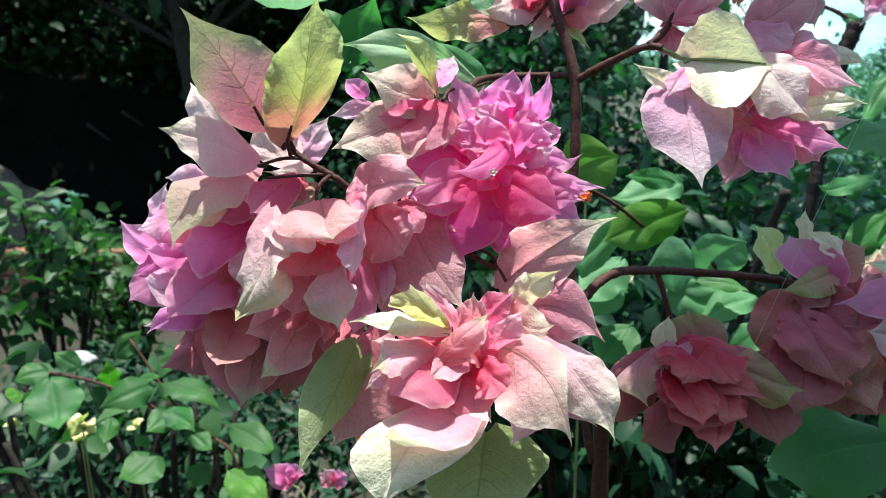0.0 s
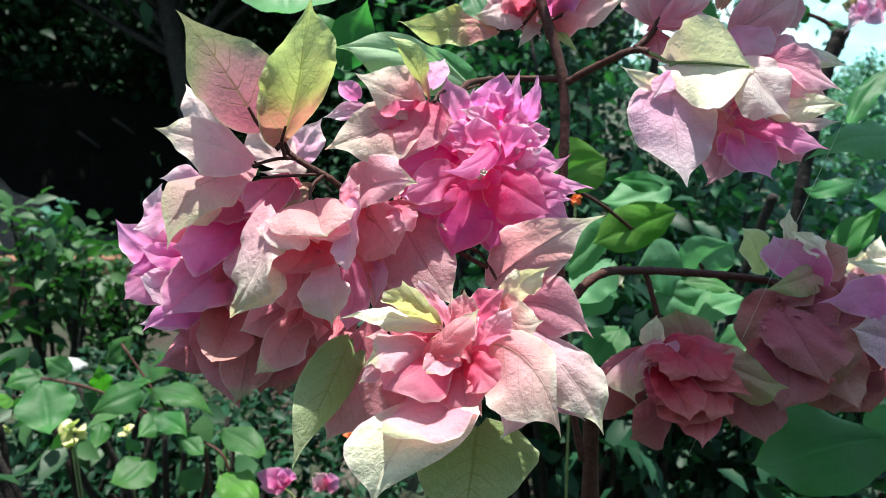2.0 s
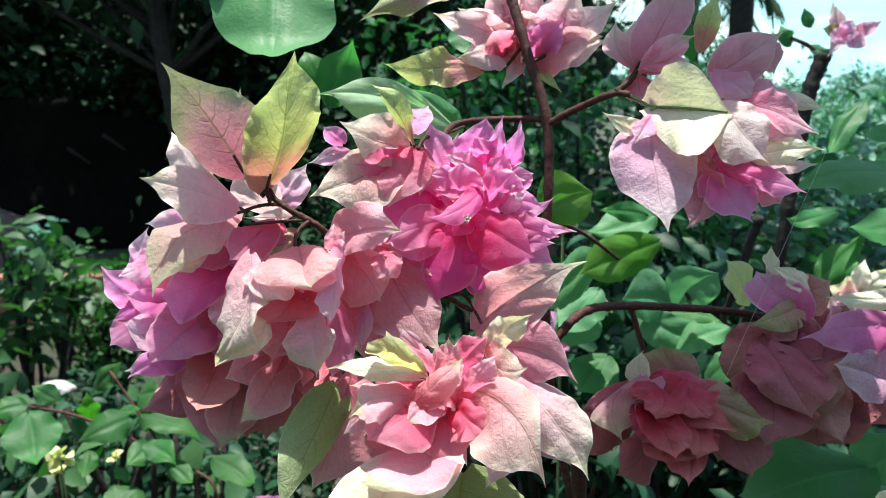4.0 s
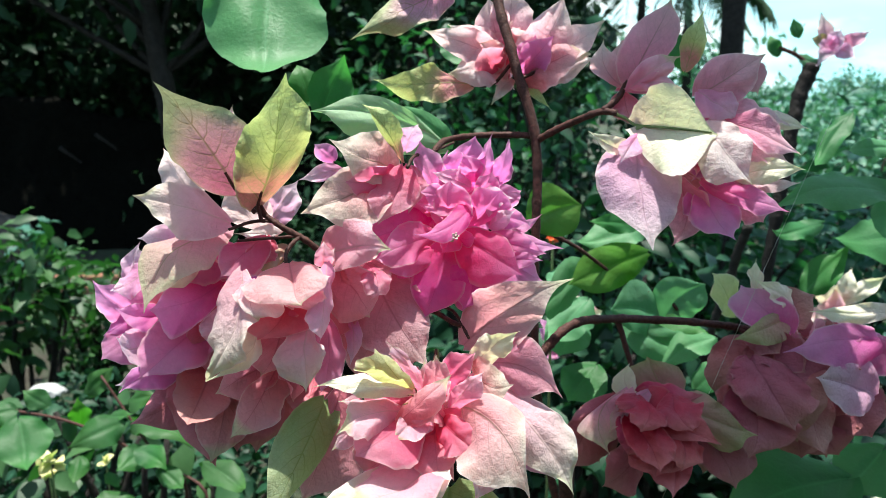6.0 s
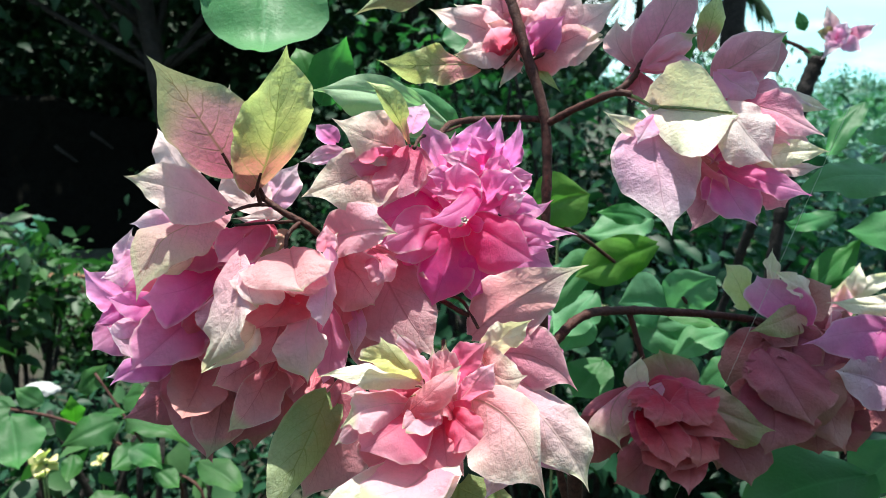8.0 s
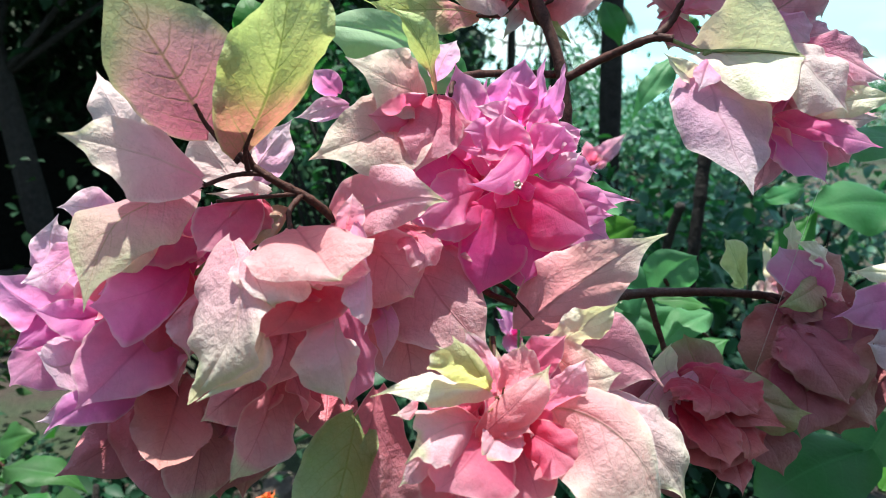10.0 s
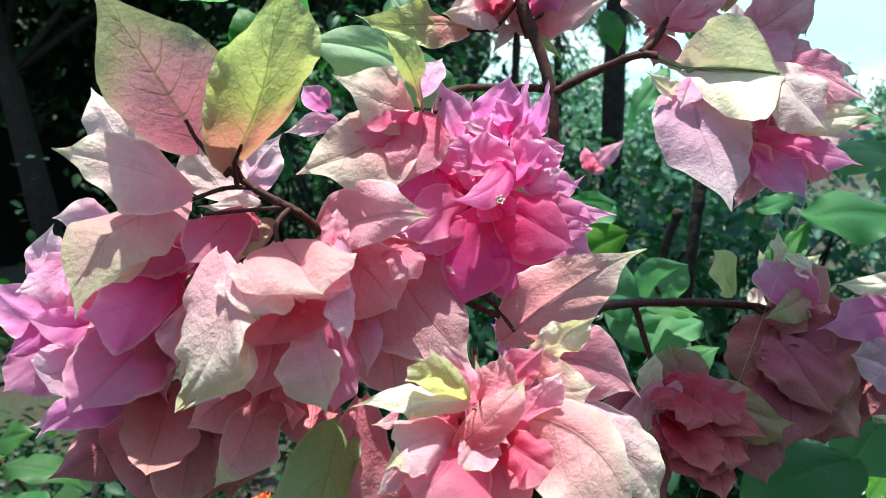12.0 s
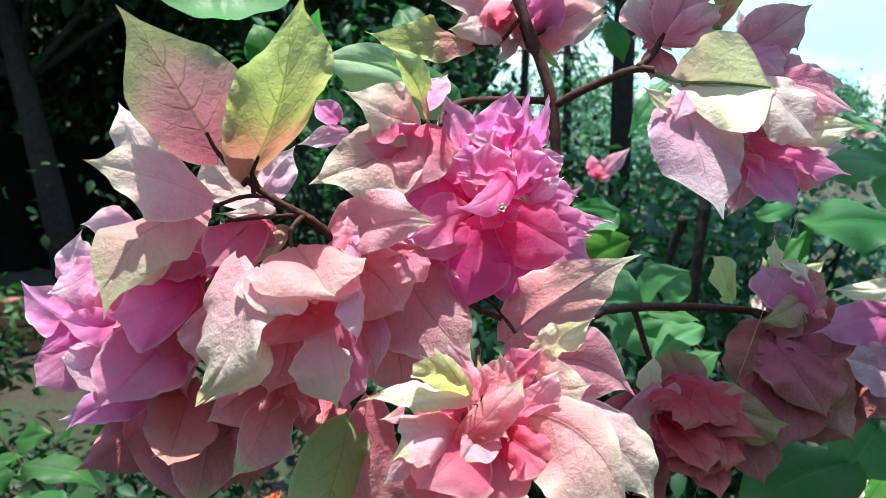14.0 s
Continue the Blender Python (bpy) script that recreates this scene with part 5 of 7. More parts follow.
curved_bract(magenta, "magenta", (0.0333, 0.3030, 1.2598), (0.0341, 0.2970, 1.2472), (0.0300, 0.2960, 1.2361), (-0.0126, -0.0010, -0.0027), (0.0124, 0.0000, -0.0048))
curved_bract(magenta, "lav", (0.0227, 0.3040, 1.2843), (0.0157, 0.2980, 1.2940), (0.0067, 0.2980, 1.2956), (-0.0045, -0.0009, -0.0043), (-0.0022, 0.0021, 0.0071))
curved_bract(magenta, "magpink", (0.0120, 0.3070, 1.2839), (0.0077, 0.3030, 1.2906), (0.0027, 0.3040, 1.2976), (-0.0067, 0.0015, 0.0008), (0.0057, -0.0005, 0.0059))
curved_bract(magenta, "lavpale", (0.0314, 0.3100, 1.2972), (0.0221, 0.3040, 1.3018), (0.0134, 0.3040, 1.3045), (-0.0022, -0.0019, -0.0038), (0.0012, 0.0011, 0.0056))
curved_bract(magenta, "lav", (0.0326, 0.3110, 1.2998), (0.0320, 0.3060, 1.3064), (0.0275, 0.3050, 1.3145), (-0.0070, -0.0008, 0.0017), (0.0056, 0.0002, 0.0032))
curved_bract(magenta, "lavpale", (0.0404, 0.3010, 1.2791), (0.0434, 0.2960, 1.2833), (0.0512, 0.2950, 1.2877), (0.0007, 0.0002, 0.0052), (0.0038, -0.0018, -0.0026))
curved_bract(magenta, "lav", (0.0433, 0.2960, 1.2613), (0.0538, 0.2940, 1.2644), (0.0640, 0.2930, 1.2639), (0.0012, 0.0006, 0.0046), (0.0011, -0.0014, -0.0040))
curved_bract(magenta, "magenta", (0.0323, 0.2940, 1.2536), (0.0406, 0.2910, 1.2501), (0.0502, 0.2900, 1.2488), (0.0050, 0.0015, 0.0046), (0.0005, -0.0015, -0.0067))
curved_bract(magenta, "magpink", (0.0112, 0.2940, 1.2705), (0.0004, 0.2880, 1.2679), (-0.0085, 0.2850, 1.2615), (-0.0029, 0.0008, 0.0031), (0.0011, -0.0032, -0.0094))
curved_bract(magenta, "magenta", (0.0228, 0.2960, 1.2770), (0.0197, 0.2910, 1.2737), (0.0167, 0.2890, 1.2696), (-0.0041, 0.0001, 0.0003), (0.0047, -0.0019, -0.0034), wave=0.6)
curved_bract(magenta, "magenta", (0.0236, 0.2960, 1.2770), (0.0274, 0.2930, 1.2748), (0.0316, 0.2910, 1.2762), (0.0018, 0.0004, 0.0039), (0.0016, -0.0026, -0.0036), wave=0.6)

lower = flower_cluster((0.0132, 0.2832, 1.2241), (0.0099, 0.2842, 1.1907))
fill_cluster(lower, (0.0099, 0.2842, 1.1907), 0.026, 18, ['salmon', 'peach'])
curved_bract(lower, "cream", (0.0026, 0.2520, 1.2167), (-0.0151, 0.2390, 1.2265), (-0.0367, 0.2360, 1.2282), (-0.0081, -0.0042, -0.0027), (-0.0060, 0.0048, 0.0036), wave=0.6)
curved_bract(lower, "lime", (0.0016, 0.2500, 1.2194), (-0.0064, 0.2400, 1.2307), (-0.0119, 0.2380, 1.2403), (-0.0160, -0.0020, 0.0050), (0.0032, 0.0040, 0.0004), belly=0.5)
curved_bract(lower, "palepink", (0.0058, 0.2580, 1.2138), (0.0007, 0.2500, 1.2283), (-0.0081, 0.2480, 1.2402), (-0.0093, -0.0014, 0.0079), (0.0012, -0.0004, 0.0036))
curved_bract(lower, "peach", (0.0132, 0.2610, 1.2092), (0.0107, 0.2500, 1.2241), (0.0120, 0.2500, 1.2339), (-0.0060, 0.0024, 0.0023), (0.0062, -0.0016, 0.0020))
curved_bract(lower, "salmon", (0.0132, 0.2660, 1.2106), (0.0198, 0.2570, 1.2239), (0.0276, 0.2540, 1.2326), (-0.0027, -0.0006, 0.0084), (0.0060, -0.0016, -0.0023))
curved_bract(lower, "peachcream", (0.0277, 0.2630, 1.2243), (0.0342, 0.2520, 1.2186), (0.0431, 0.2470, 1.2220), (0.0031, 0.0019, 0.0088), (0.0021, -0.0041, -0.0072))
curved_bract(lower, "cream", (0.0283, 0.2670, 1.2203), (0.0352, 0.2580, 1.2337), (0.0460, 0.2550, 1.2421), (-0.0034, 0.0004, 0.0061), (0.0085, -0.0026, -0.0009), wave=1.3)
curved_bract(lower, "dusty", (0.0296, 0.2790, 1.2140), (0.0467, 0.2700, 1.2216), (0.0673, 0.2620, 1.2112), (0.0083, 0.0009, 0.0126), (0.0044, -0.0051, -0.0149))
curved_bract(lower, "mauve", (0.0370, 0.2690, 1.2101), (0.0531, 0.2550, 1.1982), (0.0710, 0.2450, 1.1737), (0.0198, 0.0028, -0.0026), (-0.0052, -0.0042, -0.0131), belly=0.45)
curved_bract(lower, "palepink", (0.0492, 0.2630, 1.1859), (0.0552, 0.2590, 1.1808), (0.0653, 0.2560, 1.1721), (0.0039, 0.0001, 0.0017), (-0.0027, -0.0019, -0.0058), wave=0.6)
curved_bract(lower, "peachcream", (0.0154, 0.2630, 1.2040), (0.0321, 0.2350, 1.2110), (0.0466, 0.2240, 1.1878), (0.0096, 0.0042, 0.0058), (-0.0065, -0.0078, -0.0217), belly=0.48)
curved_bract(lower, "lavpale", (0.0276, 0.2420, 1.2002), (0.0291, 0.2350, 1.1894), (0.0260, 0.2300, 1.1784), (0.0090, -0.0035, -0.0030), (-0.0046, 0.0015, -0.0041))
curved_bract(lower, "salmon", (0.0101, 0.2570, 1.2025), (0.0102, 0.2400, 1.1966), (0.0108, 0.2310, 1.1866), (0.0094, -0.0014, -0.0024), (-0.0108, -0.0044, -0.0040), wave=0.8)
curved_bract(lower, "palepink", (0.0035, 0.2580, 1.2032), (-0.0131, 0.2410, 1.2140), (-0.0280, 0.2320, 1.2106), (-0.0060, -0.0144, -0.0061), (-0.0110, 0.0026, 0.0043))
curved_bract(lower, "salmon", (0.0031, 0.2520, 1.2052), (-0.0097, 0.2340, 1.2070), (-0.0205, 0.2280, 1.2007), (0.0097, -0.0070, -0.0100), (-0.0110, 0.0060, 0.0023), belly=0.5)
curved_bract(lower, "salmon", (0.0010, 0.2570, 1.1970), (-0.0111, 0.2430, 1.1932), (-0.0179, 0.2400, 1.1874), (0.0047, -0.0064, -0.0087), (-0.0139, 0.0006, 0.0007))
curved_bract(lower, "palepink", (0.0073, 0.2520, 1.2092), (-0.0002, 0.2400, 1.2090), (-0.0066, 0.2340, 1.2041), (0.0033, -0.0083, -0.0046), (-0.0057, -0.0013, 0.0016), wave=0.7)
curved_bract(lower, "peach", (-0.0056, 0.2410, 1.2086), (0.0051, 0.2370, 1.2205), (0.0160, 0.2400, 1.2285), (-0.0004, 0.0047, 0.0034), (0.0083, -0.0033, -0.0015), wave=0.8)
curved_bract(lower, "palepink", (0.0145, 0.2520, 1.1913), (-0.0003, 0.2280, 1.1894), (-0.0224, 0.2140, 1.1897), (0.0101, -0.0090, -0.0040), (-0.0167, 0.0120, 0.0004), belly=0.5)
curved_bract(lower, "creamwhite", (-0.0035, 0.2430, 1.1880), (-0.0169, 0.2210, 1.1809), (-0.0265, 0.2110, 1.1651), (0.0278, -0.0004, 0.0021), (-0.0207, -0.0054, 0.0023), belly=0.4, wave=0.5)
curved_bract(lower, "green", (0.0172, 0.2520, 1.1717), (0.0140, 0.2420, 1.1552), (0.0090, 0.2300, 1.1359), (0.0268, 0.0014, -0.0035), (-0.0254, -0.0046, 0.0016), wave=0.6)
curved_bract(lower, "green", (-0.0380, 0.2720, 1.2055), (-0.0465, 0.2500, 1.1905), (-0.0607, 0.2350, 1.1672), (-0.0150, 0.0024, 0.0002), (0.0096, 0.0074, -0.0046), wave=0.6)
curved_bract(lower, "dusty", (-0.0300, 0.2770, 1.2117), (-0.0379, 0.2640, 1.1894), (-0.0462, 0.2560, 1.1656), (-0.0115, -0.0047, -0.0070), (0.0163, 0.0043, -0.0201))
curved_bract(lower, "palepink", (-0.0201, 0.2360, 1.2115), (-0.0261, 0.2330, 1.2083), (-0.0313, 0.2310, 1.2032), (0.0003, -0.0016, -0.0064), (-0.0014, 0.0014, 0.0017), wave=0.5)
curved_bract(lower, "peachcream", (0.0148, 0.2510, 1.2039), (0.0089, 0.2430, 1.2128), (0.0037, 0.2380, 1.2109), (0.0001, -0.0006, 0.0050), (-0.0015, -0.0046, -0.0034), wave=1.2)
curved_bract(lower, "salmon", (0.0125, 0.2520, 1.2041), (0.0183, 0.2410, 1.2026), (0.0257, 0.2360, 1.1982), (0.0064, -0.0021, 0.0053), (-0.0036, -0.0051, -0.0086))
curved_bract(lower, "salmon", (0.0146, 0.2540, 1.2006), (0.0058, 0.2430, 1.1958), (-0.0044, 0.2380, 1.1906), (0.0010, -0.0081, -0.0077), (-0.0086, -0.0021, 0.0039))
curved_bract(lower, "palepink", (0.0167, 0.2520, 1.2085), (0.0226, 0.2450, 1.2202), (0.0284, 0.2440, 1.2278), (-0.0023, 0.0019, 0.0031), (0.0090, -0.0021, 0.0010))
curved_bract(lower, "salmon", (0.0011, 0.2580, 1.2119), (-0.0101, 0.2500, 1.2147), (-0.0207, 0.2470, 1.2180), (-0.0027, -0.0035, -0.0021), (-0.0026, 0.0015, 0.0035))
curved_bract(lower, "palepink", (-0.0206, 0.2560, 1.2155), (-0.0228, 0.2520, 1.2146), (-0.0296, 0.2500, 1.2150), (-0.0021, -0.0028, -0.0022), (-0.0010, 0.0012, 0.0021), wave=0.6)

pale = flower_cluster((0.1145, 0.3150, 1.3255), (0.1556, 0.3192, 1.3130))
fill_cluster(pale, (0.1556, 0.3192, 1.3130), 0.026, 18, ['blush', 'salmon', 'lav'])
curved_bract(pale, "lavwhite", (0.1129, 0.3110, 1.3160), (0.1106, 0.2920, 1.2962), (0.1105, 0.2770, 1.2741), (0.0180, -0.0062, -0.0064), (-0.0213, 0.0028, -0.0003), wave=0.7)
curved_bract(pale, "creamwhite", (0.1157, 0.3190, 1.3267), (0.1298, 0.3040, 1.3256), (0.1457, 0.2970, 1.3237), (-0.0087, -0.0260, -0.0215), (-0.0071, -0.0040, 0.0215), belly=0.5, wave=0.7)
curved_bract(pale, "ivory", (0.1428, 0.3070, 1.3271), (0.1483, 0.2920, 1.3171), (0.1587, 0.2850, 1.3020), (0.0137, -0.0009, 0.0038), (-0.0093, -0.0089, -0.0149), wave=0.8)
curved_bract(pale, "cream", (0.1628, 0.3070, 1.3023), (0.1730, 0.2950, 1.3067), (0.1868, 0.2900, 1.3074), (0.0024, -0.0032, -0.0062), (0.0017, 0.0018, 0.0058), wave=0.7)
curved_bract(pale, "cream", (0.1808, 0.3270, 1.3310), (0.1906, 0.3200, 1.3289), (0.2045, 0.3180, 1.3250), (0.0032, -0.0012, -0.0046), (0.0021, 0.0018, 0.0044), wave=0.7)
curved_bract(pale, "palepink2", (0.1490, 0.3270, 1.3407), (0.1592, 0.3190, 1.3488), (0.1767, 0.3180, 1.3608), (-0.0028, 0.0027, 0.0123), (0.0133, -0.0023, -0.0059))
curved_bract(pale, "lavpale", (0.1477, 0.3220, 1.3434), (0.1553, 0.3160, 1.3373), (0.1644, 0.3120, 1.3302), (0.0097, -0.0003, 0.0023), (-0.0047, -0.0043, -0.0081))
curved_bract(pale, "blush", (0.1604, 0.3200, 1.3342), (0.1725, 0.3120, 1.3330), (0.1882, 0.3080, 1.3270), (0.0041, -0.0036, -0.0062), (0.0057, 0.0034, 0.0047))
curved_bract(pale, "palepink", (0.1589, 0.3130, 1.3288), (0.1709, 0.3020, 1.3237), (0.1874, 0.2960, 1.3141), (-0.0002, -0.0052, -0.0109), (0.0072, 0.0028, 0.0060))
curved_bract(pale, "blush", (0.1618, 0.3080, 1.3180), (0.1721, 0.3000, 1.3150), (0.1854, 0.2960, 1.3066), (0.0008, -0.0036, -0.0070), (0.0061, 0.0024, 0.0045))
curved_bract(pale, "lav", (0.1506, 0.3110, 1.2974), (0.1480, 0.2960, 1.2855), (0.1554, 0.2880, 1.2753), (0.0147, -0.0030, -0.0001), (-0.0116, -0.0050, -0.0061))
curved_bract(pale, "dusty", (0.1322, 0.3160, 1.3055), (0.1393, 0.3060, 1.2868), (0.1321, 0.3000, 1.2698), (0.0093, -0.0040, -0.0041), (-0.0147, -0.0000, 0.0006))
curved_bract(pale, "magpink", (0.1465, 0.3090, 1.2999), (0.1589, 0.2980, 1.2942), (0.1793, 0.2880, 1.2892), (0.0052, -0.0065, -0.0090), (0.0099, -0.0005, 0.0039))
curved_bract(pale, "cream", (0.1073, 0.3110, 1.3149), (0.0976, 0.3050, 1.3178), (0.0875, 0.3010, 1.3244), (-0.0022, -0.0023, -0.0029), (0.0054, 0.0017, 0.0044), wave=0.5)
curved_bract(pale, "blush", (0.1656, 0.3120, 1.2995), (0.1756, 0.3060, 1.2987), (0.1929, 0.3020, 1.2982), (0.0020, -0.0043, -0.0054), (0.0037, 0.0007, 0.0044))
curved_bract(pale, "dusty", (0.1643, 0.3090, 1.2970), (0.1690, 0.3000, 1.2891), (0.1720, 0.2960, 1.2805), (-0.0052, -0.0037, -0.0080), (0.0104, 0.0003, 0.0010))
curved_bract(pale, "lavpale", (0.1163, 0.3130, 1.3233), (0.1093, 0.3060, 1.3182), (0.1033, 0.3000, 1.3106), (-0.0083, -0.0026, -0.0022), (0.0033, -0.0056, -0.0047), wave=0.6)
curved_bract(pale, "dusty", (0.1599, 0.3350, 1.3542), (0.1755, 0.3300, 1.3541), (0.1805, 0.3260, 1.3427), (-0.0062, -0.0031, -0.0124), (0.0115, 0.0019, 0.0034))

top = flower_cluster((0.0715, 0.3892, 1.3445), (0.0653, 0.4042, 1.3646))
fill_cluster(top, (0.0653, 0.4042, 1.3646), 0.026, 14, ['blush', 'salmon'])
bract(top, "yellow", (0.0406, 0.3904, 1.3482), (-0.0182, 0.3814, 1.3457), (0.14, -0.96, 0.24), 0.0215, 0.1, -0.3)
bract(top, "blush", (0.0585, 0.3940, 1.3622), (0.0118, 0.3929, 1.3777), (-0.01, -0.99, -0.11), 0.0197, 0.08, 0.2)
bract(top, "blush", (0.0572, 0.3916, 1.3598), (0.0266, 0.3823, 1.3529), (0.19, -0.91, 0.37), 0.0249, 0.1, -0.3)
bract(top, "blush", (0.0594, 0.4002, 1.3675), (0.0514, 0.4025, 1.3995), (-0.19, -0.98, 0.03), 0.0233, 0.08, 0.3)
bract(top, "blush", (0.0628, 0.4003, 1.3691), (0.0657, 0.4028, 1.4060), (-0.16, -0.98, 0.08), 0.0280, 0.08, 0.3)
bract(top, "blush", (0.0707, 0.3915, 1.3548), (0.0950, 0.3886, 1.3987), (-0.00, -1.00, -0.06), 0.0279, 0.08, 0.3)
bract(top, "blush", (0.0740, 0.3916, 1.3568), (0.1173, 0.3809, 1.3809), (-0.29, -0.95, 0.10), 0.0245, 0.08, 0.2)
bract(top, "peach", (0.0712, 0.3867, 1.3521), (0.1051, 0.3753, 1.3692), (-0.44, -0.85, 0.31), 0.0299, 0.14, -0.4)
bract(top, "lav", (0.0688, 0.3856, 1.3555), (0.0855, 0.3782, 1.3753), (-0.26, -0.96, -0.13), 0.0193, 0.1, 0.3)
bract(top, "yellow", (0.0730, 0.3925, 1.3510), (0.0874, 0.3795, 1.3342), (-0.46, -0.85, 0.25), 0.0059, 0.1, 0.3)
bract(top, "blush", (0.0654, 0.3931, 1.3510), (0.0511, 0.3833, 1.3360), (0.20, -0.90, 0.39), 0.0086, 0.1, 0.3)
bract(top, "salmon", (0.0555, 0.3851, 1.3576), (0.0449, 0.3801, 1.3689), (0.09, -0.94, -0.33), 0.0193, 0.1, 0.3)
bract(top, "greenpink", (0.0266, 0.3418, 1.3938), (-0.0235, 0.3195, 1.3704), (0.32, -0.93, 0.21), 0.0211, 0.1, -0.3)

upright = flower_cluster((0.1156, 0.3344, 1.3451), (0.1254, 0.3482, 1.3557))
fill_cluster(upright, (0.1254, 0.3482, 1.3557), 0.02, 10, ['blush', 'salmon'])
curved_bract(upright, "palepink2", (0.1155, 0.3320, 1.3463), (0.1245, 0.3310, 1.3668), (0.1349, 0.3300, 1.3872), (-0.0112, 0.0018, 0.0066), (0.0148, -0.0002, 0.0031), wave=0.6)
curved_bract(upright, "blush", (0.1163, 0.3420, 1.3456), (0.1058, 0.3420, 1.3551), (0.1039, 0.3440, 1.3686), (-0.0086, 0.0012, 0.0018), (0.0074, -0.0008, 0.0061), wave=0.8)
curved_bract(upright, "palepink", (0.1131, 0.3280, 1.3439), (0.1215, 0.3220, 1.3520), (0.1344, 0.3200, 1.3607), (0.0008, 0.0019, 0.0089), (0.0114, -0.0021, 0.0006))
curved_bract(upright, "palepink", (0.1141, 0.3270, 1.3453), (0.1234, 0.3210, 1.3479), (0.1352, 0.3180, 1.3465), (0.0044, 0.0008, 0.0039), (0.0034, -0.0032, -0.0039))
curved_bract(upright, "dusty", (0.1151, 0.3380, 1.3427), (0.1151, 0.3320, 1.3340), (0.1187, 0.3280, 1.3256), (-0.0064, 0.0007, -0.0035), (0.0086, -0.0033, -0.0034))
bract(upright, "yellow", (0.1477, 0.3390, 1.3548), (0.1537, 0.3397, 1.3841), (-0.38, -0.92, 0.10), 0.0123, 0.06, 0.4)

shaded = flower_cluster((0.2283, 0.3851, 1.1926), (0.2661, 0.3924, 1.1694))
fill_cluster(shaded, (0.2661, 0.3924, 1.1694), 0.04, 30, ['shadepink', 'dusty'])
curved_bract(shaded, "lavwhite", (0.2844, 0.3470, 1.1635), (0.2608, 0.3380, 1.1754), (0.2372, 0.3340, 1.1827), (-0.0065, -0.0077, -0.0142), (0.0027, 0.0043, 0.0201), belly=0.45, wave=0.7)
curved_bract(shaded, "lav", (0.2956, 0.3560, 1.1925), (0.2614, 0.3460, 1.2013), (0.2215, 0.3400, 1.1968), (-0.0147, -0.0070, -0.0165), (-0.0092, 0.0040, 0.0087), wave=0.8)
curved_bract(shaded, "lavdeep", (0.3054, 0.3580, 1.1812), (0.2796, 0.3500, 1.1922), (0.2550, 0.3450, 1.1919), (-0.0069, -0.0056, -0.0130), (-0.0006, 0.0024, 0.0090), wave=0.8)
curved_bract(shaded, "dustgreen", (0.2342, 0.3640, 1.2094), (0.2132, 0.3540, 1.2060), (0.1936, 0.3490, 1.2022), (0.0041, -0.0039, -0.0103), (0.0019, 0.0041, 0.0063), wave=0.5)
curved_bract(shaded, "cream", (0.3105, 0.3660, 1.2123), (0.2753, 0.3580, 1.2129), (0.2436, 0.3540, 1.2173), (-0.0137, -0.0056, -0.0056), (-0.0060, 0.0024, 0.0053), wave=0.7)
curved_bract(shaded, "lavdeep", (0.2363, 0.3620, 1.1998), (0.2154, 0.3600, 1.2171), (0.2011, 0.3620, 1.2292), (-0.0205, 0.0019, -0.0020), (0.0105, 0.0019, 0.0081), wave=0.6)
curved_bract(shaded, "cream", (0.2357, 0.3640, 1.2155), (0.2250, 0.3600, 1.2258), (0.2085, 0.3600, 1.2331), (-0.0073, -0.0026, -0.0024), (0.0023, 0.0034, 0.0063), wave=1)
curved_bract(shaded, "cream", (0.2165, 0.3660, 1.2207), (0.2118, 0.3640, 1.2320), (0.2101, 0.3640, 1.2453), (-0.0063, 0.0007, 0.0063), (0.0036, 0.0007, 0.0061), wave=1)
curved_bract(shaded, "shadepink", (0.2060, 0.3500, 1.1876), (0.2136, 0.3360, 1.1720), (0.2224, 0.3300, 1.1534), (-0.0208, -0.0006, -0.0042), (0.0270, -0.0006, -0.0022), wave=1)
curved_bract(shaded, "shadepink", (0.2007, 0.3500, 1.1698), (0.2064, 0.3380, 1.1536), (0.2015, 0.3320, 1.1353), (-0.0192, -0.0003, -0.0044), (0.0217, -0.0023, -0.0084), wave=1)
bract(shaded, "shadepink", (0.2166, 0.3709, 1.1941), (0.1970, 0.3468, 1.1551), (-0.36, -0.70, 0.62), 0.0414, 0.1, -0.3)
bract(shaded, "shadepink", (0.2262, 0.3669, 1.1931), (0.2288, 0.3369, 1.1403), (-0.50, -0.76, 0.41), 0.0479, 0.1, -0.3)
bract(shaded, "shadepink", (0.2422, 0.3650, 1.1808), (0.2446, 0.3345, 1.1304), (-0.12, -0.85, 0.51), 0.0318, 0.1, -0.3)
bract(shaded, "shadepink", (0.2219, 0.3742, 1.1777), (0.1962, 0.3549, 1.1512), (-0.22, -0.68, 0.70), 0.0316, 0.1, -0.3)
bract(shaded, "shadepink", (0.2257, 0.3747, 1.1621), (0.2135, 0.3526, 1.1273), (-0.42, -0.69, 0.59), 0.0426, 0.1, -0.2)
bract(shaded, "shadepink", (0.2494, 0.3735, 1.1464), (0.2465, 0.3543, 1.1193), (-0.50, -0.68, 0.54), 0.0395, 0.1, -0.2)
bract(shaded, "shadepink", (0.2291, 0.3842, 1.1986), (0.2575, 0.3764, 1.2210), (-0.47, -0.83, 0.30), 0.0287, 0.1, 0.3)
bract(shaded, "shadepink", (0.2216, 0.3660, 1.1971), (0.2320, 0.3435, 1.1529), (-0.49, -0.82, 0.30), 0.0549, 0.14, -0.5, 0.0)
bract(shaded, "shadepink", (0.2161, 0.3576, 1.1843), (0.2365, 0.3464, 1.1782), (-0.15, -0.68, 0.72), 0.0173, 0.1, -0.3, 0.0)
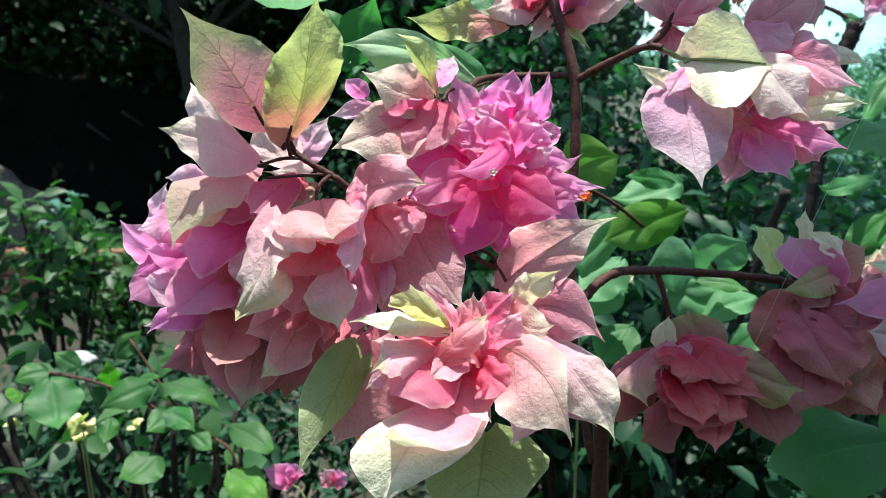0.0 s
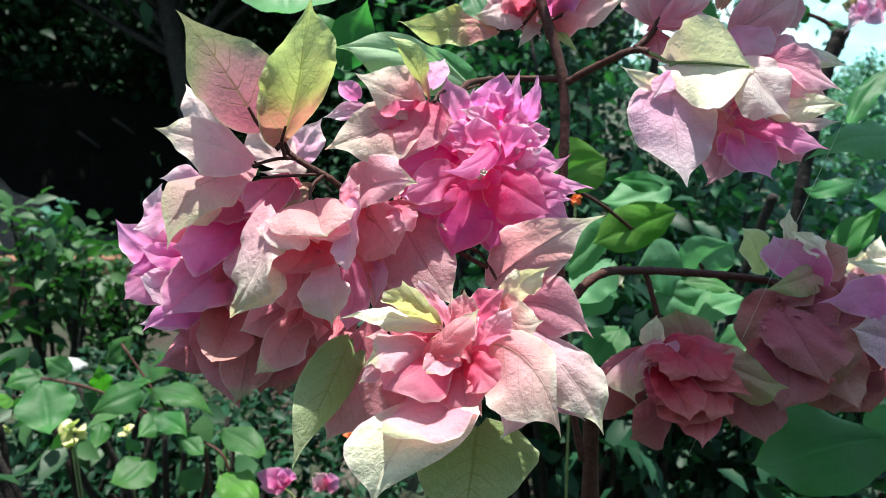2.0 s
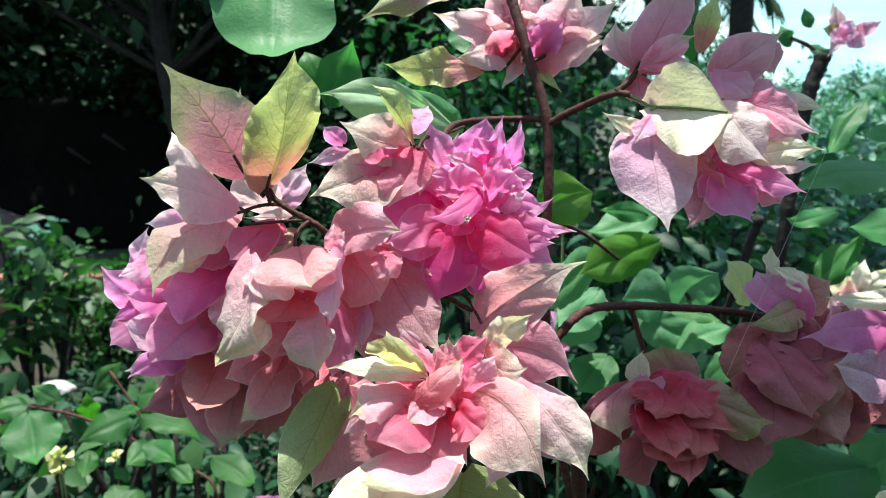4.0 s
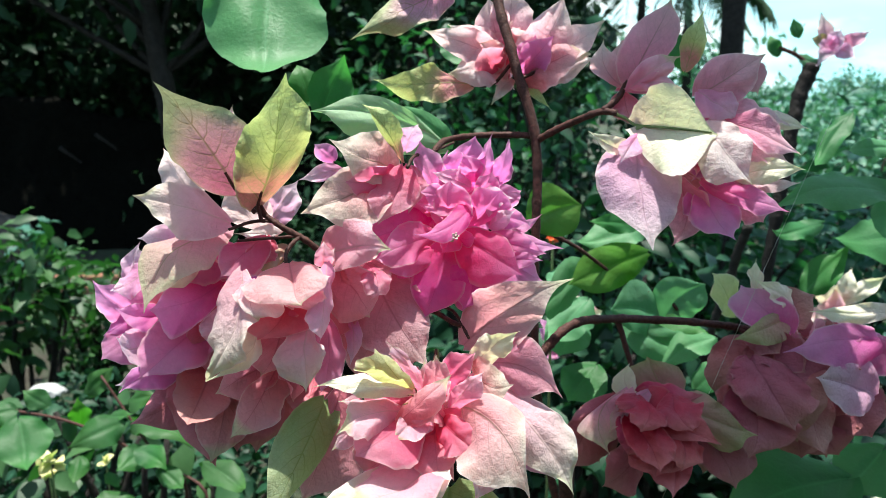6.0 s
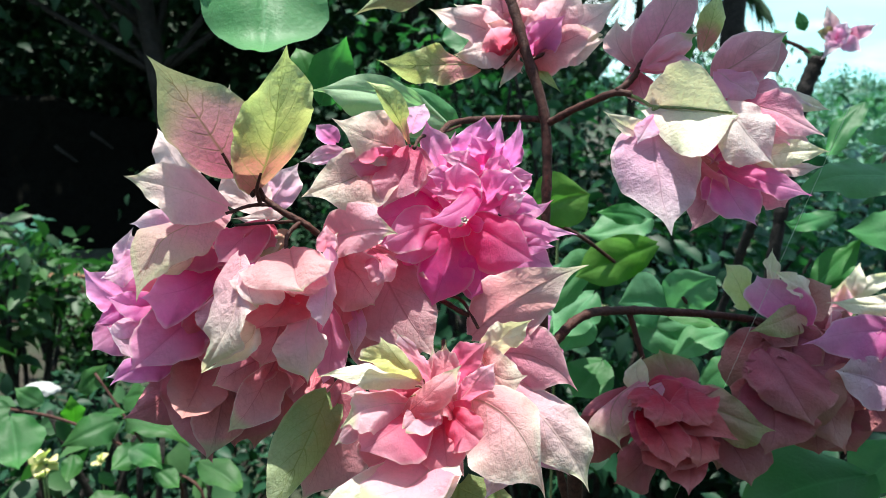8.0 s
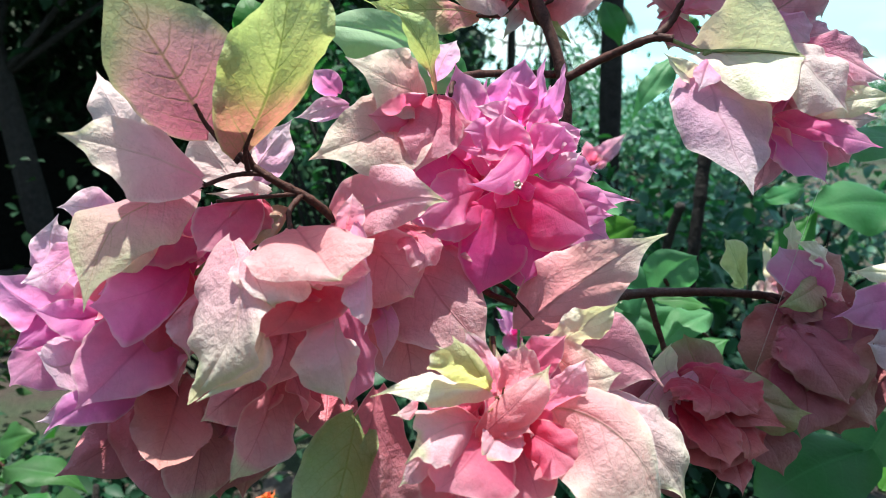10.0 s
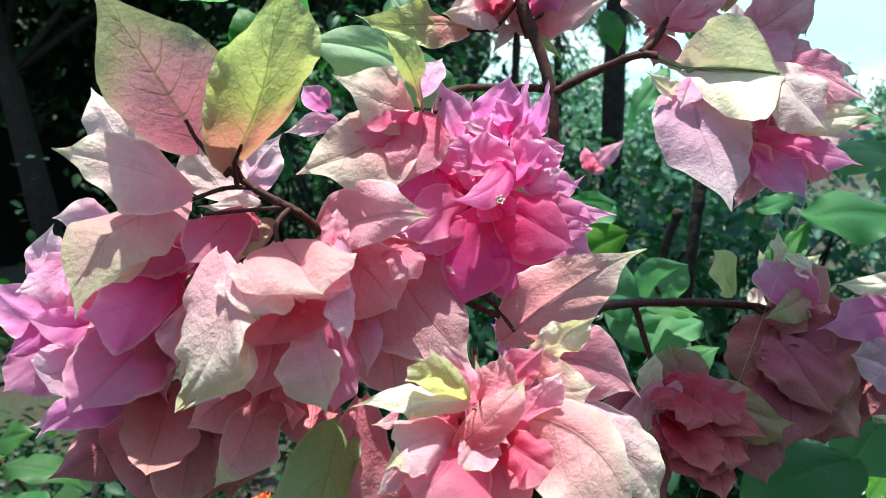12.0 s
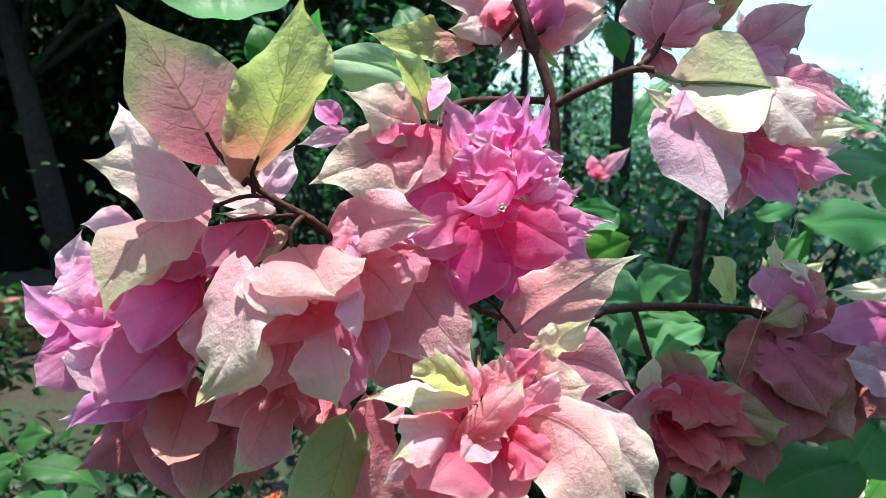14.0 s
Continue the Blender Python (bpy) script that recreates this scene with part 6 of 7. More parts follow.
bract(shaded, "shadepink", (0.2382, 0.3637, 1.1924), (0.2714, 0.3468, 1.1835), (-0.47, -0.88, -0.07), 0.0219, 0.1, 0.3)
bract(shaded, "shadepink", (0.2786, 0.3734, 1.1572), (0.2913, 0.3543, 1.1329), (-0.54, -0.77, 0.32), 0.0395, 0.1, -0.2)
bract(shaded, "shadepink", (0.2676, 0.3761, 1.1366), (0.2746, 0.3597, 1.1171), (-0.54, -0.73, 0.42), 0.0401, 0.1, -0.2)

crimson = flower_cluster((0.1409, 0.3675, 1.1733), (0.1563, 0.3640, 1.1387))
fill_cluster(crimson, (0.1563, 0.3640, 1.1387), 0.03, 22, ['shadepink', 'salmon'])
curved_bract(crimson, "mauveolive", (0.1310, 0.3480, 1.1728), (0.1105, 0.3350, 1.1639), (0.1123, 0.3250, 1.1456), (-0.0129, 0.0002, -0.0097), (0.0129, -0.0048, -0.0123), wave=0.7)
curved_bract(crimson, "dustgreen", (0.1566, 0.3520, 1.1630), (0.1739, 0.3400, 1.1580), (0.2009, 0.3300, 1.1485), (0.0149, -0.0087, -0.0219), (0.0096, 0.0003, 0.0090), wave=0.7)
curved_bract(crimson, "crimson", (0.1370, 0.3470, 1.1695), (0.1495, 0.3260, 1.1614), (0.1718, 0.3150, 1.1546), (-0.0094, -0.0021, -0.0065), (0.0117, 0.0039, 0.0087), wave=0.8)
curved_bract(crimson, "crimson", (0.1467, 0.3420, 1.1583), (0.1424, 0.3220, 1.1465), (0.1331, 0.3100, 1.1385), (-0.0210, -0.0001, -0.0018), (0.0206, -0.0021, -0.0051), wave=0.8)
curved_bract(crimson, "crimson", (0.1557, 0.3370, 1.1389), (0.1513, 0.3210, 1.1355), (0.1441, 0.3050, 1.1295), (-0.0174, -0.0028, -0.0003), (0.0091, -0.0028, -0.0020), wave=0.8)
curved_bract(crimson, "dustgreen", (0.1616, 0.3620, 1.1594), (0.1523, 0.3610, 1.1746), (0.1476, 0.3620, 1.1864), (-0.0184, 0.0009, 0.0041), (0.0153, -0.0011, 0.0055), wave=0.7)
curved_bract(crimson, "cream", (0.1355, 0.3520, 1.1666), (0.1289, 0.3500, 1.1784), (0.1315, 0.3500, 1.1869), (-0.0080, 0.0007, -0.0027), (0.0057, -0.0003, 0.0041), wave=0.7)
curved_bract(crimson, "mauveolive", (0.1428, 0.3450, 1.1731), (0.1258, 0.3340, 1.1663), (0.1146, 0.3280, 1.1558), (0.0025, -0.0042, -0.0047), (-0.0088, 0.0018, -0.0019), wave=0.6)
curved_bract(crimson, "shadepink", (0.1297, 0.3650, 1.1610), (0.1108, 0.3580, 1.1425), (0.0996, 0.3520, 1.1217), (0.0101, -0.0046, -0.0186), (-0.0153, 0.0024, -0.0006), wave=0.6)
curved_bract(crimson, "shadepink", (0.1767, 0.3550, 1.1473), (0.1899, 0.3460, 1.1309), (0.1976, 0.3400, 1.1115), (-0.0091, -0.0019, -0.0113), (0.0246, 0.0021, -0.0072), wave=0.6)
curved_bract(crimson, "shadepink", (0.1403, 0.3500, 1.1343), (0.1311, 0.3420, 1.1243), (0.1166, 0.3380, 1.1161), (0.0044, -0.0036, -0.0162), (-0.0121, 0.0024, 0.0051), wave=0.6)
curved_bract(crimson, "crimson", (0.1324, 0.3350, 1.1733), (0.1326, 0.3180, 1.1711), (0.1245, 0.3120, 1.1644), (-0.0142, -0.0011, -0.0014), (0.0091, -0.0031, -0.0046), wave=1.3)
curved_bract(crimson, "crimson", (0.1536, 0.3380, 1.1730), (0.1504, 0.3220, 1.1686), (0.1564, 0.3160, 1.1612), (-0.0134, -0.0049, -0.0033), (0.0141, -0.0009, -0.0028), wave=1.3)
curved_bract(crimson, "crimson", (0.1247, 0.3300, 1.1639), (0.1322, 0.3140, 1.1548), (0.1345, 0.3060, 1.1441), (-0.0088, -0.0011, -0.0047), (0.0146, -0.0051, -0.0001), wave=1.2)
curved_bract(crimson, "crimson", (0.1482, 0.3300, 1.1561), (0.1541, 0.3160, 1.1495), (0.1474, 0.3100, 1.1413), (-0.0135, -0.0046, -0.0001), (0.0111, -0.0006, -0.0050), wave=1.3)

far = flower_cluster((0.5852, 0.9216, 1.3919), (0.6092, 0.9355, 1.4182))
fill_cluster(far, (0.6092, 0.9355, 1.4182), 0.014, 6, ['lavpale'])
bract(far, "mauve", (0.6028, 0.9256, 1.4174), (0.5893, 0.9366, 1.4635), (-0.57, -0.82, 0.03), 0.0189, 0.1, 0.3)
bract(far, "dustgreen", (0.6028, 0.9256, 1.4174), (0.5747, 0.9302, 1.4280), (-0.23, -0.95, -0.21), 0.0205, 0.1, 0.3)
bract(far, "palepink", (0.5987, 0.9152, 1.4150), (0.6509, 0.9149, 1.4335), (-0.05, -0.99, 0.13), 0.0187, 0.1, 0.3)
bract(far, "lavpale", (0.5987, 0.9152, 1.4150), (0.6266, 0.8992, 1.3985), (-0.53, -0.84, -0.08), 0.0217, 0.1, 0.3)
bract(far, "lavpale", (0.5899, 0.9055, 1.4142), (0.5680, 0.8917, 1.3894), (-0.16, -0.80, 0.58), 0.0230, 0.1, 0.3)
bract(far, "lavpale", (0.5899, 0.9058, 1.4157), (0.5636, 0.8953, 1.4043), (0.21, -0.91, 0.35), 0.0215, 0.1, 0.3)
bract(far, "lavpale", (0.5850, 0.8958, 1.4148), (0.5946, 0.8890, 1.4347), (-0.53, -0.85, -0.04), 0.0227, 0.1, 0.3)
bract(far, "lavpale", (0.5850, 0.8958, 1.4148), (0.5982, 0.8852, 1.4185), (-0.61, -0.79, -0.09), 0.0227, 0.1, 0.3)

white_spray = flower_cluster((0.4951, 0.6690, 1.0936), (0.4948, 0.6863, 1.1250))
fill_cluster(white_spray, (0.4948, 0.6863, 1.1250), 0.01, 3, ['cream'])
bract(white_spray, "cream", (0.4794, 0.6657, 1.1085), (0.4518, 0.6744, 1.1658), (-0.51, -0.85, -0.12), 0.0247, 0.1, 0.3)
bract(white_spray, "mauve", (0.4748, 0.6651, 1.1250), (0.4508, 0.6547, 1.0964), (-0.42, -0.69, 0.60), 0.0221, 0.1, 0.3)
bract(white_spray, "cream", (0.4833, 0.6685, 1.1268), (0.4910, 0.6689, 1.1625), (-0.53, -0.84, 0.12), 0.0214, 0.1, 0.4)
bract(white_spray, "cream", (0.4880, 0.6667, 1.1238), (0.5237, 0.6538, 1.1564), (-0.56, -0.77, 0.31), 0.0185, 0.1, 0.4)
bract(white_spray, "palepink", (0.4700, 0.6562, 1.1022), (0.4721, 0.6598, 1.1466), (-0.66, -0.75, 0.09), 0.0208, 0.1, 0.3)
bract(white_spray, "mauve", (0.4645, 0.6702, 1.1116), (0.4378, 0.6638, 1.0986), (-0.12, -0.77, 0.63), 0.0210, 0.1, 0.3)

back_spray = flower_cluster((0.2123, 0.6564, 1.1121), (0.2004, 0.6695, 1.1207))
fill_cluster(back_spray, (0.2004, 0.6695, 1.1207), 0.006, 2, ['palepink'])
bract(back_spray, "cream", (0.2016, 0.6585, 1.1179), (0.1826, 0.6551, 1.1427), (0.02, -0.99, -0.12), 0.0154, 0.1, 0.3)
bract(back_spray, "palepink", (0.2005, 0.6596, 1.1225), (0.1990, 0.6528, 1.1382), (-0.29, -0.87, -0.41), 0.0130, 0.1, 0.3)
bract(back_spray, "cream", (0.2034, 0.6583, 1.1179), (0.2105, 0.6491, 1.1256), (-0.77, -0.64, -0.06), 0.0130, 0.1, 0.3)
bract(back_spray, "lav", (0.1625, 0.6369, 1.0977), (0.1416, 0.6338, 1.1234), (0.08, -1.00, -0.05), 0.0196, 0.1, 0.3)
bract(back_spray, "magpink", (0.1596, 0.6366, 1.0954), (0.1700, 0.6296, 1.1146), (-0.49, -0.87, -0.05), 0.0173, 0.1, 0.3)
bract(back_spray, "magpink", (0.1567, 0.6366, 1.0943), (0.1468, 0.6245, 1.0821), (0.00, -0.71, 0.70), 0.0196, 0.1, 0.3)

low_spray = flower_cluster((-0.1460, 0.7092, 0.8363), (-0.1658, 0.7146, 0.8555))
fill_cluster(low_spray, (-0.1658, 0.7146, 0.8555), 0.01, 3, ['magpink', 'lav'])
bract(low_spray, "magpink", (-0.1556, 0.6968, 0.8703), (-0.1882, 0.6923, 0.8876), (0.35, -0.83, 0.44), 0.0231, 0.1, 0.3)
bract(low_spray, "lav", (-0.1524, 0.6970, 0.8723), (-0.1601, 0.6926, 0.8966), (0.42, -0.91, -0.03), 0.0218, 0.1, 0.3)
bract(low_spray, "magpink", (-0.1072, 0.6934, 0.8677), (-0.0901, 0.6859, 0.8848), (-0.48, -0.87, 0.10), 0.0218, 0.1, 0.3)
bract(low_spray, "palepink", (-0.1105, 0.6935, 0.8676), (-0.1207, 0.6890, 0.8908), (0.43, -0.90, 0.01), 0.0218, 0.1, 0.3)

pale_spray = flower_cluster((0.3520, 0.8784, 1.2102), (0.3589, 0.8812, 1.2321))
fill_cluster(pale_spray, (0.3589, 0.8812, 1.2321), 0.008, 2, ['palepink'])
bract(pale_spray, "palepink", (0.3574, 0.8816, 1.2321), (0.3961, 0.8692, 1.2706), (-0.41, -0.90, 0.12), 0.0252, 0.1, 0.3)
bract(pale_spray, "salmon", (0.3573, 0.8813, 1.2306), (0.3457, 0.8807, 1.2633), (-0.38, -0.91, -0.15), 0.0193, 0.1, 0.3)
bract(pale_spray, "palepink", (0.3588, 0.8809, 1.2306), (0.3746, 0.8683, 1.2402), (-0.62, -0.78, -0.01), 0.0193, 0.1, 0.3)
bract(pale_spray, "palepink", (0.6467, 0.7674, 1.2950), (0.6820, 0.7498, 1.3048), (-0.46, -0.88, 0.09), 0.0182, 0.1, 0.3)
bract(pale_spray, "cream", (0.6482, 0.7676, 1.2978), (0.6595, 0.7571, 1.3116), (-0.70, -0.72, 0.02), 0.0140, 0.1, 0.3)
bract(pale_spray, "cream", (0.3588, 0.4361, 1.0227), (0.3719, 0.4263, 1.0419), (-0.80, -0.52, 0.28), 0.0128, 0.1, 0.3)

# broad leaves on bowed ribs
curved_bract(bush, "leaf_blue", (0.2083, 0.4920, 1.1671), (0.1841, 0.4840, 1.1800), (0.1619, 0.4800, 1.1798), (0.0024, -0.0020, -0.0204), (0.0017, 0.0060, 0.0209), wave=0.35, belly=0.5)
curved_bract(bush, "leaf_blue", (0.2093, 0.4920, 1.1651), (0.2205, 0.4870, 1.1876), (0.2395, 0.4840, 1.1979), (-0.0167, 0.0020, 0.0123), (0.0158, -0.0020, -0.0114), wave=0.35, belly=0.5)
curved_bract(bush, "leaf_blue", (0.1788, 0.4900, 1.1655), (0.2006, 0.4820, 1.1535), (0.2360, 0.4760, 1.1407), (0.0204, 0.0003, 0.0074), (-0.0033, -0.0057, -0.0164), wave=0.4)
curved_bract(bush, "leaf_blue", (0.1568, 0.5250, 1.1991), (0.1365, 0.5160, 1.1920), (0.1151, 0.5100, 1.1720), (-0.0085, -0.0038, -0.0265), (-0.0035, 0.0042, 0.0177), wave=0.4, belly=0.45)
curved_bract(bush, "leaf_blue", (0.1460, 0.5550, 1.1554), (0.1466, 0.5470, 1.1391), (0.1386, 0.5400, 1.1186), (-0.0208, 0.0020, -0.0013), (0.0212, -0.0020, -0.0061), wave=0.4, belly=0.5)
curved_bract(bush, "leaf_lit", (0.0966, 0.4720, 1.2494), (0.1123, 0.4650, 1.2614), (0.1300, 0.4600, 1.2661), (-0.0120, 0.0050, 0.0185), (0.0078, -0.0050, -0.0171), wave=0.3, belly=0.5)
curved_bract(bush, "leaf_lit", (0.1985, 0.5050, 1.2194), (0.1656, 0.4970, 1.2105), (0.1306, 0.4900, 1.1977), (0.0046, -0.0030, -0.0179), (-0.0088, 0.0040, 0.0158), wave=0.4, belly=0.5)
# one leaf in two blades, pale for the sunlit half, darker for shade
curved_bract(bush, "leaf_pale", (0.0237, 0.3520, 1.3136), (-0.0071, 0.3360, 1.3307), (-0.0431, 0.3220, 1.3331), (-0.0221, -0.0117, -0.0099), (-0.0106, -0.0017, 0.0112), wave=0.3)
curved_bract(bush, "leaf_blue", (0.0255, 0.3580, 1.3126), (0.0115, 0.3520, 1.3278), (-0.0076, 0.3480, 1.3363), (-0.0148, -0.0033, -0.0061), (0.0050, 0.0037, 0.0032), wave=0.3)
curved_bract(bush, "lime", (0.2371, 0.4300, 1.1899), (0.2260, 0.4250, 1.2074), (0.2137, 0.4220, 1.2238), (-0.0114, -0.0000, -0.0034), (0.0062, 0.0020, 0.0121), wave=0.7)
leaf(bush, "leaf_blue", (-0.0794, 0.4432, 1.4201), (-0.0800, 0.3966, 1.3357), (0.20, -0.86, 0.47), 0.0756, 0.06, -0.25)
leaf(bush, "leaf", (-0.0505, 0.4266, 1.3289), (-0.0331, 0.4277, 1.3652), (0.24, -0.97, -0.08), 0.0302, 0.1, -0.4)
leaf(bush, "leaf", (-0.0587, 0.4393, 1.3376), (-0.0674, 0.4454, 1.3625), (0.03, -0.97, 0.24), 0.0255, 0.1, -0.3)
leaf(bush, "leaf", (0.1903, 0.5111, 1.2400), (0.1475, 0.5054, 1.2451), (0.08, -0.92, -0.38), 0.0177, 0.1, -0.4)
leaf(bush, "leaf_blue", (0.2064, 0.5394, 1.2348), (0.1460, 0.5305, 1.2178), (0.05, -0.95, 0.31), 0.0372, 0.08, -0.3)
leaf(bush, "leaf_blue", (0.1634, 0.5489, 1.1664), (0.1293, 0.5335, 1.1295), (-0.12, -0.87, 0.47), 0.0424, 0.06, -0.3)
leaf(bush, "leaf_blue", (0.1567, 0.5757, 1.1934), (0.1386, 0.5503, 1.1639), (-0.05, -0.74, 0.67), 0.0354, 0.06, -0.3)
leaf(bush, "leaf", (0.1962, 0.4655, 1.1729), (0.2296, 0.4517, 1.1688), (-0.24, -0.76, 0.60), 0.0182, 0.08, -0.3)
leaf(bush, "leaf_blue", (0.2424, 0.4690, 1.1588), (0.1957, 0.4587, 1.1409), (-0.02, -0.85, 0.53), 0.0261, 0.06, -0.3)
leaf(bush, "leaf_blue", (0.3092, 0.3872, 1.2816), (0.2299, 0.3811, 1.2805), (0.07, -0.94, 0.33), 0.0328, 0.08, -0.3)
leaf(bush, "leaf_blue", (0.3056, 0.3871, 1.2798), (0.3048, 0.3699, 1.2471), (-0.63, -0.68, 0.37), 0.0246, 0.08, -0.3)
leaf(bush, "leaf_blue", (0.3695, 0.4588, 1.3039), (0.3109, 0.4529, 1.3020), (0.11, -0.96, -0.24), 0.0157, 0.08, -0.3)
leaf(bush, "leaf", (0.3983, 0.5647, 1.3303), (0.3572, 0.5453, 1.2719), (-0.33, -0.80, 0.50), 0.0207, 0.08, -0.3)
leaf(bush, "leaf", (0.3393, 0.4995, 1.2424), (0.2864, 0.4910, 1.2308), (0.15, -0.99, 0.03), 0.0183, 0.08, -0.3)
leaf(bush, "leaf", (0.3542, 0.5351, 1.1745), (0.3944, 0.5401, 1.2136), (-0.34, -0.82, 0.46), 0.0298, 0.08, -0.3)
leaf(bush, "leaf", (0.3118, 0.3950, 1.0787), (0.2131, 0.3828, 1.0562), (-0.01, -0.86, 0.52), 0.0676, 0.06, -0.25)
leaf(bush, "leaf", (0.3430, 0.4058, 1.0933), (0.3037, 0.3931, 1.0670), (-0.26, -0.66, 0.71), 0.0482, 0.06, -0.25)
leaf(bush, "leaf", (0.1760, 0.5548, 1.1030), (0.1449, 0.5312, 1.0764), (-0.00, -0.74, 0.67), 0.0455, 0.06, -0.3)
leaf(bush, "leaf_blue", (0.1547, 0.5283, 1.0668), (0.1857, 0.5104, 1.0427), (-0.21, -0.89, 0.39), 0.0394, 0.06, -0.3)
leaf(bush, "leaf", (0.2412, 0.4890, 1.1078), (0.2689, 0.4821, 1.1343), (-0.49, -0.82, 0.30), 0.0276, 0.06, -0.3)
leaf(bush, "leaf", (0.3203, 0.7949, 1.4181), (0.3395, 0.7837, 1.3728), (-0.43, -0.90, 0.04), 0.0331, 0.06, -0.3)
leaf(bush, "leaf", (0.0468, 0.6285, 1.3989), (0.0644, 0.5988, 1.3629), (-0.39, -0.79, 0.46), 0.0303, 0.06, -0.3)
leaf(bush, "leaf_blue", (0.5891, 0.9208, 1.3896), (0.5540, 0.9269, 1.4049), (-0.25, -0.95, -0.19), 0.0205, 0.06, -0.3)
leaf(bush, "leaf", (0.5320, 0.9284, 1.4032), (0.5214, 0.9355, 1.4324), (-0.53, -0.85, 0.02), 0.0205, 0.06, -0.3)
leaf(bush, "leaf", (0.5606, 0.9313, 1.4280), (0.5531, 0.9375, 1.4541), (-0.55, -0.83, 0.04), 0.0173, 0.06, -0.3)

leaf(bush, "leaf", (0.4742, 0.5324, 1.2196), (0.3713, 0.5363, 1.2121), (-0.05, -0.97, 0.25), 0.0567, 0.06, -0.25)
leaf(bush, "leaf_blue", (0.2303, 0.5154, 1.3390), (0.1971, 0.5157, 1.2999), (-0.31, -0.92, 0.25), 0.0199, 0.06, -0.3)
leaf(bush, "leaf_lit", (0.3595, 0.4168, 1.0318), (0.3746, 0.4172, 1.0521), (-0.65, -0.58, 0.49), 0.0166, 0.06, -0.3)

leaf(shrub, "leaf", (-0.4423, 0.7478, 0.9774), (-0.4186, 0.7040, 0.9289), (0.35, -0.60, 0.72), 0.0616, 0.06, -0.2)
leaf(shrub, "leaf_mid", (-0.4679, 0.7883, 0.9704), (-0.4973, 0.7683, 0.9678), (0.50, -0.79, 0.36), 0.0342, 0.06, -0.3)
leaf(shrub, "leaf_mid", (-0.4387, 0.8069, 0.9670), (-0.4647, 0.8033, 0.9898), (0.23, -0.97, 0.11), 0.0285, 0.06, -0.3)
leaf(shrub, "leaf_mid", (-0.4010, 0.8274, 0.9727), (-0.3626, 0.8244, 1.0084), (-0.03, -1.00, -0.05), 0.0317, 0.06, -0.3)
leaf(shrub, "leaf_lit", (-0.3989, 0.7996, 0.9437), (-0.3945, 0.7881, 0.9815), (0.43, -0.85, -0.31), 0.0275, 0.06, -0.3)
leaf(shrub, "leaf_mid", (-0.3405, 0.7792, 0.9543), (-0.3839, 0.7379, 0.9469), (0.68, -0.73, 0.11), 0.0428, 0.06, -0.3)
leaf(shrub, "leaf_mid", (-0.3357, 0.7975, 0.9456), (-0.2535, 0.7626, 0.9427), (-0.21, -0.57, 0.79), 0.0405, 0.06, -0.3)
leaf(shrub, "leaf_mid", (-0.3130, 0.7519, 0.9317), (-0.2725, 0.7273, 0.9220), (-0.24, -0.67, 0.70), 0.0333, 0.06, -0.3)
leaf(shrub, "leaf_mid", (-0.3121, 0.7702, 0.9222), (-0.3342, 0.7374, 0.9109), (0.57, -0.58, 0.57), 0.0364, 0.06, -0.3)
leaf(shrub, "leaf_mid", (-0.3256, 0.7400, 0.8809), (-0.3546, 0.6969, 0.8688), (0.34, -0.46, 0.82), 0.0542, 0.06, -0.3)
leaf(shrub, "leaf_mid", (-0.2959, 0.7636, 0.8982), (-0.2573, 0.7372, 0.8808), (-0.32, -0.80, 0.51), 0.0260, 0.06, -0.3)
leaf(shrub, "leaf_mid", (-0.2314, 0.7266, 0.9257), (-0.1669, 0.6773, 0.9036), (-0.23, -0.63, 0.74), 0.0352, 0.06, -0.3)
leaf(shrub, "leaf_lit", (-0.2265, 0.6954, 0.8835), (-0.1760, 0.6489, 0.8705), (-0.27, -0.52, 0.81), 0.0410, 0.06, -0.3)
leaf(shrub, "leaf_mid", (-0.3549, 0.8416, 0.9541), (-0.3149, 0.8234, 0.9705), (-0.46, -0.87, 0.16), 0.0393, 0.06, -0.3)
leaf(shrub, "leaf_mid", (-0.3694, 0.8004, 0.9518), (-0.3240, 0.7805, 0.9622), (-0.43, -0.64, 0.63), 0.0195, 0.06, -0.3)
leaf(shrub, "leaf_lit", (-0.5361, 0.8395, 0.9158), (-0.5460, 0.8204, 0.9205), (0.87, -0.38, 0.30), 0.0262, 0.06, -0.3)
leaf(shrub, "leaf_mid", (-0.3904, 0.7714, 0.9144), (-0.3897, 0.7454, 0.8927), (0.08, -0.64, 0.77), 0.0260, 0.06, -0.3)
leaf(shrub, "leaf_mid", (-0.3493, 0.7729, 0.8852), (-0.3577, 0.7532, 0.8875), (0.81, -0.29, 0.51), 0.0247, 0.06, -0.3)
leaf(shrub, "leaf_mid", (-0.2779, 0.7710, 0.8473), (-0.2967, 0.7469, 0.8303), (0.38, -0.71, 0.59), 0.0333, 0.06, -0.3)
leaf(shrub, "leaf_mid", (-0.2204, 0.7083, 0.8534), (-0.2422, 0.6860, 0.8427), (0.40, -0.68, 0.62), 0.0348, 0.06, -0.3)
# an added leafy shoot, above the view, blocks sun from the shaded blooms
shade_shoot_rng = np.random.default_rng(77)
stem("side_branch", bush, 0.003, [(0.062, 0.372, 1.40), (0.08, 0.385, 1.50), (0.15, 0.37, 1.55), (0.31, 0.38, 1.55)])
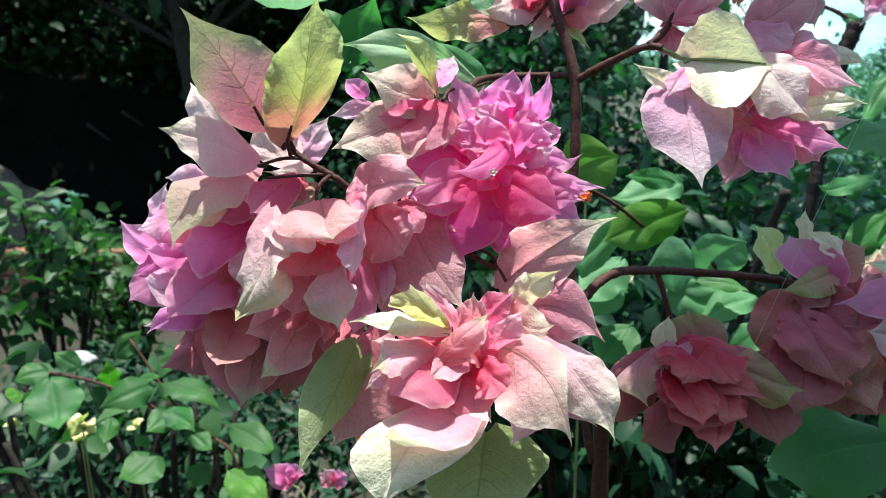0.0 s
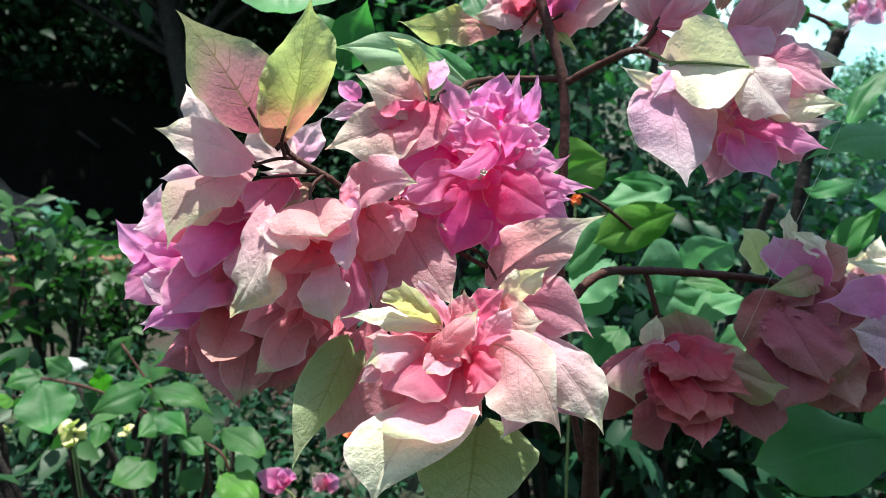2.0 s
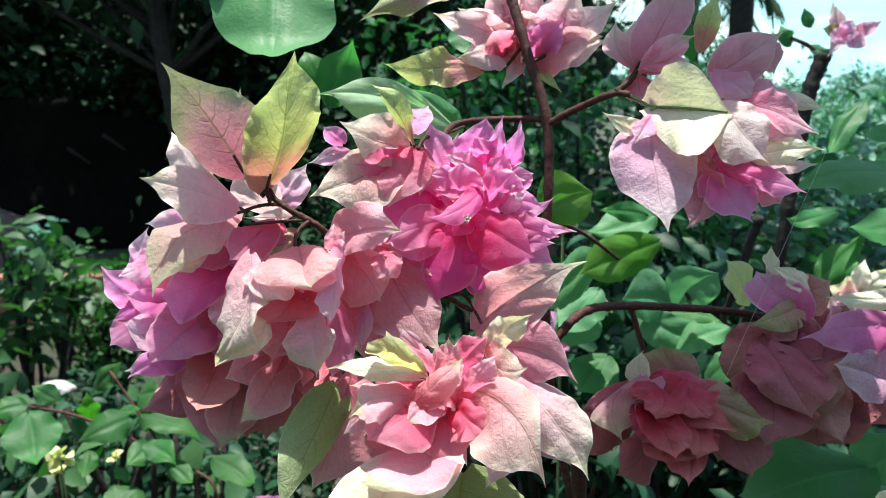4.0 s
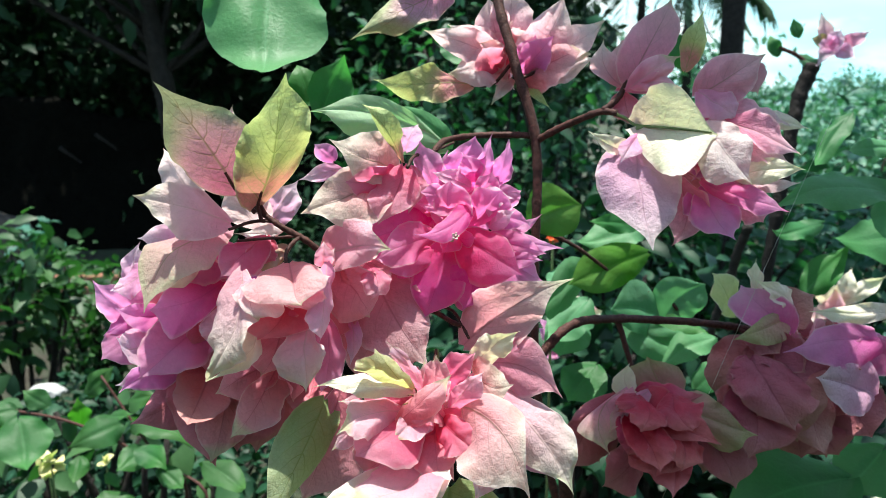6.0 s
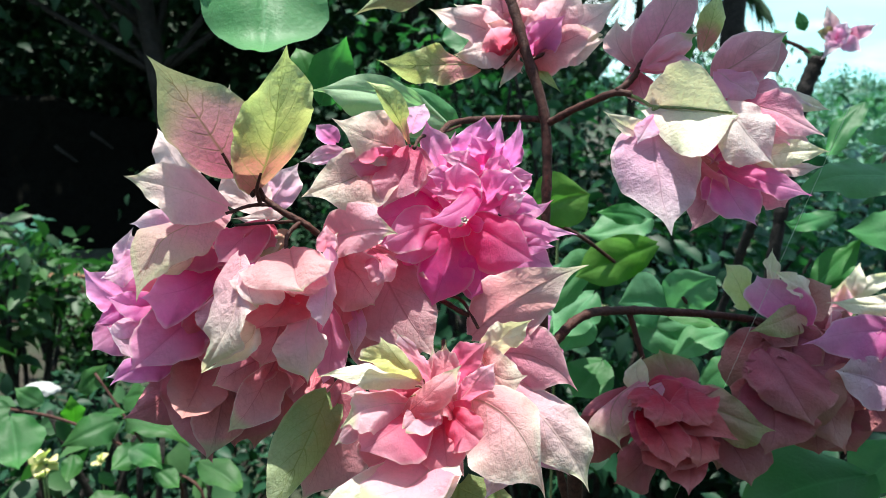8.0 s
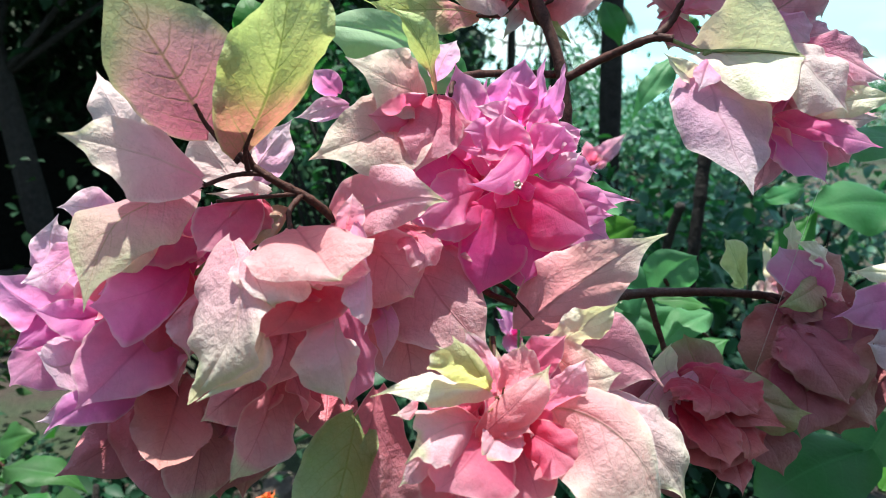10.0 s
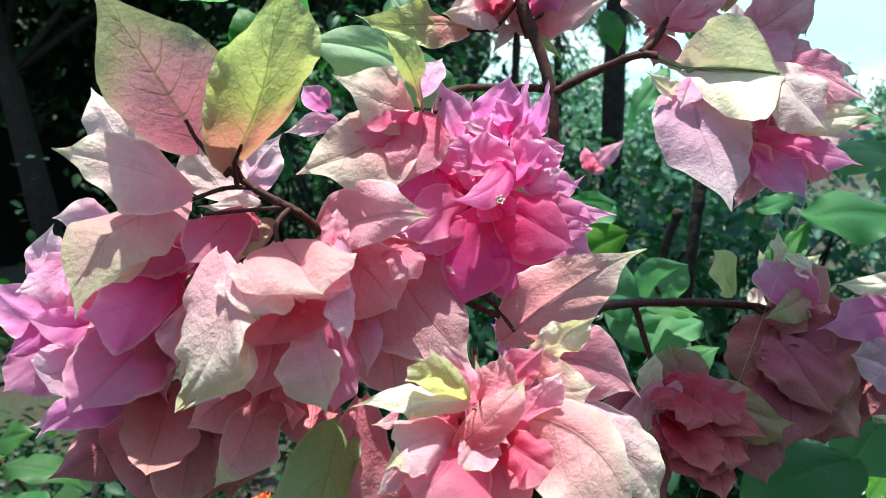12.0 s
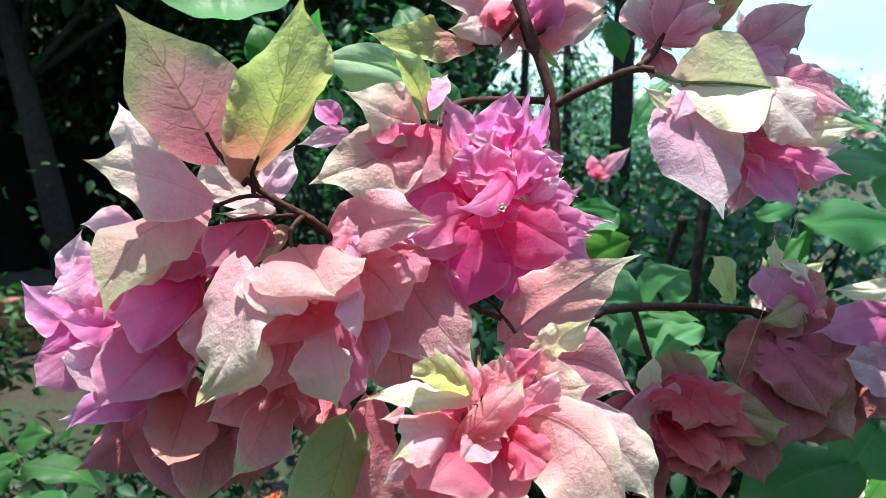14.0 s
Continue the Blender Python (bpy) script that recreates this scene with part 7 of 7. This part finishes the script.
for k in range(230):
    along, ahead = shade_shoot_rng.uniform(0.125, 0.228), shade_shoot_rng.uniform(0.345, 0.397)
    if k % 3 == 0:
        along, ahead = shade_shoot_rng.uniform(0.20, 0.335), shade_shoot_rng.uniform(0.412, 0.45)
    at = np.array((along, ahead, 1.54 + 0.015 * shade_shoot_rng.normal()))
    way = np.array((shade_shoot_rng.normal() * 0.6, shade_shoot_rng.normal(), shade_shoot_rng.normal() * 0.2))
    way = way / np.linalg.norm(way) * shade_shoot_rng.uniform(0.03, 0.045)
    leaf(bush, "leaf", at, at + way, (0, 0, 1), 0.048, 0.06, -0.3)


def small_flower(name, label, place, size, material, seed):
    """A small garden flower: a stalk from the ground and a ruffled head of petals."""
    rng = np.random.default_rng(seed)
    thing = tagged(new(name), label, "flower")
    thing.location = (place[0], place[1], 0)
    p, f = tube(smooth_line([(0.01, 0.01, 0), (0.005, 0, place[2] * 0.6), (0, 0, place[2])], 6), np.linspace(0.002, 0.0012, 13), 6)
    mesh_object("stalk", p, f, STALK, thing)
    count = 16
    head = np.tile((0, 0, place[2]), (count, 1)) + rng.normal(size=(count, 3)) * size * 0.12
    leaf_cloud("head", head, rng.normal(size=(count, 3)) + (0, -0.5, 0.6), size * 0.6, material, thing, rng, 1.3, -0.3)
    return thing


small_flower("yellow_flower", "small pale yellow garden flower among leaves", (-0.5042, 0.9198, 0.8285), 0.032, YELLOW, 1)
small_flower("yellow_flower", "small pale yellow garden flower among leaves", (-0.5308, 0.9610, 0.7822), 0.02, YELLOW, 2)
small_flower("yellow_flower", "small pale yellow garden flower among leaves", (-0.7219, 1.1112, 0.7330), 0.025, YELLOW, 3)
small_flower("yellow_flower", "small pale yellow garden flower among leaves", (-0.4670, 1.0086, 0.7769), 0.022, YELLOW, 4)
small_flower("orange_flower", "small orange-red flower behind the bush", (-0.0744, 0.6767, 0.9400), 0.018, ORANGE, 5)
small_flower("orange_flower", "small orange-red flower behind the bush", (0.1391, 0.5820, 1.2164), 0.012, ORANGE, 6)
boulder("pale limestone lump among the leaves", (-0.7772, 1.4517, 0.7121), (.036, .03, .014), 6, PALE)
# a strand of spider silk
silk = smooth_line([(0.2518, 0.3706, 1.3292), (0.2012, 0.3521, 1.2200), (0.1515, 0.3382, 1.1036)], 6) - np.array(bush.location)
pts, faces = tube(silk, [0.00009] * len(silk), 5)
mesh_object("silk_strand", pts, faces, SILK, bush)
# dry brown stamens in the heart of the lower bloom
for k, (dx, dz) in enumerate(((-0.004, 0.004), (-0.001, 0.006), (0.003, 0.003), (0.005, 0.006), (-0.006, 0.001))):
    heart = np.array((0.0028, 0.2440, 1.2160))
    stem("stamen", bush, 0.0004, [heart, heart + (dx * 0.5, -0.002, dz), heart + (dx, -0.005, dz * 1.4)], DRY, 0.5)
floret(magenta, (0.0219, 0.2830, 1.2784), (0.1, -0.9, 0.4))
